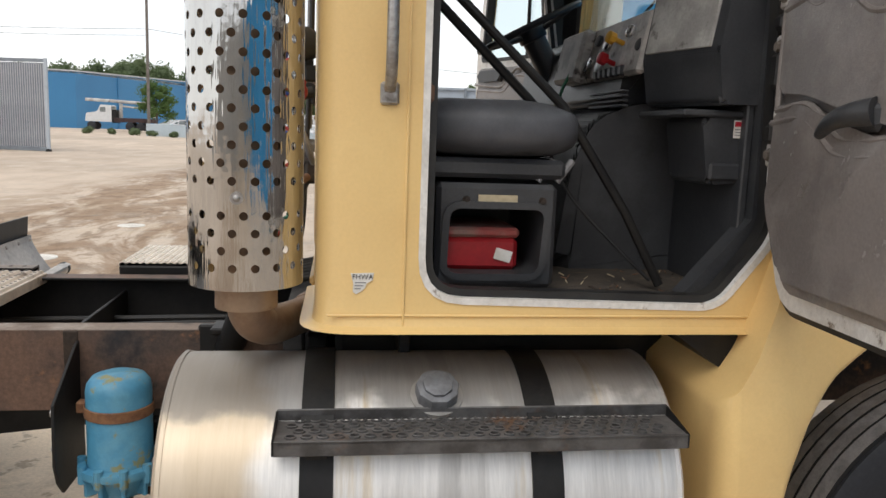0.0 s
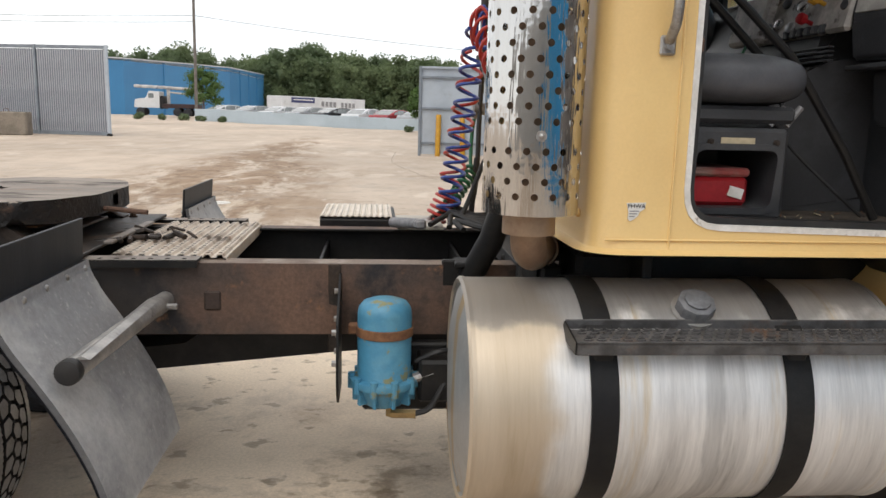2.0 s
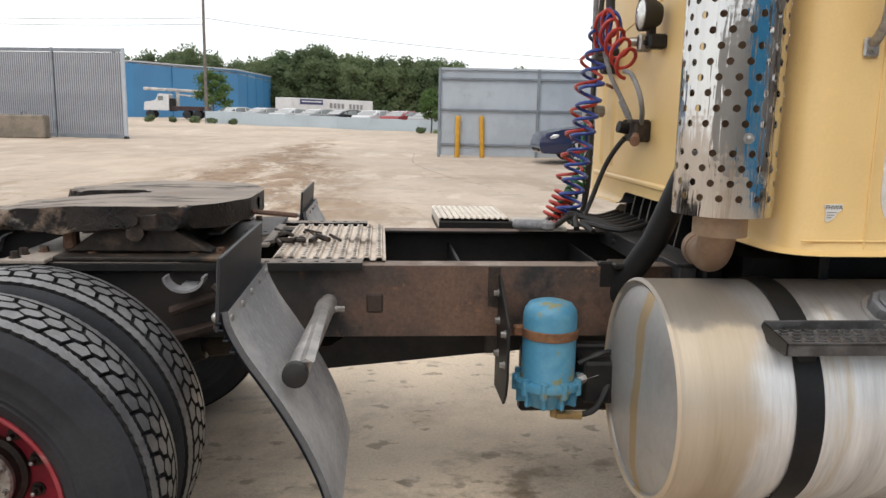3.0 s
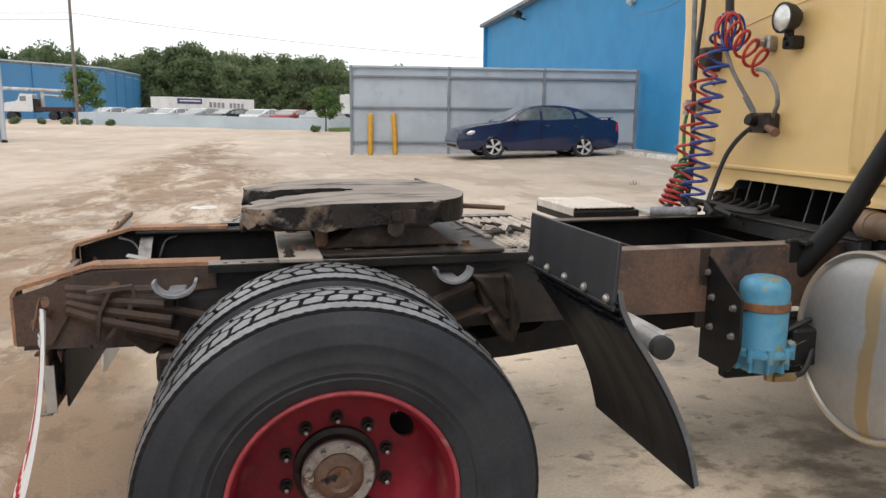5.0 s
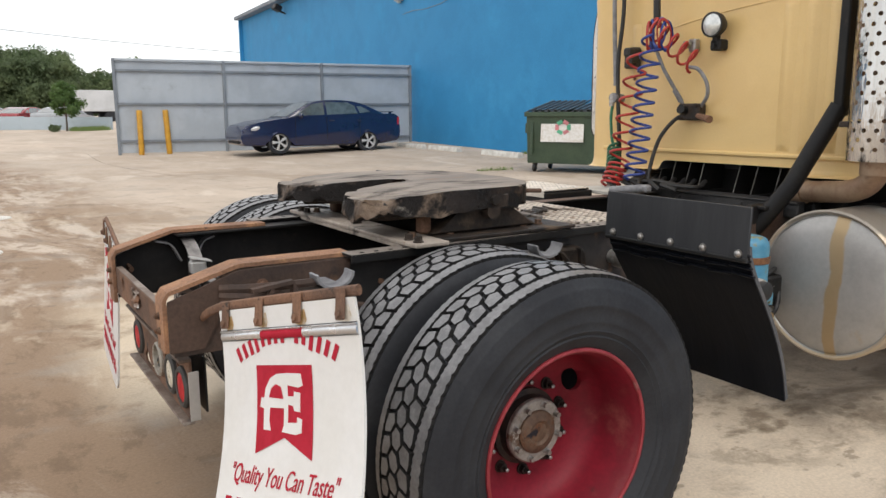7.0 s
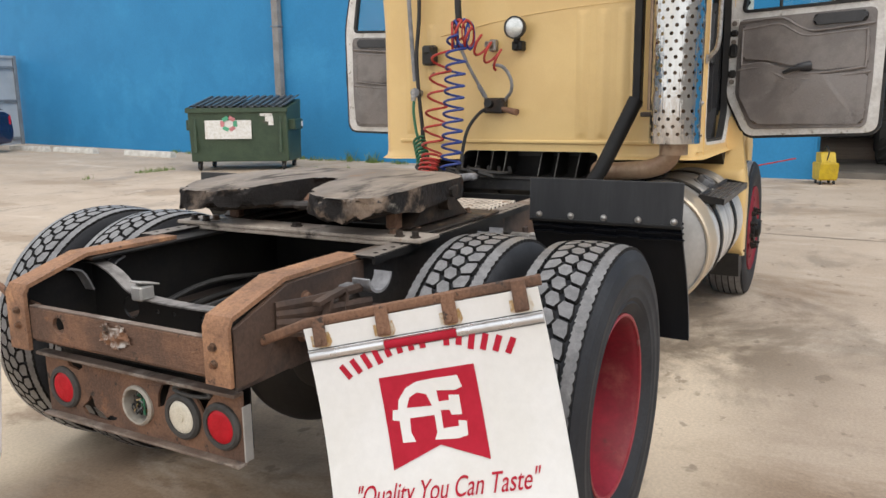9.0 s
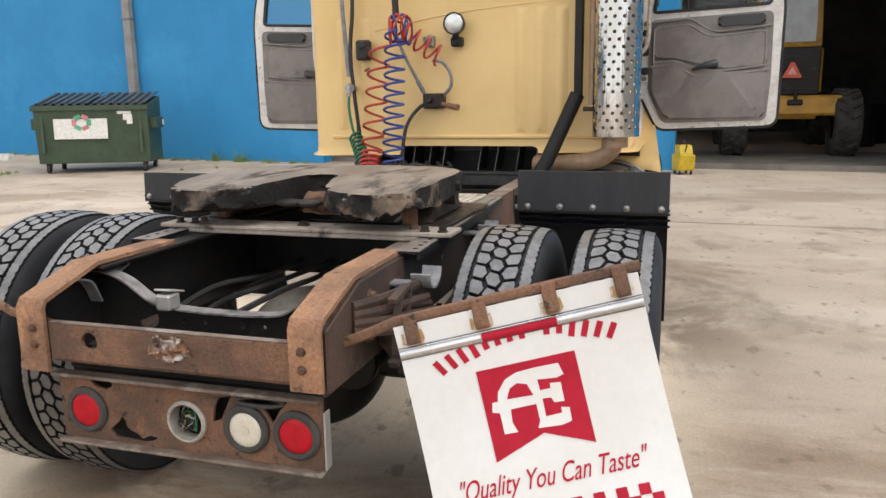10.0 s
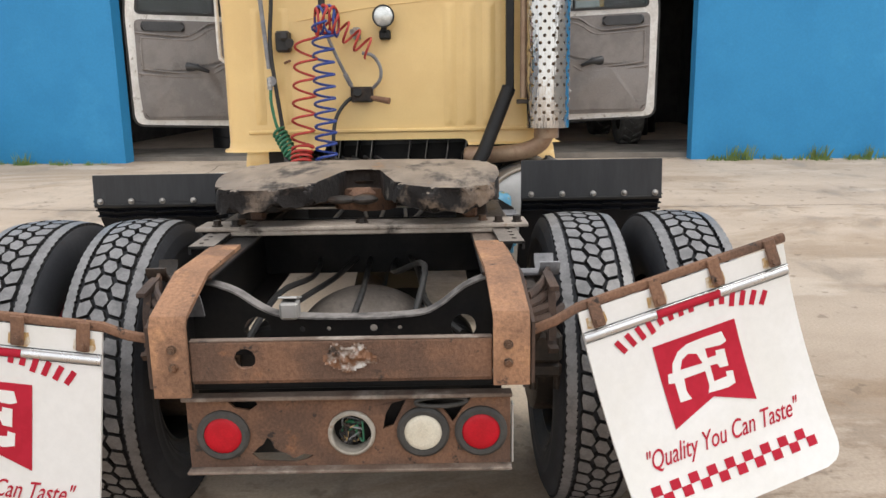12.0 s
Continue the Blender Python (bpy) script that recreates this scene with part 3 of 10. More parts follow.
YELLOW = mat("safety_yellow", (0.58, 0.31, 0.03), (0.50, 0.26, 0.025), 5, rough=0.5, bump=0.05, stain=((0.35, 0.20, 0.06), 9, 0.62, 0.78))
CONCRETE = mat("pale_concrete", (0.46, 0.44, 0.40), (0.36, 0.34, 0.30), 4, rough=0.85, bump=0.3, bscale=40)
DARKWALL = mat("workshop_unlit", (0.045, 0.042, 0.04), (0.03, 0.028, 0.027), 2, rough=0.9)
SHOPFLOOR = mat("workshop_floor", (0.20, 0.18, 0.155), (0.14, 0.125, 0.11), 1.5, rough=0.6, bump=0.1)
GRASSY = mat("weed_green", (0.16, 0.25, 0.06), (0.22, 0.28, 0.09), 8, rough=0.7, vary=0.2)
LEAF = mat("tree_leaf", (0.105, 0.150, 0.072), (0.155, 0.200, 0.095), 0.08, rough=0.6, bump=0.0, fine=0.3, bscale=1.3)
LEAFLIGHT = mat("young_leaf", (0.10, 0.17, 0.045), (0.075, 0.135, 0.035), 1.2, rough=0.6, bump=0.0, fine=0.25, bscale=4)


def translucent(m, share):
    """Lets a share of the light through thin leaves."""
    nd, ln = m.node_tree.nodes, m.node_tree.links
    bsdf, out = nd["Principled BSDF"], nd["Material Output"]
    tr, mx = nd.new("ShaderNodeBsdfTranslucent"), nd.new("ShaderNodeMixShader")
    ln.new(bsdf.inputs["Base Color"].links[0].from_socket, tr.inputs["Color"])
    mx.inputs["Fac"].default_value = share
    ln.new(bsdf.outputs["BSDF"], mx.inputs[1])
    ln.new(tr.outputs["BSDF"], mx.inputs[2])
    ln.new(mx.outputs["Shader"], out.inputs["Surface"])


translucent(LEAF, 0.45)
translucent(LEAFLIGHT, 0.4)
BARK = mat("bark", (0.12, 0.09, 0.065), (0.08, 0.06, 0.045), 8, rough=0.9, bump=0.5, bscale=30)


def build_ground():
    near = list(np.arange(-24, 30.01, 1.0))
    xs = [-900, -500, -300, -180, -120, -80, -60, -45, -34, -28] + near + [33, 38, 45, 60, 80, 120, 180, 300, 500, 900]
    ys = [-900, -400, -200, -100, -60, -40, -30, -24] + list(np.arange(-20, 40.01, 1.0)) + [43, 46, 50, 55, 60, 65, 70, 75, 80, 90, 105, 130, 170, 240, 400, 900]
    verts = [(x, y, gz(x, y)) for y in ys for x in xs]
    w = len(xs)
    faces = [(j * w + i, j * w + i + 1, (j + 1) * w + i + 1, (j + 1) * w + i) for j in range(len(ys) - 1) for i in range(w - 1)]
    me = bpy.data.meshes.new("ground")
    me.from_pydata(verts, [], faces)
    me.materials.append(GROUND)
    me.shade_smooth()
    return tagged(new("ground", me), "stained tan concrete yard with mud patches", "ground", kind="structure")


build_ground()


def wall_x(y):
    return 11.0 + 0.08 * y


WALL_TURN = -math.degrees(math.atan(0.08))


PILLAR = (-1.17, 1.4)


def build_wall():
    """The painted shop wall with one wide vehicle opening; it runs a little askew to the truck."""
    m = at(11.0, 0, 0) @ pose(0, 0, 0, 0, 0, WALL_TURN)
    k = 1 / math.cos(math.atan(0.08))
    y0, ya, yb, y1, top = -30.0 * k, -4.66 * k, 5.5 * k, 45.5 * k, 7.1
    pa, pb = PILLAR[0] * k, PILLAR[1] * k
    bm = B()
    for a, b, z0, z1 in ((y0, ya, -0.5, top), (yb, y1, -0.5, top), (ya, yb, 4.6, top), (pa, pb, -0.5, 4.6)):
        box(bm, m @ Vector((0.15, (a + b) / 2, (z0 + z1) / 2)), (0.3, b - a, z1 - z0), 0, pose(0, 0, 0, 0, 0, WALL_TURN))
    structure("wall_shop", bm, BLUEWALL, "long blue-painted shop wall with a wide bay opening", "wall")
    bm = B()
    box(bm, m @ Vector((12, y1 + 0.1, 3.4)), (24.4, 0.25, 7.9), 0, pose(0, 0, 0, 0, 0, WALL_TURN))
    structure("wall_end", bm, BLUEWALL, "blue-painted end wall of the shop", "wall")
    bm = B()
    box(bm, m @ Vector((12, (y0 + y1) / 2, top + 0.12)), (24.9, y1 - y0 + 0.6, 0.2), 0.03, pose(0, 0, 0, 0, 0, WALL_TURN))
    structure("roof_edge", bm, FENCEDARK, "grey metal roof edge along the blue shop wall", "roof")
    # workshop behind the opening; its lack of light is in the walls' colour
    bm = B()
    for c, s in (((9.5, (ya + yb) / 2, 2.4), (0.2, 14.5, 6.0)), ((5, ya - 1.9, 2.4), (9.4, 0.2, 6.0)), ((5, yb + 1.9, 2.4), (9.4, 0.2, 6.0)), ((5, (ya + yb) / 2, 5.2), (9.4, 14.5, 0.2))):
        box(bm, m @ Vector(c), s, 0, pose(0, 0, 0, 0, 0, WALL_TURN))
    structure("wall_workshop", bm, DARKWALL, "inside walls of the workshop bay, coloured near black for its lack of light", "wall")
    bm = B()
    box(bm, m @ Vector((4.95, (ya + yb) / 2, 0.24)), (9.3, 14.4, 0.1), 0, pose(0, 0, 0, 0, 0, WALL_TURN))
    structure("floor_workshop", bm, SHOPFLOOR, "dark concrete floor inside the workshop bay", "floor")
    # opening jambs
    bm = B()
    for yy, e in ((ya, 0.03), (pa, -0.03), (pb, 0.03), (yb, -0.03)):
        box(bm, m @ Vector((0.15, yy + e * 0.5, 2.3)), (0.33, 0.03, 4.6), 0.006, pose(0, 0, 0, 0, 0, WALL_TURN))
    structure("trim_jamb", bm, BLUEWALL, "blue-painted jambs of the workshop opening", "trim")
    # downpipe with its brackets
    pipe = empty("downpipe", "grey square rain downpipe on the blue wall", "downpipe")
    bm = B()
    box(bm, (wall_x(10.05) - 0.09, 10.05, 3.7), (0.15, 0.19, 6.6), 0.015, pose(0, 0, 0, 0, 0, WALL_TURN))
    part("pipe", bm, mat("downpipe_grey", (0.27, 0.26, 0.25), (0.22, 0.21, 0.2), 3, rough=0.5), pipe)
    for z in (1.2, 3.2, 5.2):
        bm = B()
        box(bm, (wall_x(10.05) - 0.095, 10.05, z), (0.17, 0.24, 0.03), 0.004, pose(0, 0, 0, 0, 0, WALL_TURN))
        part("bracket", bm, FENCEDARK, pipe)
    # wall flood lamp and a small box lamp
    lampt = empty("wall_floodlight", "small black floodlight on the blue wall", "lamp")
    bm = B()
    box(bm, (wall_x(36.3) - 0.45, 36.3, 6.75), (0.4, 0.5, 0.3), 0.04, pose(0, 0, 0, 0, 25, 0))
    part("housing", bm, BLACK, lampt)
    bm = B()
    cyl(bm, (wall_x(36.3) - 0.3, 36.3, 6.6), (wall_x(36.3), 36.3, 6.5), 0.05, 10)
    part("arm", bm, BLACK, lampt)
    lampt = empty("wall_box_lamp", "small grey box lamp high on the blue wall", "lamp")
    bm = B()
    box(bm, (wall_x(22.1) - 0.12, 22.1, 5.45), (0.24, 0.34, 0.22), 0.03)
    part("housing", bm, FENCE, lampt)
    bm = B()
    cyl(bm, (wall_x(22.1) - 0.12, 22.1, 5.34), (wall_x(22.1) - 0.12, 22.1, 5.28), 0.1, 14, 0.06)
    part("lens", bm, WHITELENS, lampt)
    # hairline crack / patched seam on the wall
    bm = B()
    pts = [(22.0, 4.88), (21.2, 4.92), (20.2, 4.86), (19.1, 4.9), (18.4, 5.0), (18.1, 5.25)]
    tube(bm, [(wall_x(y) - 0.004, y, z) for y, z in pts], 0.012, 5)
    structure("trim_crack", bm, FENCEDARK, "thin crack across the blue wall", "crack")


build_wall()


def build_fence():
    """Sheet-steel gate leaf standing open against the shop: posts, rails and sheets."""
    a, b = Vector((2.95, 22.4)), Vector((12.55, 21.2))
    d = (b - a)
    L = d.length
    turn = math.degrees(math.atan2(d.y, d.x))
    f = empty("sheet_fence", "tall grey corrugated steel sheet fence on posts", "fence", at=(a.x, a.y, gz(a.x, a.y)), turn=turn)
    h = 2.86
    for i in range(3):
        x0, x1 = L * i / 3, L * (i + 1) / 3
        bm = B()
        n = int((x1 - x0) / 0.1)
        pts = []
        for k in range(n + 1):
            x = x0 + 0.03 + (x1 - x0 - 0.06) * k / n
            pts.append((x, 0.03 + (0.012 if k % 3 == 0 else 0.0)))
        strip(bm, pts, (0.06, h), 0.004)
        part("sheet", bm, FENCE, f)
        for z in (0.42, 1.55, 2.55, h):
            bm = B()
            box(bm, ((x0 + x1) / 2, -0.02, z), (x1 - x0 - 0.09, 0.05, 0.07), 0.006)
            part("rail", bm, FENCEDARK if z != h else FENCE, f)
    for i in range(4):
        bm = B()
        box(bm, (L * i / 3, 0.0, h / 2 - 0.04), (0.09, 0.1, h + 0.16), 0.008)
        part("post", bm, FENCEDARK, f)
    for px, lean in ((3.54, 0.5), (4.38, -2.5)):
        py = 22.18
        bo = empty("bollard", "yellow-painted steel bollard in front of the fence", "bollard", "bollards by the fence", at=(px, py, gz(px, py)))
        bm = B()
        cyl(bm, (0, 0, -0.1), (math.tan(radians(lean)) * 1.35, 0, 1.36), 0.085, 16, bevel=0.03)
        part("pipe", bm, YELLOW, bo)


build_fence()


# unseen wall, added so that chrome and tank reflect something darker
bm = B()
box(bm, (2.0, -26.0, 2.7), (80.0, 0.3, 5.6), 0)
structure("wall_south", bm, mat("reflected_wall_grey", (0.40, 0.39, 0.37), (0.33, 0.32, 0.30), 0.6, rough=0.7, bump=0.1), "added unseen grey wall that darkens reflections", "wall")

# ---- the truck ----
def cut(bm, *cutters):
    """bm with the cutters taken out of it, as a new bmesh."""
    def temp(b):
        me = bpy.data.meshes.new("cut")
        bmesh.ops.recalc_face_normals(b, faces=b.faces)
        b.to_mesh(me)
        b.free()
        ob = bpy.data.objects.new("cut", me)
        scene.collection.objects.link(ob)
        return ob
    body = temp(bm)
    tools = [temp(c) for c in cutters]
    for t in tools:
        md = body.modifiers.new("cut", 'BOOLEAN')
        md.operation, md.object, md.solver = 'DIFFERENCE', t, 'EXACT'
    me = bpy.data.meshes.new_from_object(body.evaluated_get(bpy.context.evaluated_depsgraph_get()))
    out = bmesh.new()
    out.from_mesh(me)
    bpy.data.meshes.remove(me)
    for o in (body, *tools):
        dm = o.data
        bpy.data.objects.remove(o)
        bpy.data.meshes.remove(dm)
    return out


def inset(outline, d):
    """A 2D outline moved inwards by d (for outlines that run anticlockwise)."""
    n, out = len(outline), []
    for i in range(n):
        a, p, b = (Vector(outline[j % n]) for j in (i - 1, i, i + 1))
        n1 = Vector((-(p - a).y, (p - a).x))
        n2 = Vector((-(b - p).y, (b - p).x))
        if n1.length < 1e-9 or n2.length < 1e-9:
            out.append(tuple(p))
            continue
        n1.normalize()
        n2.normalize()
        k = n1 + n2
        out.append(tuple(p + k * (d / max(0.35, 0.5 * k.length_squared))))
    return out


def ring(bm, outer, inner, depth, m):
    """A flat frame between two outlines with as many points, thick along local z."""
    rows = []
    for z in (0, depth):
        rows.append([bm.verts.new(m @ Vector((x, y, z))) for x, y in outer])
        rows.append([bm.verts.new(m @ Vector((x, y, z))) for x, y in inner])
    n = len(outer)
    for i in range(n):
        j = (i + 1) % n
        for a, b in ((0, 1), (1, 3), (3, 2), (2, 0)):
            bm.faces.new((rows[a][i], rows[a][j], rows[b][j], rows[b][i]))
    return bm


truck = empty("semi_tractor", "worn yellow day-cab semi tractor with rusty frame", "truck")
RAIL_Y, RAIL_TOP = 0.432, 0.95


# -- frame --
def build_frame():
    for s in (-1, 1):
        bm = B()
        y = s * RAIL_Y
        prism(bm, [(-0.86, 0.72), (4.7, 0.70), (4.7, RAIL_TOP), (-0.67, RAIL_TOP), (-0.86, 0.88)], 0.009, XZ @ at(0, 0, -y if s > 0 else -y - 0.009))
        for z in (RAIL_TOP - 0.005, 0.715):
            box(bm, (2.02, y - s * 0.045, z), (5.34, 0.085, 0.011), 0.003)
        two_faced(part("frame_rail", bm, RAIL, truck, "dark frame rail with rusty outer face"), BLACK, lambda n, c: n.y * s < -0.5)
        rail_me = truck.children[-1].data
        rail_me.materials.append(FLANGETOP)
        # rail tops paler: dust, and the highlight on the flange as colour
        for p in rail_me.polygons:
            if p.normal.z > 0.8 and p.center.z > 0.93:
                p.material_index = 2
        # folded rusty end of the rail
        bm = B()
        line = [(-0.30, 0.958), (-0.665, 0.962), (-0.868, 0.905), (-0.880, 0.885), (-0.880, 0.737 if s < 0 else 0.718)]
        strip(bm, line, (-0.042, 0.042), 0.012, XZ @ at(0, 0, -s * 0.393))
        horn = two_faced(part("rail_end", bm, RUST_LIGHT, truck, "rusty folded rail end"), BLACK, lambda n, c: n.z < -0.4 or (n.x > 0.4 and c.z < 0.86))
        bm = B()
        prism(bm, [(-0.874, 0.737), (-0.78, 0.737), (-0.72, 0.84), (-0.58, 0.865), (-0.31, 0.885), (-0.31, 0.948), (-0.667, 0.951), (-0.874, 0.885)], 0.008, XZ @ at(0, 0, -s * 0.444 - 0.004))
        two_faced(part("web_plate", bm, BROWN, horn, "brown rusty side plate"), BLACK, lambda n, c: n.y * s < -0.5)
        for z in (0.792, 0.836):
            bm = B()
            nut(bm, (-0.886, s * 0.385, z), (-1, 0, 0), 0.0085, 0.009)
            cyl(bm, (-0.886, s * 0.385, z), (-0.901, s * 0.385, z), 0.0042, 8)
            part("bolt", bm, HUB, horn)
        for x, z in ((-0.62, 0.80), (-0.60, 0.90), (-0.50, 0.83)):
            bm = B()
            nut(bm, (x, s * 0.448, z), (0, s, 0), 0.014, 0.014)
            part("bolt", bm, RUST, horn)
        # slotted angle along the top
        bm = B()
        n = 24
        base = B()
        box(base, (0.315, s * 0.462, 0.962), (1.29, 0.075, 0.008))
        tools = B()
        for i in range(n):
            x = -0.28 + i * 0.052
            if x < -0.1 or x > 0.6:
                cyl(tools, (x, s * 0.474, 0.94), (x, s * 0.474, 0.98), 0.009, 10)
        bm = cut(base, tools)
        box(bm, (0.315, s * 0.497, 0.952), (1.29, 0.008, 0.022))
        two_faced(part("slotted_angle", bm, GREYPLATE, truck, "dusty slotted angle on the frame rail", smooth=False), BLACK, lambda n, c: abs(n.z) < 0.5)
        # spring: leaves, hangers, U-bolt saddles
        for k in range(5):
            bm = B()
            half = 0.52 - 0.04 * k
            line = [((half + 0.04) * u, 0.79 - 0.014 * k - 0.10 * (1 - u * u)) for u in [i / 6 for i in range(-6, 7)]]
            strip(bm, line, (-0.038, 0.038), 0.0125, XZ @ at(0, 0, -s * 0.50))
            part("leaf_spring", bm, BROWN, truck)
        bm = B()
        # front hanger: a dished casting with three uneven ribs
        base = B()
        prism(base, [(0.49, 0.90), (0.64, 0.895), (0.67, 0.74), (0.64, 0.66), (0.58, 0.69), (0.545, 0.77)], 0.075, XZ @ at(0, 0, -s * 0.49 - 0.0375), 0.010)
        for xa, xb, w, zb in ((0.492, 0.60, 0.030, 0.74), (0.60, 0.62, 0.022, 0.70)):
            prism(base, [(xa, 0.90), (xa + w, 0.885), (xb + w * 1.5, zb + 0.02), (xb, zb)], 0.04, XZ @ at(0, 0, -s * 0.535 - 0.02), 0.008)
        for v in base.verts:
            v.co += 0.5 * Vector((0.018 * noise.noise(v.co * 14), 0.02 * noise.noise(v.co * 11 + Vector((5, 0, 0))), 0.02 * noise.noise(v.co * 13 + Vector((0, 7, 0)))))
        part("spring_hanger", base, GREASE, truck, "greasy ribbed spring hanger")
        # rear hanger and the bent bar bracket outside it
        bm = B()
        prism(bm, [(-0.42, 0.88), (-0.56, 0.88), (-0.58, 0.76), (-0.50, 0.70), (-0.44, 0.74)], 0.06, XZ @ at(0, 0, -s * 0.485 - 0.03), 0.010)
        part("spring_hanger", bm, GREASE, truck)
        bm = B()
        strip(bm, [(-0.66, 0.905), (-0.60, 0.912), (-0.54, 0.918), (-0.532, 0.90), (-0.55, 0.85), (-0.59, 0.80), (-0.625, 0.75), (-0.655, 0.735), (-0.665, 0.75)], (-0.012, 0.012), 0.012, XZ @ at(0, 0, -s * 0.53))
        strip(bm, [(-0.60, 0.905), (-0.628, 0.85), (-0.64, 0.76)], (-0.010, 0.010), 0.010, XZ @ at(0, 0, -s * 0.53))
        part("bar_bracket", bm, BROWN, truck)
        bm = B()
        tube(bm, smooth_path([(-0.50, s * 0.50, 0.853), (-0.40, s * 0.51, 0.83), (-0.30, s * 0.52, 0.805)], 4), 0.013, 8)
        part("control_arm", bm, BROWN, truck)
        bm = B()
        tube(bm, smooth_path([(0.36, s * 0.50, 0.81), (0.44, s * 0.50, 0.84), (0.52, s * 0.50, 0.865)], 4), 0.016, 8)
        part("control_arm", bm, BROWN, truck)
        # curved guide hooks on the inner face of the rail
        for xa, xb, xc in ((-0.72, -0.665, -0.63), (-0.50, -0.545, -0.57)):
            bm = B()
            line = smooth_path([(xa, 0.925, 0), (xb, 0.905, 0), (xc, 0.84, 0)], 5)
            strip(bm, [(p.x, p.y) for p in line], (-0.022, 0.022), 0.006, XZ @ at(0, 0, -s * 0.40))
            part("guide_hook", bm, HOSEGREY, truck)
        for x in (-0.42, 0.42):
            bm = B()
            pts = [(x + 0.058 * math.cos(a), s * 0.56, 0.935 + 0.045 * math.sin(a)) for a in [math.pi + math.pi * i / 10 for i in range(11)]]
            strip(bm, [(p[0], p[2]) for p in pts], (-0.028, 0.028), 0.008, XZ @ at(0, 0, -s * 0.55))
            box(bm, (x, s * 0.49, 0.893), (0.05, 0.10, 0.012), 0.003)
            part("bump_stop", bm, HOSEGREY if s < 0 else GREASE, truck, "grey curved bump-stop bracket")
        bm = B()
        box(bm, (0.0, s * 0.50, 0.57), (0.2, 0.13, 0.12), 0.02)
        for x in (-0.07, 0.07):
            for yy in (-0.055, 0.055):
                cyl(bm, (x, s * 0.50 + yy, 0.42), (x, s * 0.50 + yy, 0.70), 0.011, 10)
        part("spring_saddle", bm, GREASE, truck)
        # ribs that carry the mudflap bar
        for k in range(4):
            bm = B()
            tube(bm, smooth_path([(-0.73, s * 0.452, 0.905 - 0.022 * k), (-0.62, s * (0.50 + 0.01 * k), 0.905 - 0.028 * k), (-0.47 + 0.02 * k, s * (0.545 + 0.018 * k), 0.91 - 0.042 * k)], 4), 0.008, 6, flat=1.7)
            part("rib", bm, BROWN, truck)
    # rear rusty crossmember, with one hole and the stump of a torn hook
    base = B()
    box(base, (-0.868, 0.0, 0.799), (0.012, 0.70, 0.096), 0.003)
    tool = B()
    cyl(tool, (-0.95, 0.223, 0.806), (-0.80, 0.223, 0.806), 0.025, 20)
    bm = cut(base, tool)
    box(bm, (-0.858, 0, 0.845), (0.016, 0.70, 0.006), 0.002)
    box(bm, (-0.82, 0, 0.748), (0.09, 0.70, 0.010), 0.002)
    cm = part("rear_crossmember", bm, RUST, truck, "rusty rear crossmember with a burnt-off hook", smooth=False)
    bm = B()
    box(bm, (-0.862, 0, 0.8495), (0.022, 0.70, 0.003), 0.001)
    part("top_edge", bm, FLANGETOP, cm, "pale top edge strip")
    bm = B()
    rnd = random.Random(3)
    nu, nv, grid = 26, 14, []
    for i in range(nu + 1):
        col = []
        for k in range(nv + 1):
            u, v = i / nu * 2 - 1, k / nv * 2 - 1
            p = Vector((0, 0.062 * u - 0.02, 0.036 * v + 0.808))
            h = 0.004 + 0.010 * noise.noise(p * 70) + 0.006 * noise.noise(p * 160)
            col.append((bm.verts.new((-0.875 - max(0.0, h), p.y, p.z)), 1 - u * u - v * v + 0.9 * noise.noise(p * 38)))
        grid.append(col)
    for i in range(nu):
        for k in range(nv):
            quad = (grid[i][k], grid[i + 1][k], grid[i + 1][k + 1], grid[i][k + 1])
            if sum(q[1] for q in quad) > 0.6:
                bm.faces.new([q[0] for q in quad])
    tagged(part("torn_weld", bm, mat("torn_metal", (0.46, 0.43, 0.40), (0.17, 0.095, 0.06), 34, rough=0.45, metal=0.35, bump=0.3, stain=((0.20, 0.10, 0.055), 22, 0.48, 0.56), stain2=((0.04, 0.03, 0.025), 30, 0.60, 0.66)), cm, "bare torn weld metal"), kind="stuff")
    # lamp panel
    GROMMET = mat("dusty_grommet_rubber", (0.040, 0.039, 0.037), (0.062, 0.058, 0.054), 12, rough=0.65, bump=0.15, fine=0.2)
    base = B()
    box(base, (-0.812, -0.06, 0.597), (0.008, 0.785, 0.19), 0)
    tools = B()
    for y in (0.247, -0.066, -0.240, -0.381):
        cyl(tools, (-0.9, y, 0.593), (-0.7, y, 0.593), 0.058, 28)
    prism(tools, [(0.182, 0.540), (0.165, 0.556), (0.152, 0.566), (0.142, 0.583), (0.133, 0.575), (0.126, 0.555), (0.112, 0.546), (0.095, 0.540), (0.078, 0.527), (0.055, 0.538), (0.031, 0.534), (0.05, 0.522), (0.073, 0.517), (0.12, 0.519), (0.165, 0.522)], 0.2, YZ @ at(0, 0, -0.9))
    prism(tools, [(0.235, 0.682), (0.215, 0.662), (0.180, 0.655), (0.160, 0.668), (0.165, 0.684)], 0.2, YZ @ at(0, 0, -0.9))
    prism(tools, [(-0.142, 0.60), (-0.150, 0.640), (-0.165, 0.668), (-0.20, 0.676), (-0.185, 0.645), (-0.168, 0.61)], 0.2, YZ @ at(0, 0, -0.9))
    prism(tools, [(-0.228, 0.660), (-0.24, 0.684), (-0.36, 0.684), (-0.355, 0.672), (-0.335, 0.650), (-0.322, 0.628), (-0.312, 0.615), (-0.302, 0.632), (-0.285, 0.655)], 0.2, YZ @ at(0, 0, -0.9))
    bm = cut(base, tools)
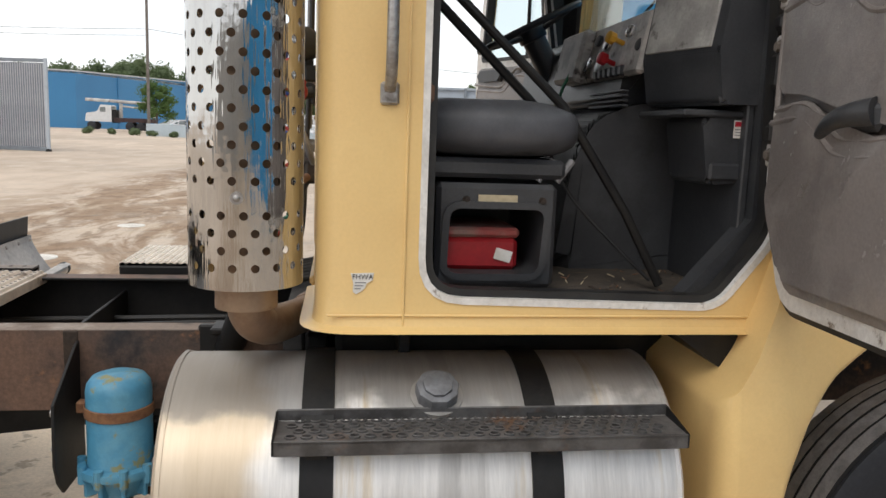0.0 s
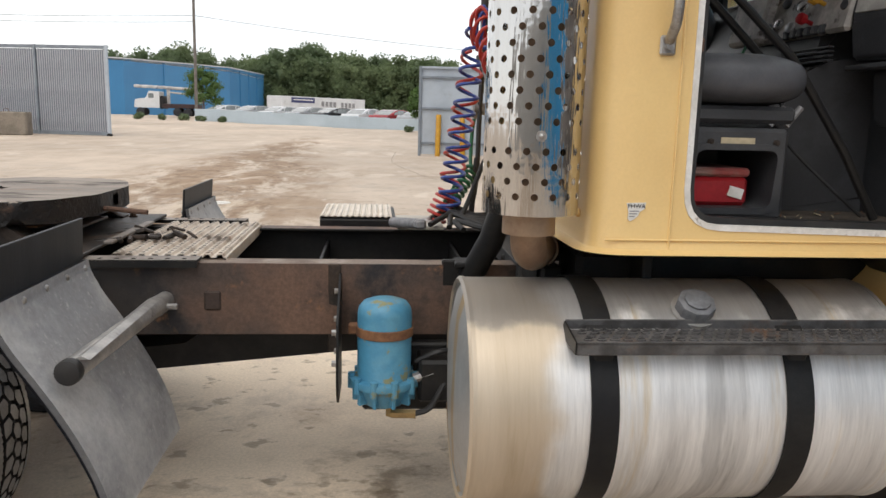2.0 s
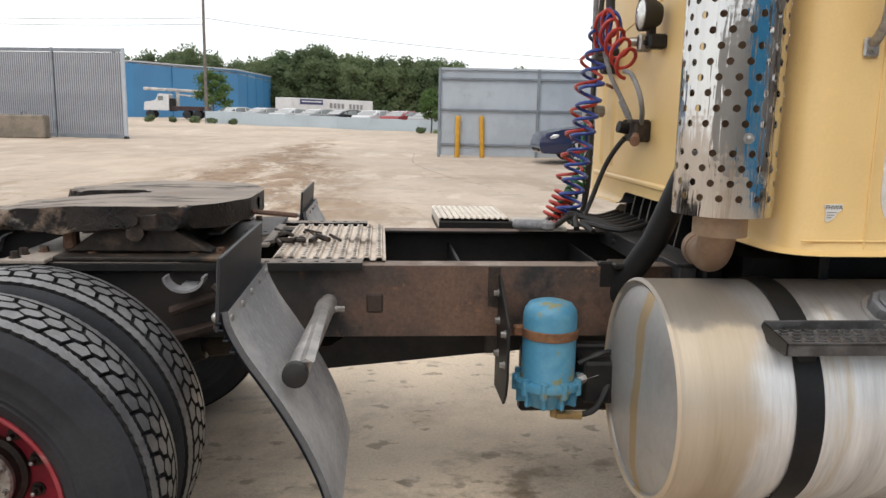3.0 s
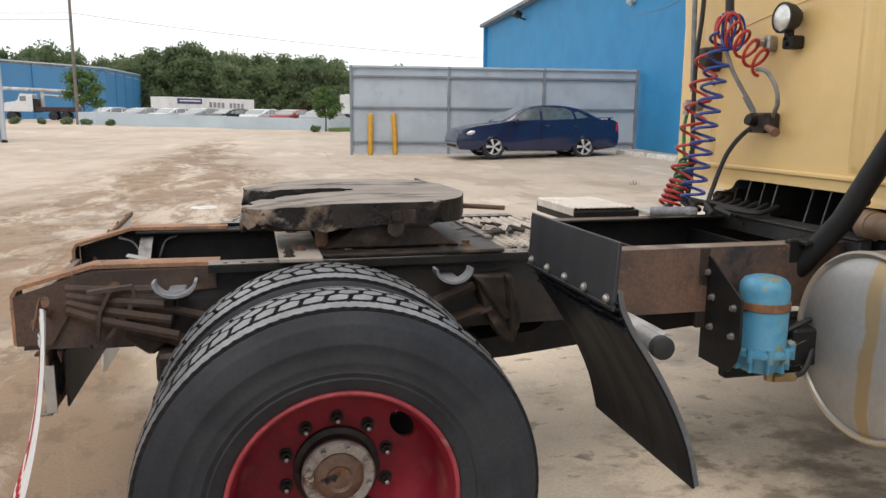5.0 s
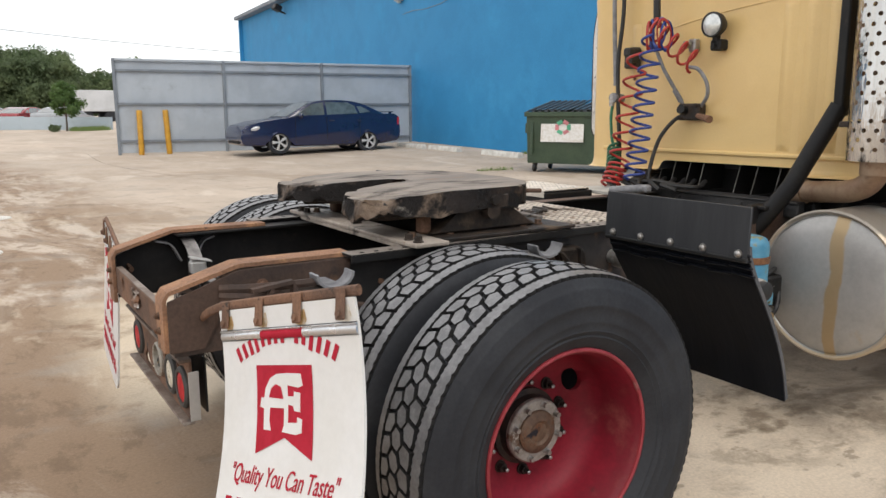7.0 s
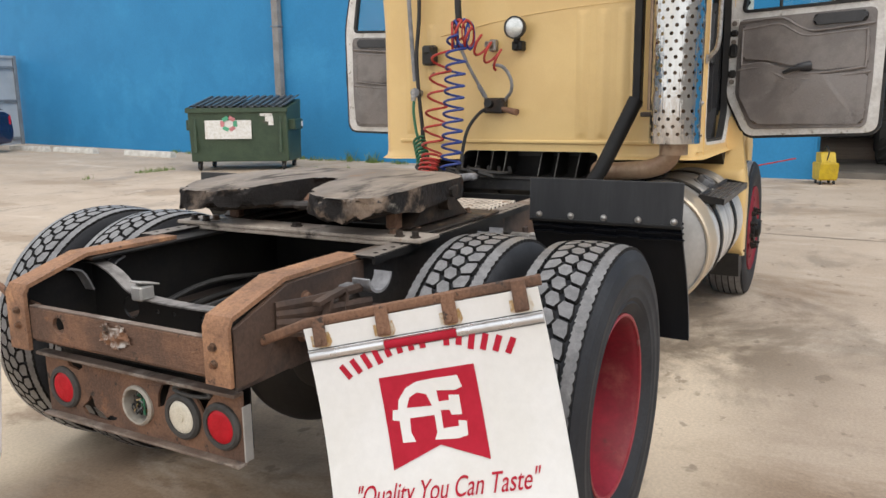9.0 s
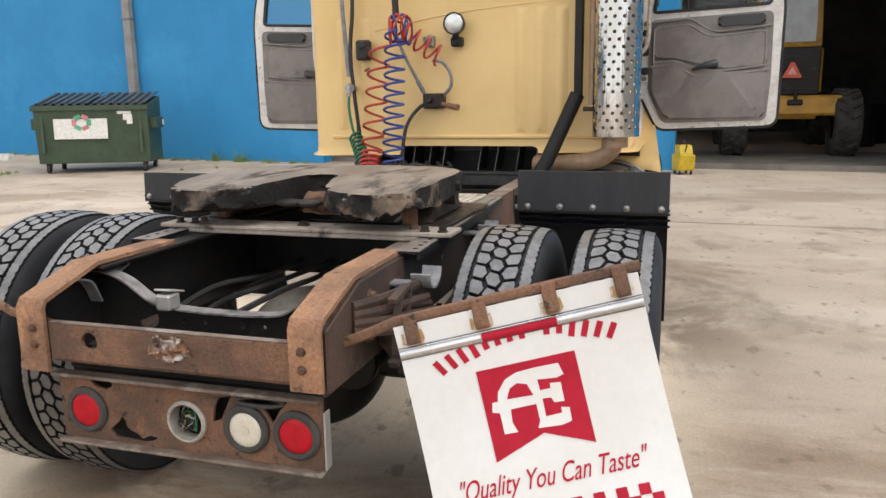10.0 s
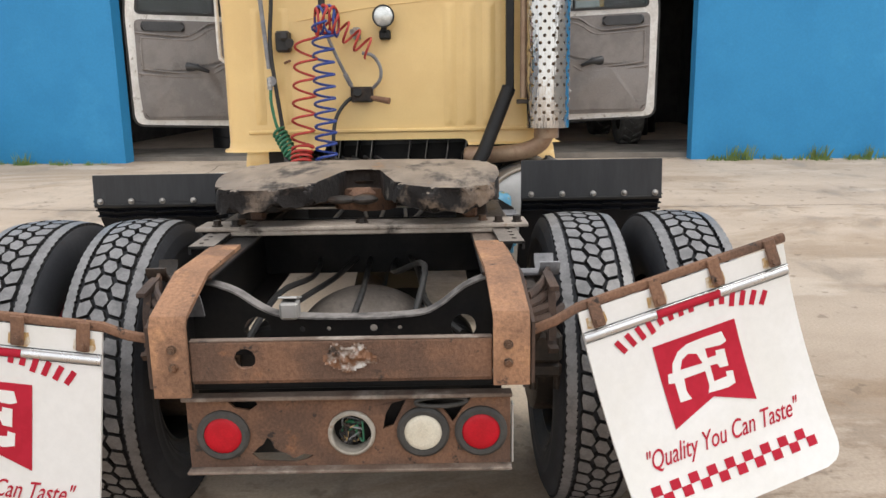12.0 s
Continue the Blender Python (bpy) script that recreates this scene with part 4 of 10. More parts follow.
    for v in bm.verts:
        v.co.x += 0.004 * noise.noise(v.co * 9)
    lp = part("lamp_panel", bm, RUST, truck, "rusted-through tail lamp panel", smooth=False)
    for c, d in (((-0.825, -0.06, 0.503), (0.035, 0.79, 0.008)), ((-0.826, -0.06, 0.694), (0.036, 0.79, 0.010))):
        bm = B()
        box(bm, c, d, 0.002)
        part("panel_flange", bm, FLANGETOP, lp, "dusty folded edge of the panel")
    # black strip in place of the dark gap above the panel
    bm = B()
    box(bm, (-0.775, -0.06, 0.712), (0.02, 0.76, 0.03), 0.002)
    part("panel_hanger", bm, BLACK, lp)
    # black sheet standing in for the dark behind the panel's holes
    bm = B()
    box(bm, (-0.765, -0.06, 0.605), (0.006, 0.75, 0.17), 0)
    part("back_plate", bm, BLACK, lp)
    for y, lens, lab in ((0.247, REDLENS, "red round tail lamp"), (-0.240, WHITELENS, "milky white round reversing lamp"), (-0.381, REDLENS, "red round tail lamp")):
        m = pose(-0.815, y, 0.593, 0, -90, 0)
        bm = B()
        lathe(bm, [(0.045, 0.004), (0.047, 0.013), (0.057, 0.014), (0.064, 0.008), (0.065, -0.01), (0.05, -0.02), (0.047, 0.004)], m, 36)
        part("grommet", bm, GROMMET, lp, "black rubber lamp grommet")
        bm = B()
        lathe(bm, [(0.0005, 0.013), (0.03, 0.0125), (0.042, 0.011), (0.0475, 0.007), (0.0475, 0.0)], m, 36)
        if lens is WHITELENS:
            cyl(bm, m @ Vector((0, 0, 0.010)), m @ Vector((0, 0, 0.016)), 0.012, 16)
        part("lens", bm, lens, lp, lab)
    bm = B()
    m = pose(-0.815, -0.066, 0.593, 0, -90, 0)
    lathe(bm, [(0.048, 0.012), (0.052, 0.014), (0.058, 0.008), (0.058, -0.004), (0.048, -0.03), (0.048, 0.012)], m, 32)
    part("empty_ring", bm, mat("cream_plastic", (0.42, 0.39, 0.34), (0.30, 0.27, 0.225), 11, rough=0.55, bump=0.1, stain=((0.20, 0.12, 0.07), 12, 0.57, 0.7)), lp, "empty cream lamp ring")
    for k in range(22):
        bm = B()
        p = [(-0.80 + rnd.uniform(-0.02, 0.01), -0.066 + rnd.uniform(-0.03, 0.03), 0.593 + rnd.uniform(-0.03, 0.03)) for _ in range(4)]
        tube(bm, smooth_path(p, 5), 0.0025, 5)
        part("wire", bm, (HOSEBLACK, GREASE, HOSEGREEN, HOSEBLACK, HOSEGREY, BRASS)[k % 6], lp)
    bm = B()
    tube(bm, [(-0.822 - 0.004 * math.cos(a), -0.285 + 0.062 * math.cos(a), 0.672 + 0.012 * math.sin(a)) for a in [2 * math.pi * i / 24 for i in range(25)]], 0.0055, 7)
    part("loose_gasket", bm, GROMMET, lp, "loose black rubber gasket")
    bm = B()
    box(bm, (-0.806, -0.458, 0.585), (0.030, 0.005, 0.150), 0.001)
    part("side_angle", bm, TANKEND, lp, "dull grey angle at the panel's end")
    # spring clamp blocks with hanging studs
    for s in (-1, 1):
        bm = B()
        box(bm, (-0.44, s * 0.53, 0.68), (0.08, 0.12, 0.09), 0.012)
        cl = part("spring_clamp", bm, GREASE, truck)
        bm = B()
        box(bm, (-0.44, s * 0.545, 0.61), (0.06, 0.09, 0.045), 0.010)
        part("clamp_plate", bm, GREASE, cl)
        for dy in (-0.035, 0.035):
            bm = B()
            cyl(bm, (-0.44, s * 0.545 + dy, 0.61), (-0.44, s * 0.545 + dy, 0.545), 0.011, 10)
            part("stud", bm, GREASE, cl)
    # dished crossmember with a bright flange
    line = [(-0.42, 0.935), (-0.37, 0.933), (-0.30, 0.905), (-0.235, 0.855), (-0.17, 0.832), (0.0, 0.826), (0.17, 0.834), (0.235, 0.858), (0.30, 0.902), (0.37, 0.926), (0.42, 0.928)]
    line = [(p.x, p.y) for p in smooth_path([(a, b, 0) for a, b in line], 4)]
    base = B()
    prism(base, [(-0.42, 0.72)] + [(0.42, 0.72)] + line[::-1], 0.008, YZ @ at(0, 0, -0.60))
    tools = B()
    for y, r in ((0.25, 0.036), (-0.30, 0.034), (0.06, 0.006), (-0.06, 0.010), (0.13, 0.007), (-0.13, 0.006)):
        cyl(tools, (-0.7, y, 0.79), (-0.5, y, 0.79), r, 20)
    bm = cut(base, tools)
    dm = part("dished_crossmember", bm, BLACK, truck, "black dished crossmember", smooth=False)
    bm = B()
    strip(bm, line, (-0.632, -0.585), 0.005, YZ)
    part("flange", bm, mat("scuffed_flange", (0.28, 0.262, 0.25), (0.09, 0.083, 0.08), 10, rough=0.5, metal=0.3, bump=0.2), dm, "scuffed grey flange")
    bm = B()
    box(bm, (-0.63, 0.155, 0.855), (0.055, 0.048, 0.046), 0.006)
    box(bm, (-0.62, 0.155, 0.883), (0.075, 0.052, 0.006), 0.002, pose(0, 0, 0, 0, 14, 0))
    part("sensor_box", bm, TANKEND, dm, "dull metal sensor box")
    # more crossmembers, drive line, differential and axle
    for x in (0.30, 0.62, 1.32, 1.86):
        bm = B()
        box(bm, (x, 0, 0.81), (0.012, 0.84, 0.16), 0.003)
        box(bm, (x + 0.035, 0, 0.735), (0.07, 0.84, 0.01), 0.002)
        part("crossmember", bm, BLACK, truck)
    bm = B()
    cyl(bm, (0, -0.98, 0.51), (0, 0.98, 0.51), 0.065, 20)
    ball(bm, (-0.02, 0.0, 0.505), (0.24, 0.27, 0.25), 32, 20)
    cyl(bm, (0.1, 0.02, 0.52), (0.34, 0.02, 0.56), 0.13, 24, 0.07)
    lathe(bm, [(0.03, 0.215), (0.10, 0.205), (0.17, 0.14), (0.19, 0.06)], pose(-0.02, 0.02, 0.53, 0, -60, 0), 28)
    two_faced(part("drive_axle", bm, BLACK, truck, "black axle housing with a round differential, dusty on top"), GREYPLATE, lambda n, c: n.z > 0.45)
    bm = B()
    cyl(bm, (0.33, 0.02, 0.56), (2.5, 0.0, 0.74), 0.05, 18)
    for x in (0.36, 1.5):
        cyl(bm, (x, 0.02, 0.563 + (x - 0.33) * 0.083), (x + 0.09, 0.02, 0.57 + (x - 0.33) * 0.083), 0.07, 14)
    part("drive_shaft", bm, GREASE, truck)
    for s in (-1, 1):
        bm = B()
        cyl(bm, (-0.30, s * 0.27, 0.62), (-0.14, s * 0.27, 0.62), 0.085, 22, bevel=0.02)
        cyl(bm, (-0.36, s * 0.27, 0.62), (-0.30, s * 0.27, 0.62), 0.095, 22, bevel=0.015)
        part("brake_chamber", bm, BLACK, truck)
        bm = B()
        cyl(bm, (0, s * 0.56, 0.51), (0, s * 0.72, 0.51), 0.205, 32, bevel=0.015)
        part("brake_drum", bm, GREASE, truck)
    rnd2 = random.Random(8)
    for k in range(5):
        bm = B()
        y = -0.30 + 0.15 * k
        pts = [(-0.55, y, 0.78 + rnd2.uniform(-0.05, 0.06)), (-0.25, y + rnd2.uniform(-0.1, 0.1), 0.82 + rnd2.uniform(-0.08, 0.06)), (0.1, y * 0.6, 0.78), (0.7, y * 0.5 + rnd2.uniform(-0.1, 0.1), 0.80), (1.4, y * 0.7, 0.82), (2.1, y * 0.6, 0.84)]
        tube(bm, smooth_path(pts, 5), 0.010, 7)
        part("air_line", bm, HOSEBLACK, truck)
    # dark wedge between the frame and the ground line, ahead of the fender
    bm = B()
    prism(bm, [(0.62, 0.58), (0.84, 0.60), (1.0, 0.71), (1.95, 0.71), (1.95, 0.61), (1.38, 0.565), (0.74, 0.505), (0.62, 0.50)], 0.30, XZ @ at(0, 0, -0.1))
    part("cross_tube", bm, BLACK, truck)
    # small bracket and bolts on the near rail
    bm = B()
    box(bm, (1.0, -0.456, 0.826), (0.055, 0.040, 0.065), 0.006)
    box(bm, (0.985, -0.450, 0.785), (0.03, 0.03, 0.04), 0.004)
    box(bm, (1.02, -0.450, 0.868), (0.085, 0.030, 0.018), 0.003)
    box(bm, (0.965, -0.450, 0.80), (0.016, 0.03, 0.09), 0.003)
    part("cable_bracket", bm, BROWN, truck, "brown clamp bracket on the rail")
    for x, z in ((1.18, 0.90), (1.20, 0.885), (1.22, 0.79), (0.75, 0.85), (0.80, 0.75), (1.62, 0.85), (-0.2, 0.86), (0.1, 0.86), (0.3, 0.86)):
        bm = B()
        nut(bm, (x, -0.441, z), (0, -1, 0), 0.010, 0.008)
        part("bolt", bm, RUST, truck)
    # black box section between tank and frame
    bm = B()
    box(bm, (1.67, -0.472, 0.572), (0.36, 0.05, 0.235), 0.008)
    box(bm, (1.73, -0.55, 0.60), (0.12, 0.16, 0.14), 0.01)
    part("bracket_box", bm, BLACK, truck)
    for x, z in ((2.10, 0.86), (2.66, 0.86)):
        bm = B()
        box(bm, (x, -0.50, 0.72), (0.07, 0.14, 0.5), 0.01)
        part("tank_bracket", bm, BLACK, truck)


build_frame()
# the frame leans a little across towards its tail
for ob in truck.children_recursive:
    if ob.type == 'MESH' and ob.name.split(".")[0] not in ("lamp_panel", "panel_flange", "back_plate", "grommet", "lens", "empty_ring", "wire", "side_angle", "loose_gasket", "panel_hanger"):
        for v in ob.data.vertices:
            v.co.y -= 0.030 * max(0.0, 1.0 - v.co.x)


# -- wheels --
TYRE_R = 0.517


def tread_mesh(ribs=False):
    """Hexagon blocks between two shoulder ribs, wrapped round the tyre."""
    verts, faces = [], []
    n = 54
    pitch = 2 * math.pi / n

    def crown(w):
        return TYRE_R - 0.9 * w * w

    def block(poly, hi=0.0, lo=-0.016, shrink=0.84, round_=0.05):
        cx, cy = sum(p[0] for p in poly) / len(poly), sum(p[1] for p in poly) / len(poly)
        k, m = len(verts), len(poly)
        for f, dr in ((min(1.0, shrink + 0.05), lo), (shrink, hi - 0.0035), (shrink - round_, hi)):
            for s, w in poly:
                s2, w2 = cx + (s - cx) * f, cy + (w - cy) * f
                r = crown(w2) + dr
                verts.append((r * math.cos(s2), r * math.sin(s2), w2))
        faces.append(tuple(range(k + 2 * m, k + 3 * m)))
        for q in (k, k + m):
            for i in range(m):
                j = (i + 1) % m
                faces.append((q + i, q + j, q + m + j, q + m + i))

    if ribs:
        for w in (-0.088, -0.045, 0.0, 0.045, 0.088):
            for i in range(60):
                a = 2 * math.pi * i / 60
                b = a + 2 * math.pi / 60
                block([(a, w - 0.018), (b, w - 0.018), (b, w + 0.018), (a, w + 0.018)], shrink=1.0, round_=0.0)
    else:
        for i in range(n):
            a = i * pitch
            hp = 0.5 * pitch
            c = a + hp
            hexagon = [(c - hp, 0.015), (c, 0.030), (c + hp, 0.015), (c + hp, -0.015), (c, -0.030), (c - hp, -0.015)]
            block([(p + 0.30 * hp * w / 0.03, w) for p, w in hexagon][::-1])
            for side in (-1, 1):
                flank = [(a - hp, 0.031), (a, 0.016), (a + hp, 0.031), (a + hp, 0.069), (a + 0.3 * hp, 0.074), (a - hp, 0.069)]
                flank = [(p + 0.30 * hp * (w - 0.045) / 0.03, w * side) for p, w in flank]
                block(flank if side > 0 else flank[::-1])
            for side in (-1, 1):
                c = a + 0.5 * pitch
                hs = 0.5 * pitch
                edge = [(c + hs * u, 0.1085 + 0.0055 * abs(math.sin(math.pi * (u + 1) * 1.0 + 0.4)) ** 0.6) for u in (1.0, 0.86, 0.72, 0.5, 0.25, 0.0, -0.14, -0.28, -0.5, -0.75, -1.0)]
                poly = [(c - hs, 0.083), (c - hs * 0.62, 0.0785), (c - hs * 0.5, 0.083), (c + hs * 0.1, 0.079), (c + hs * 0.2, 0.0845), (c + hs * 0.7, 0.080), (c + hs, 0.083)] + edge
                poly = [(s, w * side) for s, w in poly]
                block(poly if side > 0 else poly[::-1], shrink=1.0, round_=0.0)
    me = bpy.data.meshes.new("tread")
    me.from_pydata(verts, [], faces)
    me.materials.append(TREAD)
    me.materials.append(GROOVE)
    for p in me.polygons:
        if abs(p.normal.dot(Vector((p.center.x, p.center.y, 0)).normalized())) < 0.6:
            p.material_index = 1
    return me


def tyre_mesh():
    bm = B()
    prof = [(0.282, -0.092), (0.300, -0.106), (0.335, -0.122), (0.385, -0.134), (0.43, -0.136), (0.462, -0.131), (0.485, -0.124), (0.496, -0.117), (0.494, -0.105), (0.500, -0.05), (0.5015, 0.0),
            (0.500, 0.05), (0.494, 0.105), (0.496, 0.117), (0.485, 0.124), (0.470, 0.129), (0.468, 0.1312), (0.462, 0.1312), (0.458, 0.1335), (0.45, 0.1335), (0.446, 0.136), (0.43, 0.136), (0.425, 0.1385), (0.418, 0.1385), (0.414, 0.1365), (0.40, 0.1355), (0.385, 0.134), (0.378, 0.136), (0.37, 0.1345), (0.352, 0.128), (0.348, 0.130), (0.335, 0.122), (0.330, 0.1245), (0.316, 0.116), (0.300, 0.106), (0.282, 0.092)]
    lathe(bm, prof, seg=96)
    return mesh_of("tyre", bm, RUBBER, True, 50)


TREAD_ME, TREAD_RIB, TYRE_ME = tread_mesh(), tread_mesh(True), tyre_mesh()


def rim_dished():
    """Deep dish disc wheel: outer side at +z."""
    base = B()
    prof = [(0.294, 0.096), (0.292, 0.104), (0.284, 0.104), (0.279, 0.094), (0.270, 0.080), (0.266, -0.03), (0.258, -0.065), (0.238, -0.092), (0.205, -0.108), (0.17, -0.112), (0.075, -0.112),
            (0.075, -0.124), (0.17, -0.124), (0.21, -0.121), (0.25, -0.104), (0.274, -0.065), (0.278, 0.08), (0.288, 0.086)]
    lathe(base, prof, seg=72, closed=True)
    tools = B()
    for k in range(2):
        a = radians(14 + 180 * k)
        m = pose(0.212 * math.cos(a), 0.212 * math.sin(a), -0.105, 0, 0, math.degrees(a))
        lathe(tools, [(0.0001, -0.08), (1, -0.08), (1, 0.08), (0.0001, 0.08)], m @ Matrix.Diagonal((0.030, 0.044, 1, 1)), 24)
    return mesh_of("wheel", cut(base, tools), RED, True, 40)


RIM_ME = rim_dished()
# inner wheel in black: the shade behind the hand holes is its colour
RIM_INNER = rim_dished()
RIM_INNER.materials[0] = BLACK
RIMEDGE = mat("scuffed_rim_lip", (0.33, 0.045, 0.055), (0.24, 0.022, 0.03), 9, rough=0.4, bump=0.05, stain=((0.36, 0.19, 0.18), 8, 0.60, 0.76))
bm = B()
nut(bm, (0, 0, 0), (0, 0, 1), 0.0145, 0.016)
cyl(bm, (0, 0, 0.0), (0, 0, 0.004), 0.019, 14)
cyl(bm, (0, 0, 0.015), (0, 0, 0.036), 0.0072, 10)
FLANGE = mat("worn_axle_flange", (0.36, 0.33, 0.30), (0.20, 0.17, 0.145), 14, rough=0.5, metal=0.3, bump=0.3, bscale=80, fine=0.2, stain=((0.13, 0.065, 0.035), 13, 0.52, 0.62), stain2=((0.55, 0.53, 0.49), 10, 0.58, 0.64))
NUT_ME = mesh_of("nut", bm, GREASE)
STUD_ME = B()
ball(STUD_ME, (0, 0, 0.036), (0.0068, 0.0068, 0.004), 10, 6)
STUD_ME = mesh_of("stud_tip", STUD_ME, STEEL)


def build_wheel(x, y, side, kind):
    """kind: outer, inner or front. side: -1 for the near side. The wheel's outer side is local +z."""
    if kind == "inner":
        w = part("wheel", RIM_INNER, None, truck, "inner wheel coloured black for the shade behind the outer one, dusty tyre")
    else:
        w = part("wheel", RIM_ME, None, truck, "red steel disc wheel with dusty tyre")
    m = Matrix.Translation((x, y, 0.497 if kind != "front" else 0.482)) @ pose(0, 0, 0, 90 if side < 0 else -90, 0, 0) @ pose(0, 0, 0, 0, 0, 17 * (1 if kind == "outer" else 3))
    if kind == "inner":
        m = m @ pose(0, 0, 0, 180, 0, 0)
    if kind == "front":
        m = m @ Matrix.Scale(0.962, 4) @ pose(0, 0, 0, 180, 0, 0)
    else:
        m = m @ Matrix.Scale(0.961, 4)
    w.matrix_basis = m
    part("tyre", TYRE_ME, None, w, "black tyre, scuffed sidewall")
    part("tread", TREAD_RIB if kind == "front" else TREAD_ME, None, w, "dusty grey tread blocks")
    if kind == "inner":
        return w
    if kind == "outer":
        bm = B()
        lathe(bm, [(0.118, -0.112), (0.118, -0.095), (0.103, -0.09), (0.094, -0.064), (0.097, -0.062), (0.097, -0.054), (0.092, -0.052), (0.0005, -0.052)], seg=40)
        part("hub", bm, GREASE, w, "dark greasy hub")
        bm = B()
        lathe(bm, [(0.2955, 0.099), (0.294, 0.1075), (0.288, 0.1095), (0.283, 0.1065), (0.2825, 0.1)], seg=72)
        part("rim_edge", bm, RIMEDGE, w, "scuffed pale red rim lip")
        bm = B()
        lathe(bm, [(0.098, -0.068), (0.099, -0.053), (0.094, -0.047), (0.060, -0.047)], seg=40)
        part("axle_flange", bm, FLANGE, w, "grey axle flange ringed with bolts")
        bm = B()
        lathe(bm, [(0.067, -0.049), (0.066, -0.041), (0.058, -0.034), (0.038, -0.030), (0.030, -0.036), (0.0005, -0.034)], seg=40)
        part("axle_cap", bm, HUB, w, "rusty axle cap")
        for k in range(8):
            a = 2 * math.pi * k / 8 + 0.2
            bm = B()
            nut(bm, (0.083 * math.cos(a), 0.083 * math.sin(a), -0.047), (0, 0, 1), 0.008, 0.014)
            part("flange_bolt", bm, STEEL, w)
        for k in range(10):
            a = 2 * math.pi * k / 10
            o = part("nut", NUT_ME, None, w)
            o.matrix_basis = at(0.143 * math.cos(a), 0.143 * math.sin(a), -0.111)
            part("stud_tip", STUD_ME, None, o)
    else:
        bm = B()
        lathe(bm, [(0.0005, -0.185), (0.05, -0.182), (0.066, -0.17), (0.07, -0.15), (0.10, -0.145), (0.105, -0.12)], seg=32)
        part("hub", bm, BLACK, w)
        bm = B()
        lathe(bm, [(0.262, -0.085), (0.285, -0.098), (0.306, -0.103), (0.312, -0.112), (0.322, -0.126), (0.314, -0.132), (0.300, -0.124), (0.280, -0.118), (0.255, -0.118), (0.235, -0.115)], seg=64)
        part("rim_flange", bm, RED, w)
        for k in range(10):
            a = 2 * math.pi * k / 10
            o = part("nut", NUT_ME, None, w)
            o.matrix_basis = at(0.143 * math.cos(a), 0.143 * math.sin(a), -0.126) @ pose(0, 0, 0, 180, 0, 0) @ Matrix.Diagonal((1.05, 1.05, 1.3, 1))
    return w


for s in (-1, 1):
    build_wheel(0.0, s * 1.085 - (0.04 if s > 0 else 0.0), s, "outer")
    build_wheel(0.0, s * 0.755 - (0.04 if s > 0 else 0.0), s, "inner")
    build_wheel(3.78, s * 1.005, s, "front")
bm = B()
cyl(bm, (3.78, -0.8, 0.48), (3.78, 0.8, 0.48), 0.06, 14)
part("front_axle", bm, BLACK, truck)


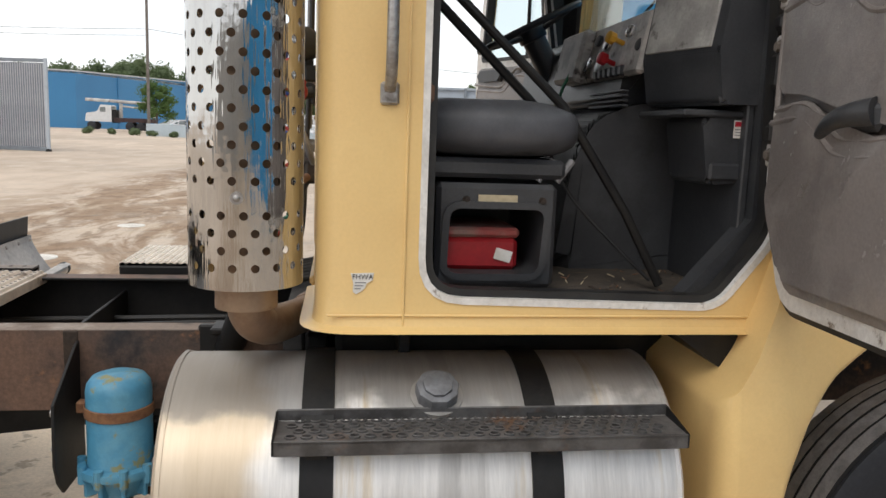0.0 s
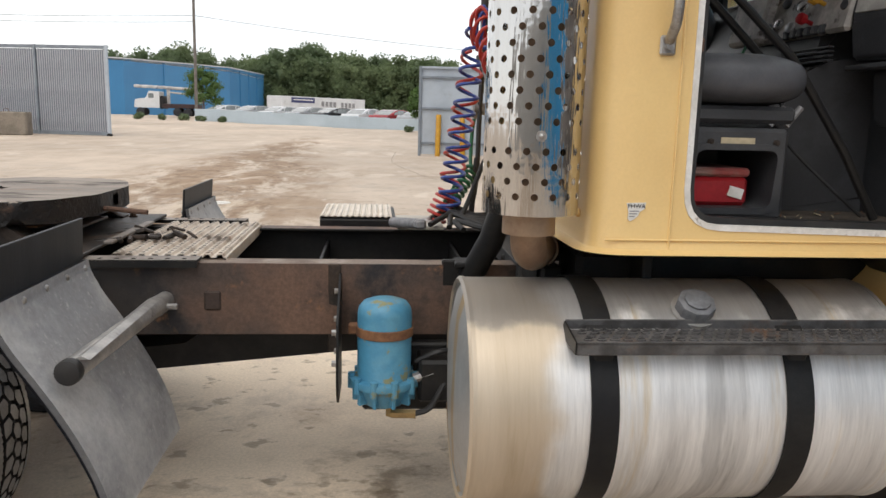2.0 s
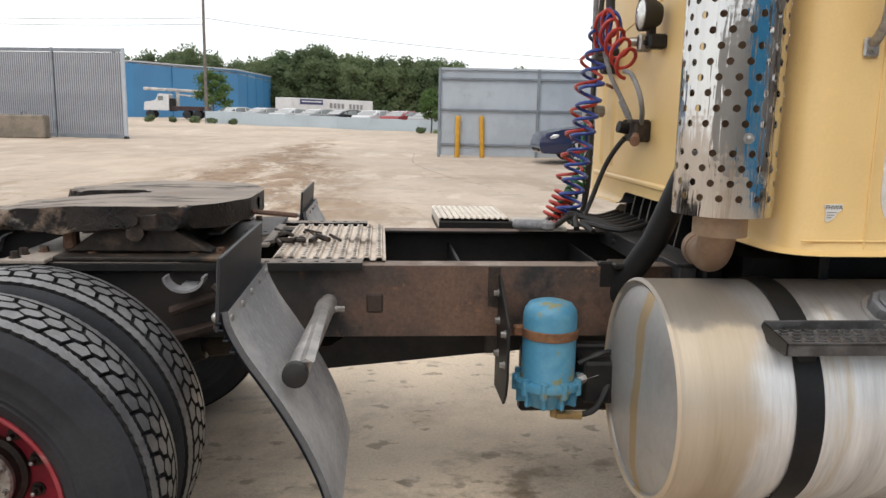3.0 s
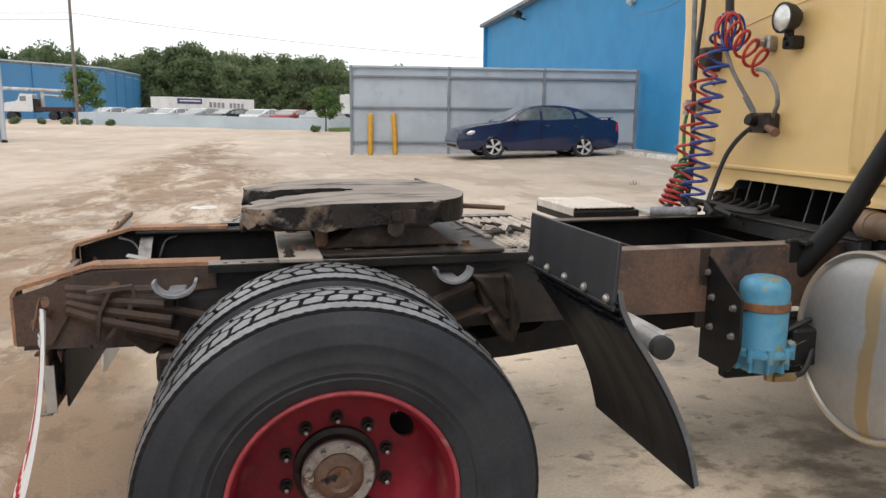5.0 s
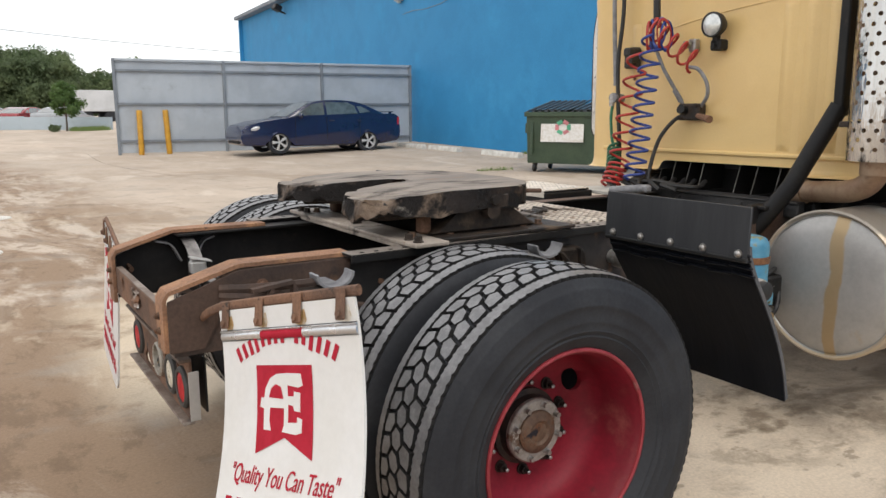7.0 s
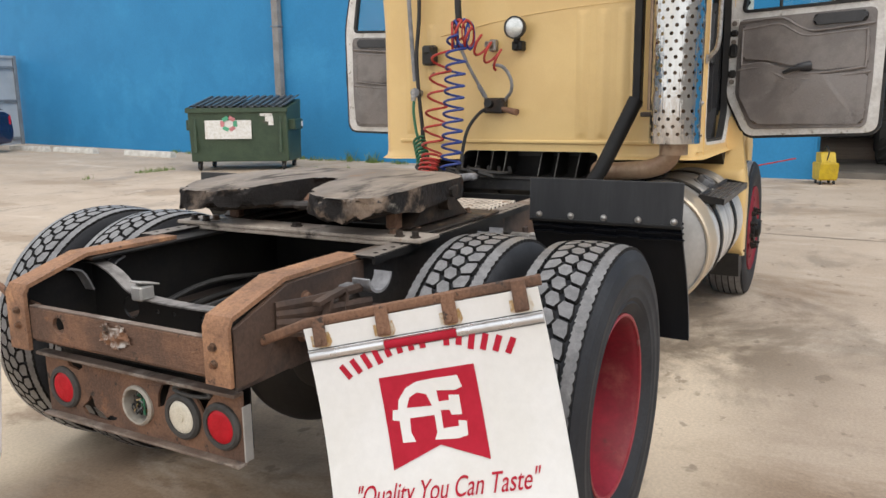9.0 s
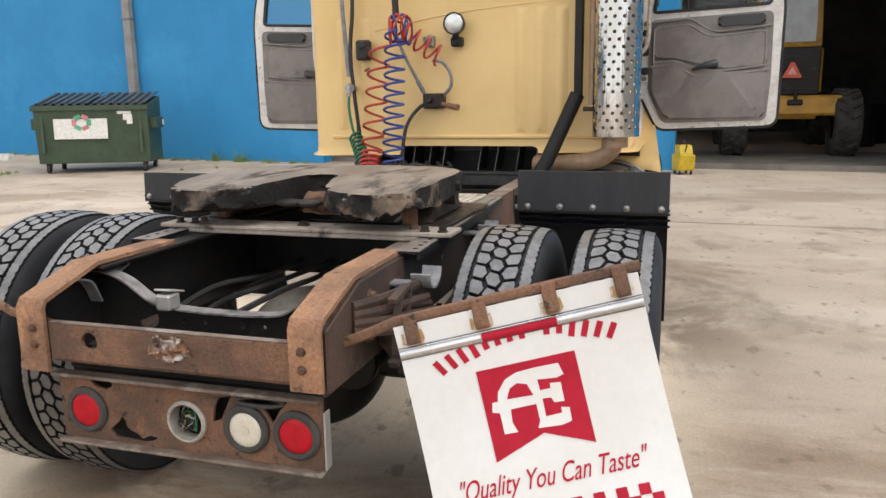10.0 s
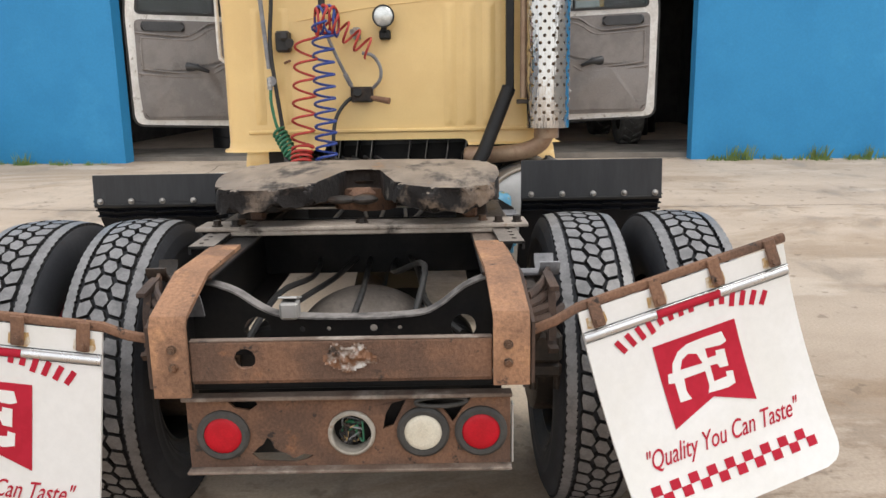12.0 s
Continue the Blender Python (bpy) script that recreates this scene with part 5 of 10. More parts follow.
# -- quarter fenders ahead of the drive wheels --
def build_quarter_fender(s):
    bm = B()
    y0, y1 = (0.632, 1.228) if s < 0 else (0.58, 1.176)
    z0 = 0.945
    zt = 1.115 if s < 0 else 1.082
    prism(bm, [(0.648, z0), (0.658, z0), (0.667, zt), (0.657, zt)], y1 - y0, XZ @ at(0, 0, -y1 if s > 0 else y0), 0.002)
    board = part("fender_board", bm, BOARD, truck, "stiff black rubber board with a row of bolts")
    line = [(0.669, 0.992), (0.676, 0.955), (0.708, 0.890), (0.758, 0.815), (0.808, 0.735), (0.853, 0.650), (0.890, 0.560), (0.917, 0.455)]
    line = [(p.x, p.y) for p in smooth_path([(a, b, 0) for a, b in line], 5)]
    bm = B()
    strip(bm, line, (-y1 + 0.005, -y0 - 0.005) if s > 0 else (y0 + 0.005, y1 - 0.005), 0.018, XZ)
    guard = two_faced(part("quarter_fender", bm, FLAPBLACK, truck, "curved dusty black rubber quarter fender"), FLAPGREY, lambda n, c: n.x > 0.2 and abs(n.y) < 0.5)
    guard = guard.data
    guard.materials.append(FLAPEDGE)
    # sideways faces paler: light on the fender's edge is put into the colour
    for p in guard.polygons:
        if abs(p.normal.y) > 0.8:
            p.material_index = 2
    # black wheel-facing skin with ribs under the bolts
    bm = B()
    inner = [(a - 0.008, b - 0.004) for a, b in line]
    ribs = []
    strip(bm, inner, (-y1 + 0.004, -y0 - 0.004) if s > 0 else (y0 + 0.004, y1 - 0.004), 0.006, XZ)
    for k in range(4):
        i = 3 + 2 * k
        x, z = inner[i]
        for j in range(7):
            yy = y0 + 0.05 + 0.085 * j
            ribs.append((x - 0.006, s * yy, z - 0.004 * (j % 2)))
    lin = part("fender_lining", bm, LINING, truck, "black ribbed inner face of the fender")
    for c in ribs:
        bm = B()
        box(bm, c, (0.016, 0.082, 0.008), 0.003, pose(0, 0, 0, 6 * math.sin(40 * c[1]), 0, 0))
        part("rib", bm, LINING, lin)
    for k in range(5):
        y = s * (y0 + 0.043 + 0.131 * k)
        for d, x in ((-1, 0.648), (1, 0.674)):
            bm = B()
            ball(bm, (x + d * 0.006, y, 0.972), (0.007, 0.010, 0.010), 12, 8)
            cyl(bm, (x, y, 0.972), (x + d * 0.005, y, 0.972), 0.013, 14)
            part("bolt", bm, STEEL, board, "bright carriage bolt")
    bm = B()
    box(bm, (0.647, s * (y0 + y1) / 2, 0.953), (0.008, 0.59, 0.012), 0.003)
    part("clamp_strip", bm, BLACK, board)
    # support tube
    bm = B()
    cyl(bm, (0.852, s * 0.44, 0.828), (0.819, s * 1.175, 0.828), 0.028, 20)
    prism(bm, [(0.822, 0.852), (0.842, 0.861), (0.862, 0.852)], 0.60, XZ @ at(0, 0, -s * 0.86 - 0.30))
    rod = part("support_tube", bm, mat("dusty_tube", (0.42, 0.40, 0.38), (0.28, 0.27, 0.26), 9, rough=0.4, metal=0.4, bump=0.1, stain=((0.08, 0.07, 0.065), 7, 0.6, 0.75)) if s < 0 else MATS["dusty_tube"], truck, "grey steel support tube")
    bm = B()
    cyl(bm, (0.820, s * 1.16, 0.828), (0.8185, s * 1.19, 0.828), 0.031, 20, bevel=0.004)
    part("end_cap", bm, HOSEBLACK, rod)
    bm = B()
    cyl(bm, (0.844, s * 0.50, 0.823), (0.841, s * 0.56, 0.823), 0.031, 18)
    nut(bm, (0.872, s * 0.54, 0.823), (1, 0, 0), 0.010, 0.03)
    part("clamp", bm, STEEL, rod)


for s in (-1, 1):
    build_quarter_fender(s)


# -- rear mud flaps --
def build_mud_flap(s, tl, tr, br, sag):
    """A hanging printed flap. tl, tr: its top corners towards and away from the frame; br: the outer lower corner."""
    tl, tr, br = Vector(tl), Vector(tr), Vector(br)
    U = (tr - tl)
    width = U.length
    U.normalize()
    V = (br - tr)
    V = (V - U * V.dot(U)).normalized()
    N = U.cross(V)
    if N.x > 0:
        N = -N
    height = 0.585

    def surf(u, v, off=0.0):
        """u, v from 0 to 1 over the flap."""
        bow = sag * (v * v - v) + 0.004 * math.sin(2.2 * u + 1.5 * v)
        return tl + U * (u * width) + V * (v * height) + N * (bow + off)

    def sheet(outline, off, thick, mat_, name, parent, label="", n=1):
        """A thin shape on the flap's surface, from 2D points in metres (u from the inner edge, v downwards)."""
        bm = B()
        prism(bm, outline, thick, at(0, 0, off))
        bm.normal_update()
        bmesh.ops.triangulate(bm, faces=[f for f in bm.faces if len(f.verts) > 4])
        for k, axis in ((0, Vector((1, 0, 0))), (1, Vector((0, 1, 0)))):
            lo, hi = min(p[k] for p in outline), max(p[k] for p in outline)
            for q in range(1, int((hi - lo) / 0.03) + 1):
                bmesh.ops.bisect_plane(bm, geom=bm.verts[:] + bm.edges[:] + bm.faces[:], plane_co=axis * (lo + 0.03 * q - 0.0003), plane_no=axis)
        for v in bm.verts:
            v.co = surf(v.co.x / width, v.co.y / height, v.co.z)
        return part(name, bm, mat_, parent, label, smooth=False)

    def mirror_u(a):
        return a if s < 0 else width - a

    # hanger bar with tabs
    bm = B()
    q0, q1, e = (tl, tr, U) if s < 0 else (tr, tl, -U)
    tube(bm, [q0 - e * 0.17 + Vector((0.03, 0, -0.02)), q0 - e * 0.06, q0 + Vector((0.008, 0, 0.012)), (q0 + q1) / 2 + Vector((0.008, 0, 0.014)), q1 + e * 0.004 + Vector((0.008, 0, 0.014))], 0.0085, 8, flat=1.5)
    hanger = part("flap_hanger", bm, RUST, truck, "rusty mudflap hanger bar with bolted tabs")
    for k in range(4):
        u = 0.07 + 0.285 * k
        bm = B()
        c = surf(u, 0.035, 0.006) + Vector((0, 0, 0.008))
        rot = Matrix((U, -V, N)).transposed().to_4x4()
        box(bm, c, (0.034, 0.072, 0.006), 0.003, rot)
        nut(bm, surf(u, 0.06, 0.009), N, 0.009, 0.007)
        part("tab", bm, RUST, hanger)
    # the flap
    nu, nv = 14, 70
    rows = []
    bm = B()
    for side in (0.0, -0.007):
        grid = []
        for j in range(nv + 1):
            row = []
            for i in range(nu + 1):
                u, v = i / nu, j / nv
                if v > 0.90:
                    k = (v - 0.90) / 0.10
                    edge = 0.10 * (1 - math.sqrt(max(0.0, 1 - k * k)))
                    u = edge + u * (1 - 2 * edge)
                row.append(bm.verts.new(surf(u, v, side)))
            grid.append(row)
        rows.append(grid)
        for j in range(nv):
            for i in range(nu):
                bm.faces.new((grid[j][i], grid[j][i + 1], grid[j + 1][i + 1], grid[j + 1][i]))
    a, b = rows
    rim = [(0, i) for i in range(nu + 1)] + [(j, nu) for j in range(1, nv + 1)] + [(nv, i) for i in range(nu - 1, -1, -1)] + [(j, 0) for j in range(nv - 1, 0, -1)]
    for (j0, i0), (j1, i1) in zip(rim, rim[1:] + rim[:1]):
        bm.faces.new((a[j0][i0], a[j1][i1], b[j1][i1], b[j0][i0]))
    flap = part("mud_flap", bm, FLAPWHITE, truck, "white mudflap with red print, leaning outwards")
    W = width

    def rect(a0, a1, b0, b1, n=8):
        return [(a0 + (a1 - a0) * i / n, b0) for i in range(n + 1)] + [(a1 - (a1 - a0) * i / n, b1) for i in range(n + 1)]

    def bead(a0, a1, b0, b1, h, mat_, lab):
        """A half-round moulding along the flap."""
        bm = B()
        rows, n = [], 14
        for i in range(n + 1):
            u = a0 + (a1 - a0) * i / n
            rows.append([bm.verts.new(surf(u / W, (b0 + (b1 - b0) * k / 8) / height, 0.001 + h * math.sin(math.pi * k / 8) ** 0.7)) for k in range(9)])
        for r0, r1 in zip(rows, rows[1:]):
            for k in range(8):
                bm.faces.new((r0[k], r0[k + 1], r1[k + 1], r1[k]))
        for r0 in (rows[0], rows[-1]):
            bm.faces.new(r0)
        bmesh.ops.recalc_face_normals(bm, faces=bm.faces)
        part("strip", bm, mat_, flap, lab, sharp=60)

    for (a0, a1), mm, lab in (((0.0, 0.34 * W), SILVER, "bright metal strip"), ((0.34 * W, 0.65 * W), PRINTRED, "red reflective strip"), ((0.65 * W, W), SILVER, "bright metal strip")):
        bead(a0 + 0.001, a1 - 0.001, 0.060, 0.080, 0.004, mm, lab)
    RUN = MATS["rust_run"] if "rust_run" in MATS else mat("rust_run", (0.46, 0.29, 0.12), (0.70, 0.66, 0.58), 22, 0.42, 0.58, rough=0.6, bump=0.0)
    for k in range(4):
        u0 = (0.07 + 0.285 * k) * W
        sheet([(max(0.002, u0 - 0.026), 0.020), (u0 + 0.024, 0.016), (u0 + 0.028, 0.040), (u0 + 0.020, 0.0515), (u0 - 0.006, 0.0515), (max(0.002, u0 - 0.027), 0.046)], 0.0008, 0.0006, RUN, "rust_stain", flap, "rust run below a tab")
    for b0, b1, mm in ((0.0525, 0.0538, HOSEBLACK), (0.0540, 0.0595, SILVER), (0.0803, 0.0815, HOSEBLACK)):
        bead(0.0, W, b0, b1, 0.0045 if mm is SILVER else 0.002, mm, "thin dark line beside the strip" if mm is HOSEBLACK else "bright upper lip of the strip")
    # arched name as plain bars
    for k in range(15):
        if k == 8:
            continue
        t = -1 + 2 * k / 14
        au = W * 0.5 + t * 0.205
        av = 0.078 + 0.036 * t * t - 0.010
        tilt = 0.55 * t
        hw, hh = 0.0070, 0.019 if abs(t) > 0.55 else 0.010
        pts = [(-hw, -hh), (hw, -hh), (hw, hh), (-hw, hh)]
        sheet([(au + x * math.cos(tilt) - y * math.sin(tilt), av + 0.014 + x * math.sin(tilt) + y * math.cos(tilt)) for x, y in pts], 0.001, 0.0012, PRINTRED, "bar", flap)
    # banner with a notch and a plain white figure
    c = W * 0.488
    sheet([(c - 0.118, 0.145), (c + 0.118, 0.145), (c + 0.118, 0.362), (c + 0.006, 0.317), (c - 0.118, 0.362)], 0.001, 0.0012, PRINTRED, "banner", flap, "red banner with a notched foot")
    figure = [(-0.085, 0.157), (-0.085, 0.106), (-0.102, 0.102), (-0.097, 0.079), (-0.084, 0.08), (-0.078, 0.057), (-0.056, 0.032), (-0.027, 0.021), (0.016, 0.019), (0.074, 0.02), (0.081, 0.048), (0.063, 0.053), (0.018, 0.048), (0.019, 0.074), (0.044, 0.074), (0.045, 0.062), (0.07, 0.065), (0.069, 0.11), (0.045, 0.108), (0.041, 0.096), (0.02, 0.094), (0.019, 0.136), (0.057, 0.135), (0.058, 0.122), (0.077, 0.126), (0.075, 0.158), (0.051, 0.163), (-0.005, 0.159), (0.003, 0.143), (0.003, 0.103), (-0.058, 0.103), (-0.061, 0.134), (-0.053, 0.158)]
    counter = [(-0.061, 0.078), (-0.05, 0.055), (-0.03, 0.046), (-0.008, 0.053), (0.001, 0.081)]
    sheet([(c + a, 0.145 + b) for a, b in figure], 0.0022, 0.001, FLAPWHITE, "figure", flap, "white figure of joined strokes")
    sheet([(c + a, 0.145 + b) for a, b in counter], 0.0034, 0.0008, PRINTRED, "counter", flap)
    # slogan
    me = text_mesh('"Quality You Can Taste"', 0.057)
    for v in me.vertices:
        x, y, z = v.co
        x += 0.46 * y
        y *= 1.15
        v.co = surf((c + 0.0 + x * 0.78) / W, (0.416 - y) / height, 0.0016 + z)
    me.materials.append(PRINTRED)
    part("lettering", me, None, flap, "red slanted lettering")
    for r in range(2):
        for k in range(18):
            if (k + r) % 2 == 0:
                a0 = c - 0.232 + k * 0.0262
                sheet([(a0, 0.473 + 0.0245 * r), (a0 + 0.0262, 0.473 + 0.0245 * r), (a0 + 0.0262, 0.4975 + 0.0245 * r), (a0, 0.4975 + 0.0245 * r)], 0.001, 0.0012, PRINTRED, "checker", flap)


build_mud_flap(-1, (-0.767, -0.622, 0.872), (-0.627, -1.172, 1.006), (-0.730, -1.298, 0.49), 0.13)
build_mud_flap(1, (-0.785, 1.065, 0.915), (-0.829, 0.508, 0.862), (-0.868, 0.522, 0.285), 0.01)

# -- fifth wheel and deck plates --
def build_fifth_wheel():
    half = [(0.56, 0.0), (0.56, 0.16), (0.50, 0.34), (0.40, 0.45), (0.20, 0.475), (0.0, 0.47), (-0.17, 0.44), (-0.235, 0.37), (-0.225, 0.24), (-0.15, 0.135), (0.02, 0.085), (0.16, 0.055), (0.20, 0.0)]
    outline = half + [(x, -y) for x, y in half[-2:0:-1]]
    outline = rounded(outline, 0.03, 3)
    bm = B()
    prism(bm, outline[::-1], 0.076, at(0, -0.02, 1.062))
    bmesh.ops.bevel(bm, geom=bm.edges[:], offset=0.020, segments=3, profile=0.5, affect='EDGES')
    bmesh.ops.triangulate(bm, faces=[f for f in bm.faces if len(f.verts) > 4])
    bmesh.ops.subdivide_edges(bm, edges=[e for e in bm.edges if e.calc_length() > 0.09], cuts=2)
    for v in bm.verts:
        k = max(0.0, 0.08 - v.co.x)
        v.co.z -= 0.05 * k + 0.05 * k * k
        low = v.co.z < 1.115 - 0.05 * k - 0.05 * k * k
        n = noise.noise(v.co * 9)
        v.co.z += 0.012 * n if low else 0.002 * n
        if v.co.x < 0.05:
            wear = noise.noise(v.co * 14)
            v.co.x += 0.018 * wear * min(1.0, (0.05 - v.co.x) * 5)
            v.co.z += 0.022 * noise.noise(v.co * 7) if low else -0.012 * max(0.0, wear) * min(1.0, (0.05 - v.co.x) * 5)
    bm.normal_update()
    torn = [e for e in bm.edges if e.calc_length() > 0.022 and all(v.co.x < 0.02 for v in e.verts)]
    bmesh.ops.subdivide_edges(bm, edges=torn, cuts=2)
    for v in bm.verts:
        if v.co.x < 0.0:
            k = min(1.0, -v.co.x * 6) * (1.0 if v.co.z < 1.125 - 0.05 * (0.08 - v.co.x) else 0.25)
            v.co += Vector((0.009 * noise.noise(v.co * 31), 0.004 * noise.noise(v.co * 27), 0.012 * noise.noise(v.co * 23))) * k
    bm.normal_update()
    top = part("fifth_wheel", bm, PLATE, truck, "worn greasy fifth wheel coupling plate", sharp=45)
    # faces not turned upwards get the darker side material
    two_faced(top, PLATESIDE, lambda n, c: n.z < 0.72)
    top.data.materials.append(RAMP)
    for p in top.data.polygons:
        if p.center.x < 0.06 and -0.35 < p.normal.z < 0.86:
            p.material_index = 2
    # deep black web under the plate
    bm = B()
    web = [(0.50, 0.0), (0.49, 0.16), (0.43, 0.31), (0.33, 0.40), (0.0, 0.41), (-0.13, 0.37), (-0.16, 0.27), (-0.10, 0.17), (0.05, 0.11), (0.18, 0.06)]
    prism(bm, (web + [(x, -y) for x, y in web[:0:-1]])[::-1], 0.05, at(0, -0.02, 1.045), 0.010)
    for v in bm.verts:
        v.co.z -= 0.05 * max(0.0, 0.05 - v.co.x) - 0.008 * noise.noise(v.co * 11)
    part("plate_web", bm, GREASE, top, "black greasy ribs under the plate")
    bm = B()
    rnd = random.Random(4)
    for k in range(26):
        a = rnd.uniform(0, 6.28)
        x, y = 0.22 + 0.24 * math.cos(a), -0.02 + 0.33 * math.sin(a)
        ball(bm, (x, y, 1.055), (rnd.uniform(0.03, 0.07), rnd.uniform(0.03, 0.06), rnd.uniform(0.012, 0.022)), 10, 7)
    tagged(part("grease", bm, GREASE, top, "caked black grease under the plate"), kind="stuff")
    bm = B()
    cyl(bm, (0.20, -0.02, 1.0), (0.20, -0.02, 1.075), 0.11, 20)
    box(bm, (0.08, -0.02, 1.05), (0.09, 0.085, 0.07), 0.02)
    for v in bm.verts:
        v.co += Vector((0.012 * noise.noise(v.co * 25), 0.012 * noise.noise(v.co * 21), 0.012 * noise.noise(v.co * 23)))
    part("lock_jaw", bm, RUST, top, "rusty lock jaw in the throat")
    bm = B()
    cyl(bm, (0.53, -0.14, 1.085), (0.72, -0.18, 1.075), 0.009, 8)
    part("release_handle", bm, RUST, top)
    for s in (-1, 1):
        bm = B()
        prism(bm, [(0.02, 0.985), (0.48, 0.985), (0.36, 1.06), (0.30, 1.10), (0.20, 1.10), (0.13, 1.06)], 0.09, XZ @ at(0, 0, -s * 0.385 - 0.045 + 0.02), 0.008)
        cyl(bm, (0.25, s * 0.33 - 0.02, 1.055), (0.25, s * 0.47 - 0.02, 1.055), 0.028, 14)
        part("pivot_bracket", bm, GREASE, top, "black greasy pivot bracket")
        bm = B()
        box(bm, (0.25, s * 0.455 - 0.02, 1.09), (0.14, 0.02, 0.05), 0.005)
        nut(bm, (0.25, s * 0.465 - 0.02, 1.095), (0, s, 0), 0.018, 0.016)
        part("pivot_cap", bm, GREASE, top)
        for x in (-0.05, 0.10, 0.42, 0.50):
            bm = B()
            nut(bm, (x, s * 0.40 - 0.03, 0.984), (0, 0, 1), 0.013, 0.014)
            part("base_bolt", bm, HUB, top)
        bm = B()
        box(bm, (0.02, s * 0.36 - 0.03, 1.02), (0.04, 0.05, 0.07), 0.008)
        part("stop_block", bm, RUST, top)
    bm = B()
    box(bm, (-0.055, -0.035, 0.977), (0.13, 1.08, 0.014), 0.003)
    part("base_plate", bm, BASEPLATE, top, "dusty grey fifth wheel base plate")
    bm = B()
    box(bm, (-0.112, -0.035, 0.962), (0.010, 0.86, 0.015), 0.003)
    part("base_lip", bm, BASEPLATE, top)
    bm = B()
    box(bm, (0.50, -0.02, 0.977), (0.22, 1.0, 0.012), 0.003)
    part("base_plate", bm, GREASE, top)
    for s in (-1, 1):
        bm = B()
        box(bm, (0.22, s * 0.40 - 0.03, 0.976), (0.55, 0.17, 0.012), 0.003)
        part("base_plate", bm, GREASE, top)
    bm = B()
    nut(bm, (-0.06, -0.03, 0.985), (0, 0, 1), 0.016, 0.010)
    part("base_bolt", bm, GREASE, top)
    for y in (0.46, 0.40, -0.46, -0.52):
        bm = B()
        nut(bm, (-0.09, y - 0.02, 0.985), (0, 0, 1), 0.013, 0.016)
        part("base_bolt", bm, GREASE, top)
    # flat bright bars seen between the plate and its base
    bm = B()
    box(bm, (0.42, 0.05, 1.0), (0.05, 0.36, 0.012), 0.003)
    box(bm, (0.62, -0.05, 0.985), (0.03, 0.5, 0.012), 0.003)
    part("cross_bar", bm, GREYPLATE, top)


build_fifth_wheel()


def build_deck_plate(name, x0, x1, y0, y1, z, rows, label, along_x, rise=0.010, hole=0.006, steel=TAN):
    """A tread plate pressed into ribs, with holes along each rib, folded down at its edges."""
    bm = B()
    n = rows
    line = []
    a0, a1 = (x0, x1) if not along_x else (y0, y1)
    for i in range(n):
        p = a0 + (a1 - a0) * i / n
        w = (a1 - a0) / n
        line += [(p, z), (p + 0.18 * w, z), (p + 0.3 * w, z + rise), (p + 0.7 * w, z + rise), (p + 0.82 * w, z)]
    line += [(a1, z)]
    line = [(a0, z - 0.035), (a0, z - 0.001)] + line + [(a1, z - 0.001), (a1, z - 0.035)]
    if along_x:
        strip(bm, line, (x0, x1), 0.004, YZ)
    else:
        strip(bm, line, (-y1, -y0), 0.004, XZ)
    ob = part(name, bm, steel, truck, label, smooth=False)
    holes = B()
    for i in range(n):
        p = a0 + (a1 - a0) * (i + 0.5) / n
        b0, b1 = (y0, y1) if not along_x else (x0, x1)
        m = max(3, int((b1 - b0) / 0.035))
        for k in range(m):
            q = b0 + (b1 - b0) * (k + 0.5) / m
            c = (p, q, z + 0.0128) if not along_x else (q, p, z + 0.0128)
            cyl(holes, (c[0], c[1], z + rise + 0.0028), (c[0], c[1], z + rise + 0.0036), hole, 8)
    tagged(part("perforation", holes, GREASE, ob, "dark drain holes in the tread"), kind="stuff")
    return ob


build_deck_plate("deck_plate", 0.66, 1.035, -0.41, 0.36, 0.958, 9, "tan ribbed steel deck plate between the rails", False)
build_deck_plate("step_plate", 1.28, 1.60, 0.46, 0.93, 0.985, 12, "pale ribbed step plate over the far tank", False, 0.004, 0.003, mat("pale_step_steel", (0.74, 0.68, 0.60), (0.62, 0.56, 0.48), 6, rough=0.6, metal=0.1, bump=0.15, stain=((0.30, 0.24, 0.19), 5, 0.60, 0.76)))
bm = B()
box(bm, (1.45, 0.70, 0.945), (0.34, 0.5, 0.06), 0.006)
part("step_box", bm, BLACK, truck, "black step box under the tread plate")
bm = B()
box(bm, (1.72, 0.45, 0.965), (0.20, 0.34, 0.02), 0.004)
part("white_plate", bm, CONCRETE, truck, "pale plate behind the step")
rnd = random.Random(12)
for k in range(14):
    bm = B()
    p = Vector((rnd.uniform(0.60, 0.85), rnd.uniform(-0.35, 0.1), 0.975))
    pts = [p, p + Vector((rnd.uniform(-0.05, 0.05), rnd.uniform(-0.05, 0.05), rnd.uniform(0.0, 0.02))), p + Vector((rnd.uniform(-0.08, 0.08), rnd.uniform(-0.08, 0.08), 0.0))]
    tube(bm, pts, rnd.uniform(0.004, 0.011), 6)
    part("grease_lump", bm, GREASE, truck)


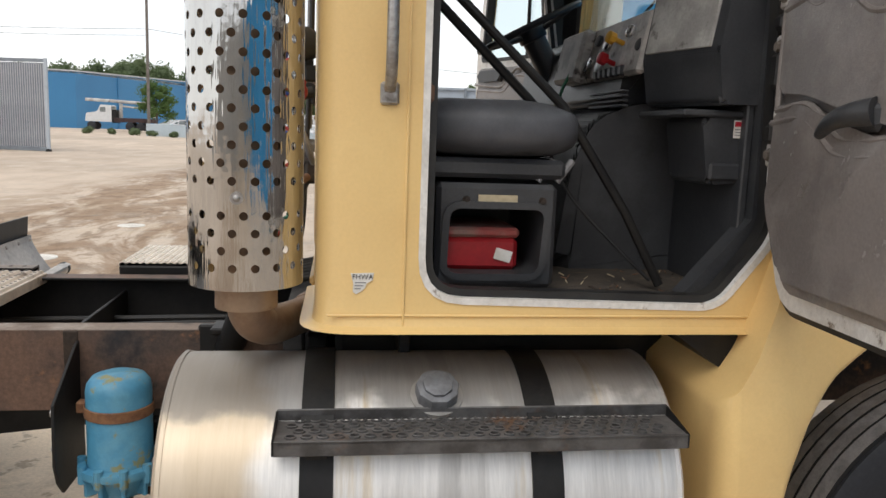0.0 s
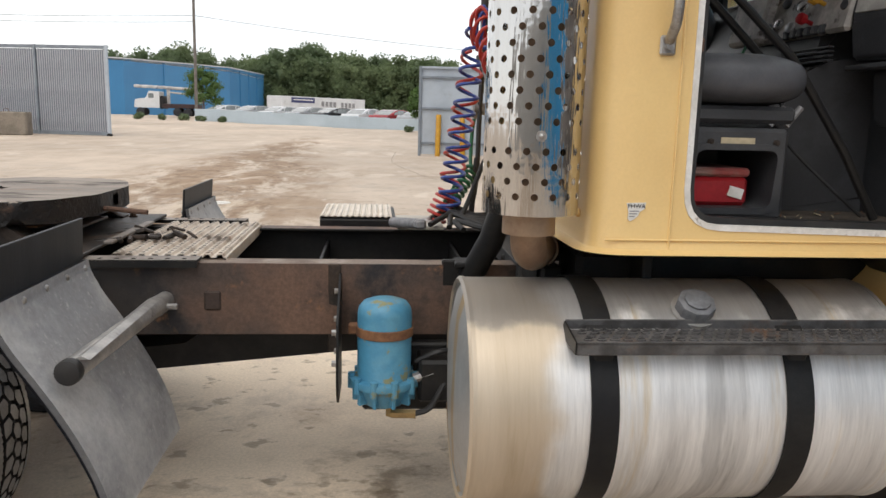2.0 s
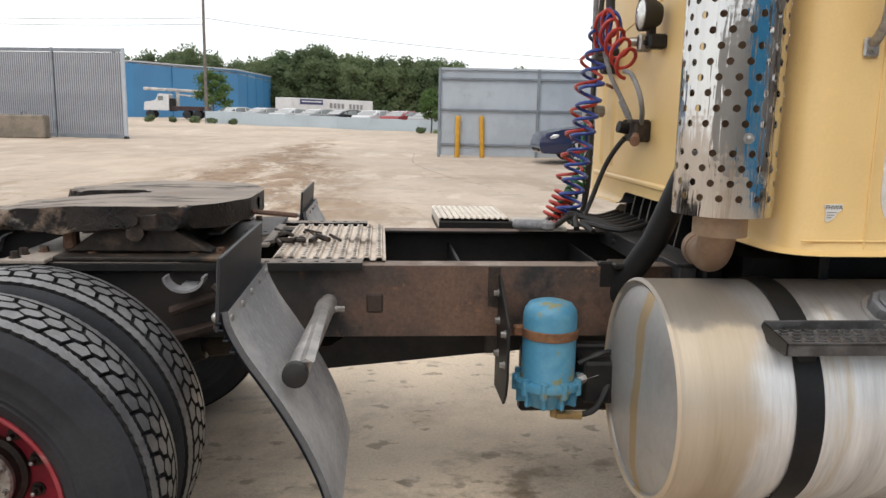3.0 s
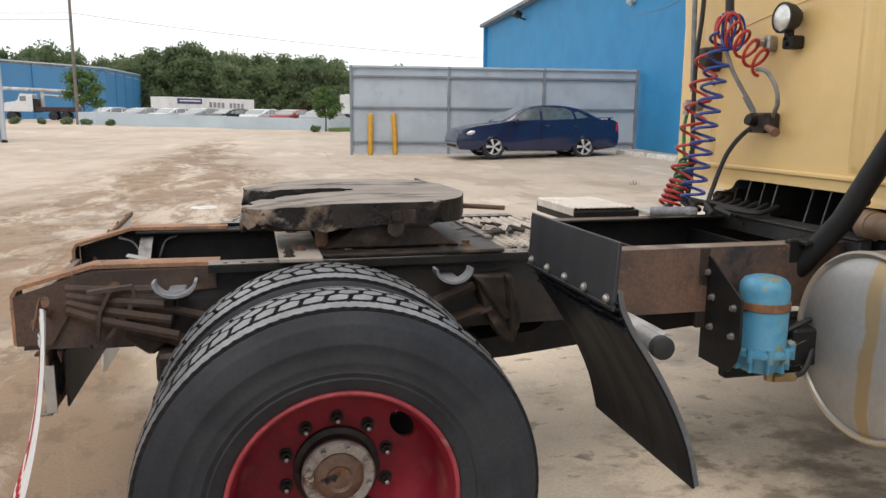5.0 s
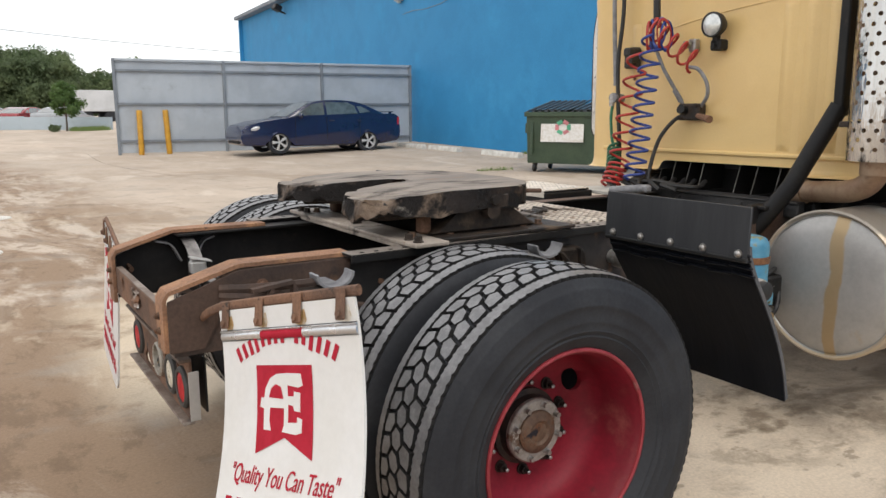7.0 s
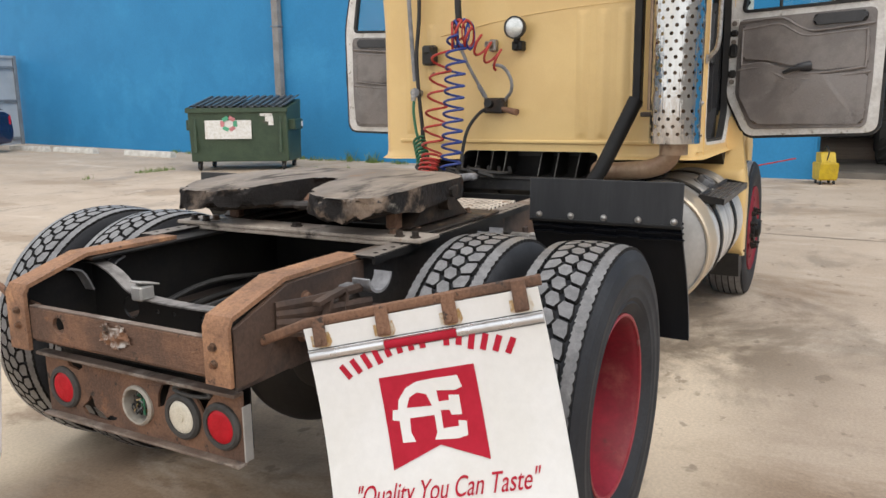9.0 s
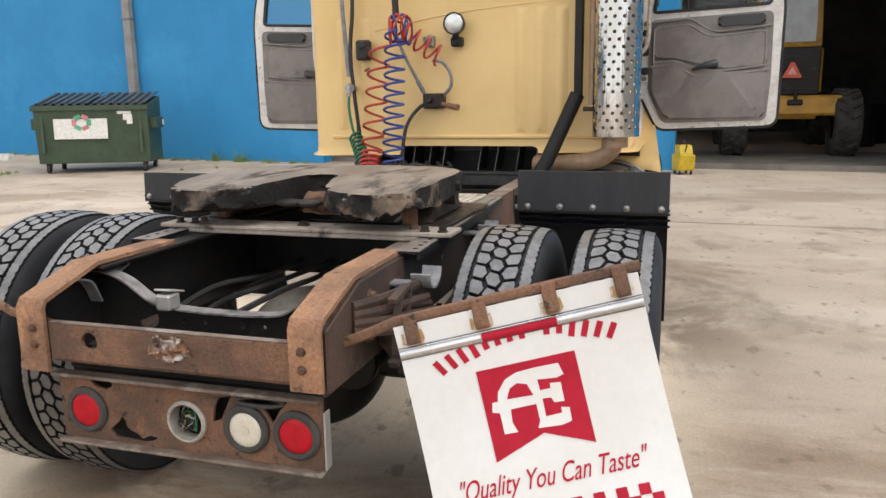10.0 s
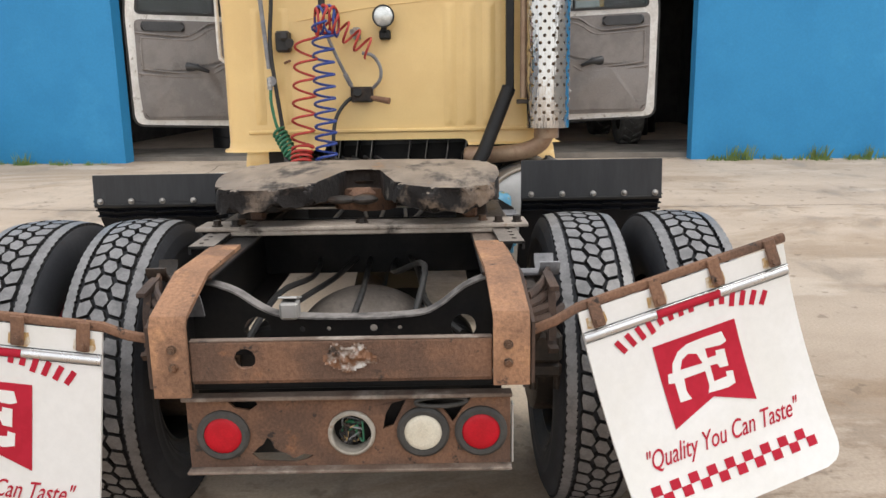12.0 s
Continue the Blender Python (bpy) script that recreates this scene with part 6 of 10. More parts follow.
# -- fuel tank with straps and step --
def build_tank():
    cx, cy, cz, r = 0, -0.83, 0.660, 0.322
    x0, x1 = 1.772, 2.958
    m = pose(x0, cy, cz, 0, 90, 0)
    bm = B()
    L = x1 - x0
    lathe(bm, [(r - 0.012, 0.003), (r, 0.012), (r, L - 0.012), (r - 0.012, L - 0.003)], m, 72)
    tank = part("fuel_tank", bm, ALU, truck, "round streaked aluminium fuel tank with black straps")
    for h, d in ((0.0, 1), (L, -1)):
        bm = B()
        lathe(bm, [(r - 0.014, h + d * 0.002), (r - 0.020, h + d * 0.012), (r - 0.03, h + d * 0.006), (r * 0.7, h - d * 0.010), (r * 0.35, h - d * 0.018), (0.0005, h - d * 0.020)], m, 64)
        part("tank_end", bm, TANKEND, tank, "dull domed tank end with a rust streak")
        bm = B()
        lathe(bm, [(r - 0.016, h + d * 0.002), (r - 0.006, h - d * 0.004), (r + 0.003, h + d * 0.004), (r + 0.002, h + d * 0.014), (r - 0.004, h + d * 0.014)], m, 72)
        part("weld_rim", bm, ALU, tank)
    for x in (2.115, 2.635):
        bm = B()
        mm = pose(x, cy, cz, 0, 90, 0)
        lathe(bm, [(r + 0.004, -0.037), (r + 0.008, -0.036), (r + 0.008, 0.036), (r + 0.004, 0.037)], mm, 72)
        st = part("strap", bm, BLACK, tank, "black steel tank strap")
        bm = B()
        box(bm, (x, cy - r * 0.66 - 0.03, cz + r * 0.72 - 0.050), (0.055, 0.08, 0.09), 0.006)
        part("step_bracket", bm, BLACK, st)
    # filler cap
    a = radians(122)
    d = Vector((0, math.cos(a), math.sin(a)))
    p = Vector((2.39, cy, cz)) + d * (r - 0.005)
    bm = B()
    cyl(bm, p, p + d * 0.045, 0.052, 9, bevel=0.006)
    cap = part("filler_cap", bm, mat("cap_grey", (0.20, 0.205, 0.22), (0.15, 0.155, 0.165), 20, rough=0.5, metal=0.4, bump=0.3, bscale=70), tank, "dull grey filler cap")
    bm = B()
    cyl(bm, p - d * 0.006, p + d * 0.012, 0.062, 24)
    part("filler_neck", bm, TANKEND, tank)
    bm = B()
    cyl(bm, p + d * 0.045, p + d * 0.053, 0.036, 9, bevel=0.003)
    part("cap_top", bm, MATS["cap_grey"], cap)
    # step: a folded perforated tread
    y0, y1, z = -1.170, -1.045, 0.893
    sx0, sx1 = 2.025, 2.945
    base = B()
    box(base, ((sx0 + sx1) / 2, (y0 + y1) / 2, z), (sx1 - sx0, y1 - y0, 0.006))
    tools = B()
    n = int((sx1 - sx0 - 0.05) / 0.034)
    for row in range(4):
        for i in range(n):
            x = sx0 + 0.035 + 0.034 * i + (0.017 if row % 2 else 0)
            y = y0 + 0.022 + 0.031 * row
            lathe(tools, [(0.0001, -0.02), (1, -0.02), (1, 0.02), (0.0001, 0.02)], at(x, y, z) @ Matrix.Diagonal((0.0125, 0.0095, 1, 1)), 8)
    bm = cut(base, tools)
    for row in range(4):
        for i in range(n):
            x = sx0 + 0.035 + 0.034 * i + (0.017 if row % 2 else 0)
            y = y0 + 0.022 + 0.031 * row
            lathe(bm, [(1.0, 0.0), (0.97, 0.005), (0.80, 0.006), (0.78, 0.0)], at(x, y, z + 0.002) @ Matrix.Diagonal((0.0135, 0.010, 1, 1)), 8)
    box(bm, ((sx0 + sx1) / 2, y0 + 0.003, z - 0.013), (sx1 - sx0, 0.006, 0.034), 0.002)
    box(bm, ((sx0 + sx1) / 2, y1, z + 0.012), (sx1 - sx0, 0.006, 0.035), 0.002)
    step = part("tank_step", bm, mat("step_steel", (0.115, 0.112, 0.112), (0.06, 0.057, 0.056), 14, rough=0.42, metal=0.3, bump=0.3, stain=((0.135, 0.085, 0.06), 5, 0.58, 0.72)), tank, "black perforated step, rusting at its front end", smooth=False)
    two_faced(step, mat("worn_step_tread", (0.165, 0.155, 0.15), (0.10, 0.094, 0.09), 16, rough=0.5, metal=0.2, bump=0.3, stain=((0.18, 0.10, 0.06), 5, 0.57, 0.70)), lambda n, c: n.z > 0.3 and c.z < z + 0.012 and y0 + 0.008 < c.y < y1 - 0.006)
    for x in (sx0, sx1):
        bm = B()
        prism(bm, [(y0, z + 0.004), (y1, z + 0.025), (y1 + 0.02, z - 0.02), (y0, z - 0.028)], 0.005, YZ @ at(0, 0, x - 0.003))
        part("step_end", bm, BLACK, step)


build_tank()


# -- air dryer --
def build_filter():
    x, y = 1.560, -0.59
    known = set(truck.children_recursive)
    bm = B()
    lathe(bm, [(0.0005, 0.895), (0.04, 0.893), (0.062, 0.885), (0.074, 0.868), (0.077, 0.85), (0.077, 0.66), (0.080, 0.655)], at(x, y, 0), 40)
    f = part("air_dryer", bm, BLUEFILTER, truck, "blue-painted air dryer canister with rusty clamp band")
    bm = B()
    lathe(bm, [(0.079, 0.785), (0.0815, 0.787), (0.0815, 0.812), (0.079, 0.814)], at(x, y, 0), 40)
    box(bm, (x - 0.085, y + 0.01, 0.80), (0.035, 0.03, 0.03), 0.004)
    part("clamp_band", bm, STEEL_BAND, f, "rusty clamp band")
    bm = B()
    lathe(bm, [(0.080, 0.660), (0.098, 0.656), (0.100, 0.646), (0.098, 0.636), (0.082, 0.632), (0.070, 0.60), (0.055, 0.575), (0.03, 0.57), (0.0005, 0.57)], at(x, y, 0), 40)
    base = part("dryer_base", bm, BLUEFILTER, f, "ribbed blue casting with bolts")
    for k in range(10):
        a = 2 * math.pi * k / 10
        bm = B()
        cyl(bm, (x + 0.093 * math.cos(a), y + 0.093 * math.sin(a), 0.622), (x + 0.093 * math.cos(a), y + 0.093 * math.sin(a), 0.668), 0.011, 10)
        box(bm, (x + 0.075 * math.cos(a), y + 0.075 * math.sin(a), 0.608), (0.03, 0.012, 0.05), 0.003, pose(0, 0, 0, 0, 0, math.degrees(a)))
        part("lug", bm, BLUEFILTER, base)
    bm = B()
    cyl(bm, (x + 0.02, y - 0.03, 0.578), (x + 0.02, y - 0.03, 0.545), 0.016, 6)
    cyl(bm, (x + 0.02, y - 0.05, 0.558), (x + 0.09, y - 0.06, 0.560), 0.014, 6)
    part("drain_valve", bm, BRASS, base)
    bm = B()
    cyl(bm, (x + 0.085, y - 0.02, 0.655), (x + 0.14, y - 0.02, 0.675), 0.016, 8)
    part("fitting", bm, STEEL, base)
    for pts in ([(x + 0.13, y - 0.02, 0.672), (x + 0.17, y - 0.01, 0.65), (x + 0.18, y + 0.03, 0.60), (x + 0.30, y + 0.1, 0.60)], [(x + 0.09, y, 0.70), (x + 0.16, y - 0.01, 0.735), (x + 0.24, y + 0.04, 0.72)], [(x + 0.08, y - 0.06, 0.56), (x + 0.13, y - 0.05, 0.575), (x + 0.17, y - 0.03, 0.64), (x + 0.22, y + 0.04, 0.70)]):
        bm = B()
        tube(bm, smooth_path(pts, 6), 0.009, 8)
        part("hose", bm, HOSEBLACK, f)
    # bracket plate with bolts
    bm = B()
    prism(bm, [(-0.44, 0.925), (-0.485, 0.915), (-0.675, 0.80), (-0.68, 0.63), (-0.66, 0.575), (-0.62, 0.53), (-0.44, 0.53)][::-1], 0.008, YZ @ at(0, 0, 1.410), 0.001)
    br = part("dryer_bracket", bm, BLACK, f, "dark bolted bracket plate")
    bm = B()
    box(bm, (1.395, -0.455, 0.80), (0.045, 0.02, 0.30), 0.004)
    part("bracket_foot", bm, GREASE, br)
    for yy, z in ((-0.505, 0.775), (-0.635, 0.765), (-0.505, 0.665), (-0.635, 0.665), (-0.47, 0.86)):
        bm = B()
        nut(bm, (1.410, yy, z), (-1, 0, 0), 0.010, 0.012)
        part("bolt", bm, STEEL, br)
    for ob in set(truck.children_recursive) - known:
        if ob.name.split('.')[0] not in ('dryer_bracket', 'bracket_foot', 'bolt'):
            for v in ob.data.vertices:
                v.co.x, v.co.y = x + (v.co.x - x) * 1.12, y + (v.co.y - y) * 1.12
                v.co.z = 0.868 + (v.co.z - 0.896) * 1.08


build_filter()


# -- exhaust stack --
def build_stack():
    cx, cy, r = 1.943, -0.915, 0.130
    # perforated shield: rows of round holes, half a step apart, with a plain band low down
    verts, faces = [], []
    pitch_a = radians(21.6)
    ncol = 13
    a_mid = radians(-102)

    def P(a, h, rr=r):
        return (cx + rr * math.cos(a), cy + rr * math.sin(a), h)

    def quad(p):
        """One piece of the sheet: its outer and its inner face."""
        k = len(verts)
        inner = [(cx + (q[0] - cx) * (1 - 0.002 / r), cy + (q[1] - cy) * (1 - 0.002 / r), q[2]) for q in p]
        verts.extend(p)
        verts.extend(inner)
        n = len(p)
        faces.append(tuple(range(k, k + n)))
        faces.append(tuple(range(k + 2 * n - 1, k + n - 1, -1)))

    def rim_of(loop):
        k, n = len(verts), len(loop)
        verts.extend(loop)
        verts.extend([(cx + (q[0] - cx) * (1 - 0.002 / r), cy + (q[1] - cy) * (1 - 0.002 / r), q[2]) for q in loop])
        for i in range(n):
            j = (i + 1) % n
            faces.append((k + i, k + n + i, k + n + j, k + j))

    bands = [(1.190, 1.221, False)]
    h = 1.221
    for i in range(4):
        bands.append((h, h + 0.0385, True))
        h += 0.0385
    bands.append((h, h + 0.036, False))
    h += 0.036
    while h < 2.45:
        bands.append((h, h + 0.0385, True))
        h += 0.0385
    a_first, a_last = a_mid - pitch_a * ncol / 2 - pitch_a * 0.25, a_mid + pitch_a * ncol / 2 + pitch_a * 0.25
    idx = 0
    hole_r = 0.0094
    for z0, z1, perforated in bands:
        if not perforated:
            n = 40
            for i in range(n):
                a, b = a_first + (a_last - a_first) * i / n, a_first + (a_last - a_first) * (i + 1) / n
                quad([P(a, z0), P(b, z0), P(b, z1), P(a, z1)])
            continue
        idx += 1
        shift = 0.25 * pitch_a * (1 if idx % 2 else -1)
        start = a_mid - pitch_a * ncol / 2 + shift
        for e0, e1 in ((a_first, start), (start + ncol * pitch_a, a_last)):
            if e1 - e0 > 1e-4:
                for i in range(4):
                    a, b = e0 + (e1 - e0) * i / 4, e0 + (e1 - e0) * (i + 1) / 4
                    quad([P(a, z0), P(b, z0), P(b, z1), P(a, z1)])
        for c in range(ncol):
            ca, cz = start + (c + 0.5) * pitch_a, (z0 + z1) / 2
            ha, hz = pitch_a / 2, (z1 - z0) / 2
            out, inn = [], []
            for q in range(16):
                t = 2 * math.pi * q / 16
                dx, dz = math.cos(t), math.sin(t)
                k = 1 / max(abs(dx), abs(dz))
                out.append(P(ca + dx * k * ha, cz + dz * k * hz))
                inn.append(P(ca + dx * hole_r / r, cz + dz * hole_r))
            for q in range(16):
                j = (q + 1) % 16
                quad([out[q], out[j], inn[j], inn[q]])
            rim_of(inn)
    me = bpy.data.meshes.new("heat_shield")
    me.from_pydata(verts, [], faces)
    me.materials.append(CHROME)
    bm = B()
    bm.from_mesh(me)
    bpy.data.meshes.remove(me)
    bmesh.ops.remove_doubles(bm, verts=bm.verts, dist=0.0004)
    me = bpy.data.meshes.new("heat_shield")
    bm.to_mesh(me)
    bm.free()
    me.materials.append(CHROME)
    me.shade_smooth()
    me.set_sharp_from_angle(angle=radians(40))
    shield = part("heat_shield", me, None, truck, "chromed perforated exhaust heat shield")
    for a in (-92,):
        bm = B()
        p = Vector(P(radians(a), 1.395, r + 0.001))
        cyl(bm, p, p + Vector((math.cos(radians(a)), math.sin(radians(a)), 0)) * 0.004, 0.014, 16)
        ball(bm, p + Vector((math.cos(radians(a)), math.sin(radians(a)), 0)) * 0.005, (0.008, 0.008, 0.008), 10, 6)
        part("screw", bm, STEEL, shield)
    bm = B()
    cyl(bm, (cx, cy, 1.13), (cx, cy, 2.6), 0.072, 28)
    part("stack_pipe", bm, EXHAUST, truck, "tan heat-stained exhaust stack")
    # elbow towards the middle under the cab
    bm = B()
    pts = smooth_path([(cx, cy, 1.26), (cx, cy + 0.003, 1.16), (cx + 0.010, cy + 0.04, 1.092), (cx + 0.04, cy + 0.13, 1.050), (cx + 0.09, cy + 0.28, 1.030), (cx + 0.13, cy + 0.40, 1.022)], 7)
    tube(bm, pts, 0.050, 20)
    elbow = part("exhaust_elbow", bm, EXHAUST, truck, "rust-tinged exhaust elbow under the cab")
    bm = B()
    m, _ = axis_matrix((cx + 0.124, cy + 0.38, 1.020), (cx + 0.150, cy + 0.46, 1.017))
    lathe(bm, [(0.046, -0.04), (0.056, -0.04), (0.060, 0.0), (0.060, 0.03), (0.052, 0.048), (0.03, 0.056), (0.0005, 0.058)], m, 28)
    part("pipe_collar", bm, EXHAUST, elbow)
    # clamp arm and the black post beside the stack
    bm = B()
    box(bm, (1.93, -0.80, 1.34), (0.03, 0.12, 0.025), 0.004)
    box(bm, (1.93, -0.83, 1.32), (0.05, 0.04, 0.07), 0.006)
    part("stack_clamp", bm, GREASE, truck)
    bm = B()
    box(bm, (1.985, -0.705, 1.95), (0.06, 0.045, 1.15), 0.006)
    part("stack_post", bm, BLACK, truck, "black stack support post")
    bm = B()
    tube(bm, [(1.80, -0.40, 0.80), (1.90, -0.545, 1.05), (1.985, -0.70, 1.42)], 0.041, 18)
    part("stack_brace", bm, BLACK, truck, "thick black tubular brace")
    bm = B()
    box(bm, (1.84, -0.45, 0.955), (0.10, 0.10, 0.02), 0.005)
    box(bm, (1.80, -0.445, 0.92), (0.10, 0.03, 0.09), 0.005)
    part("brace_foot", bm, BLACK, truck)
    bm = B()
    cyl(bm, (1.965, -0.785, 1.36), (1.965, -0.785, 2.5), 0.022, 16)
    part("drain_pipe", bm, EXHAUST, truck)


build_stack()


# -- cab --
DOOR_HOLE = [(2.345, 1.165), (3.075, 1.150), (3.215, 1.330), (3.195, 1.90), (3.10, 2.46), (2.345, 2.46)]
DOOR_R = [0.10, 0.05, 0.06, 0.10, 0.08, 0.08]


def build_cab():
    base = B()
    out = rounded([(2.10, 1.0), (2.10, -1.0), (3.30, -1.0), (3.30, 1.0)][::-1], [0.10, 0.10, 0.10, 0.10][::-1], 6)
    # section by heights: rounded at the bottom, slightly drawn in at the roof
    rows = []
    for z, d in ((1.062, 0.035), (1.069, 0.018), (1.085, 0.006), (1.12, 0.0), (1.90, 0.0), (2.45, 0.03), (2.58, 0.08), (2.64, 0.18)):
        ring_ = inset(out, d) if d else out
        lift = max(0.0, 1.12 - z) / 0.058 * 0.030
        rows.append([base.verts.new((x, y, z + lift * min(1.0, max(0.0, (x - 2.14) / 0.12, (0.2 - y) / 0.5)))) for x, y in ring_])
    for a, b in zip(rows, rows[1:]):
        for i in range(len(a)):
            j = (i + 1) % len(a)
            base.faces.new((a[i], a[j], b[j], b[i]))
    base.faces.new(rows[0][::-1])
    base.faces.new(rows[-1])
    hollow = B()
    box(hollow, (2.70, 0, 1.84), (1.12, 1.92, 1.42), 0.05)
    doors = B()
    prism(doors, rounded(DOOR_HOLE, DOOR_R), 2.6, XZ @ at(0, 0, -1.3))
    wind = B()
    prism(wind, rounded([(-0.86, 1.99), (0.86, 1.99), (0.80, 2.44), (-0.80, 2.44)], 0.05), 0.6, YZ @ at(0, 0, 3.1))
    notch = B()
    prism(notch, rounded([(-0.465, 0.9), (0.40, 0.9), (0.40, 1.124), (-0.465, 1.124)], [0.005, 0.005, 0.045, 0.045]), 0.30, YZ @ at(0, 0, 2.0))
    body = cut(base, hollow, doors, wind, notch)
    cab = part("cab", body, CAB, truck, "pale yellow day cab with both doors standing ajar wide", sharp=30)
    cab.data.materials.append(INTERIOR)
    for p in cab.data.polygons:
        c = p.center
        if (2.13 < c.x < 3.27 and abs(c.y) < 0.965 and 1.12 < c.z < 2.56) or (2.106 < c.x < 2.32 and abs(c.y) < 0.47 and c.z < 1.13):
            p.material_index = 1
    # pressed ribs and folds on the back
    def ridge(y, z0, z1, w, h):
        bm = B()
        rows = []
        zs = [z0 + w * k / 5 for k in range(6)] + [z1 - w * k / 5 for k in range(5, -1, -1)]
        for z in zs:
            end = min(1.0, min(z - z0, z1 - z) / w)
            lift = h * (0.5 - 0.5 * math.cos(math.pi * end))
            rows.append([bm.verts.new((2.0985 - lift * (0.5 + 0.5 * math.cos(math.pi * k / 6)) + 0.0022 * (abs(k) == 6 or end == 0), y + w * k / 6, z)) for k in range(-6, 7)])
        for r0, r1 in zip(rows, rows[1:]):
            for k in range(12):
                bm.faces.new((r0[k], r1[k], r1[k + 1], r0[k + 1]))
        bmesh.ops.recalc_face_normals(bm, faces=bm.faces)
        if sum(f.normal.x for f in bm.faces) > 0:
            bmesh.ops.reverse_faces(bm, faces=bm.faces)
        part("pressed_rib", bm, CAB, cab, sharp=85)
    for y in (-0.358, -0.475, -0.591):
        ridge(y, 1.20, 1.92, 0.040, 0.011)
    for y in (0.62, 0.78):
        ridge(y, 1.22, 1.90, 0.034, 0.008)
    bm = B()
    box(bm, (2.095, 0.0, 1.180), (0.018, 1.72, 0.024), 0.007)
    part("bottom_fold", bm, CAB, cab)
    bm = B()
    pts = [(2.0995, 0.55, 1.82), (2.0995, 0.10, 1.895), (2.0995, -0.35, 1.935), (2.0995, -0.8, 1.95)]
    tube(bm, smooth_path(pts, 8), 0.004, 6)
    part("panel_seam", bm, CAB, cab)
    bm = B()
    box(bm, (2.305, -1.001, 1.75), (0.006, 0.010, 1.30), 0.002)
    part("side_seam", bm, CAB, cab)
    bm = B()
    box(bm, (2.72, -1.001, 1.128), (1.18, 0.008, 0.005), 0.002)
    part("sill_seam", bm, CAB, cab)
    # door frames: white edge and black seal, both sides
    hole = rounded(DOOR_HOLE, DOOR_R)
    for s in (-1, 1):
        bm = B()
        o1, i1 = inset(hole, -0.008), inset(hole, 0.008)
        ring(bm, o1, i1, 0.05, XZ @ at(0, 0, 0.953 if s < 0 else -1.003))
        part("door_frame", bm, WHITE_TRIM, cab, "chipped white door frame edge")
        bm = B()
        ring(bm, inset(hole, 0.006), inset(hole, 0.026), 0.04, XZ @ at(0, 0, 0.945 if s < 0 else -0.985))
        part("door_seal", bm, HOSEBLACK, cab, "black rubber door seal")
    # hinges and bolts on the near front pillar
    for z in (1.32, 1.46, 1.66, 1.80, 1.92):
        bm = B()
        box(bm, (3.225, -1.004, z), (0.035, 0.012, 0.045), 0.004)
        nut(bm, (3.225, -1.010, z), (0, -1, 0), 0.009, 0.008)
        part("hinge_plate", bm, WHITE_TRIM if z not in (1.46, 1.80) else BLACK, cab)
    bm = B()
    box(bm, (2.352, -0.985, 1.635), (0.02, 0.03, 0.04), 0.005)
    part("striker", bm, RUST, cab)
    # grab handles
    bm = B()
    tube(bm, smooth_path([(2.262, -1.005, 1.635), (2.262, -1.03, 1.655), (2.262, -1.06, 1.71), (2.262, -1.065, 1.9), (2.262, -1.065, 2.3), (2.262, -1.02, 2.38)], 6), 0.013, 12)
    gh = part("grab_handle", bm, STEEL, cab, "brushed metal grab handle")
    bm = B()
    box(bm, (2.262, -1.006, 1.63), (0.042, 0.010, 0.05), 0.008)
    nut(bm, (2.262, -1.012, 1.628), (0, -1, 0), 0.010, 0.006)
    part("handle_foot", bm, STEEL, gh)
    bm = B()
    tube(bm, smooth_path([(2.30, 1.0, 1.60), (2.30, 1.045, 1.62), (2.30, 1.06, 1.70), (2.30, 1.06, 2.3)], 6), 0.013, 12)
    part("grab_handle", bm, WHITE_TRIM, cab, "white grab handle")
    # sticker with its four capitals
    st = B()
    prism(st, [(2.184, 1.226), (2.236, 1.228), (2.234, 1.211), (2.221, 1.204), (2.216, 1.192), (2.206, 1.184), (2.196, 1.178), (2.189, 1.184), (2.190, 1.203)], 0.002, XZ @ at(0, 0, 1.0005))
    stick = part("sticker", st, PAPER, cab, "torn white registration sticker")
    me = text_mesh("FHWA", 0.0165)
    for v in me.vertices:
        x, y, z = v.co
        v.co = (2.211 + x, -1.003 - z, 1.218 + y)
    me.materials.append(INK)
    part("lettering", me, None, stick)
    for k in range(3):
        bm = B()
        box(bm, (2.206 - 0.003 * k, -1.0027, 1.205 - 0.007 * k), (0.026 - 0.006 * k, 0.001, 0.0022), 0)
        part("print_line", bm, HOSEGREY, stick)
    # windscreen
    bm = B()
    prism(bm, rounded([(-0.86, 1.99), (0.86, 1.99), (0.80, 2.44), (-0.80, 2.44)], 0.05), 0.006, YZ @ at(0, 0, 3.275))
    ws = part("windscreen", bm, GLASS, cab, "clear windscreen")
    ws.visible_shadow = False
    for y0 in (-0.35, 0.35):
        bm = B()
        tube(bm, [(3.305, y0, 1.98), (3.315, y0 - 0.35, 2.10)], 0.006, 6)
        part("wiper", bm, BLACK, cab)
    # hood and front fenders
    bm = B()
    prism(bm, rounded([(3.29, 1.0), (4.85, 1.0), (4.95, 1.45), (4.5, 1.66), (3.29, 1.86)], [0.01, 0.05, 0.12, 0.2, 0.02]), 1.24, XZ @ at(0, 0, -0.62), 0.03)
    part("hood", bm, CAB, cab, "yellow engine hood")
    for s in (-1, 1):
        bm = B()
        arch = [(3.775 + 0.567 * math.cos(radians(a)), 0.605 + 0.567 * math.sin(radians(a))) for a in range(185, -6, -5)]
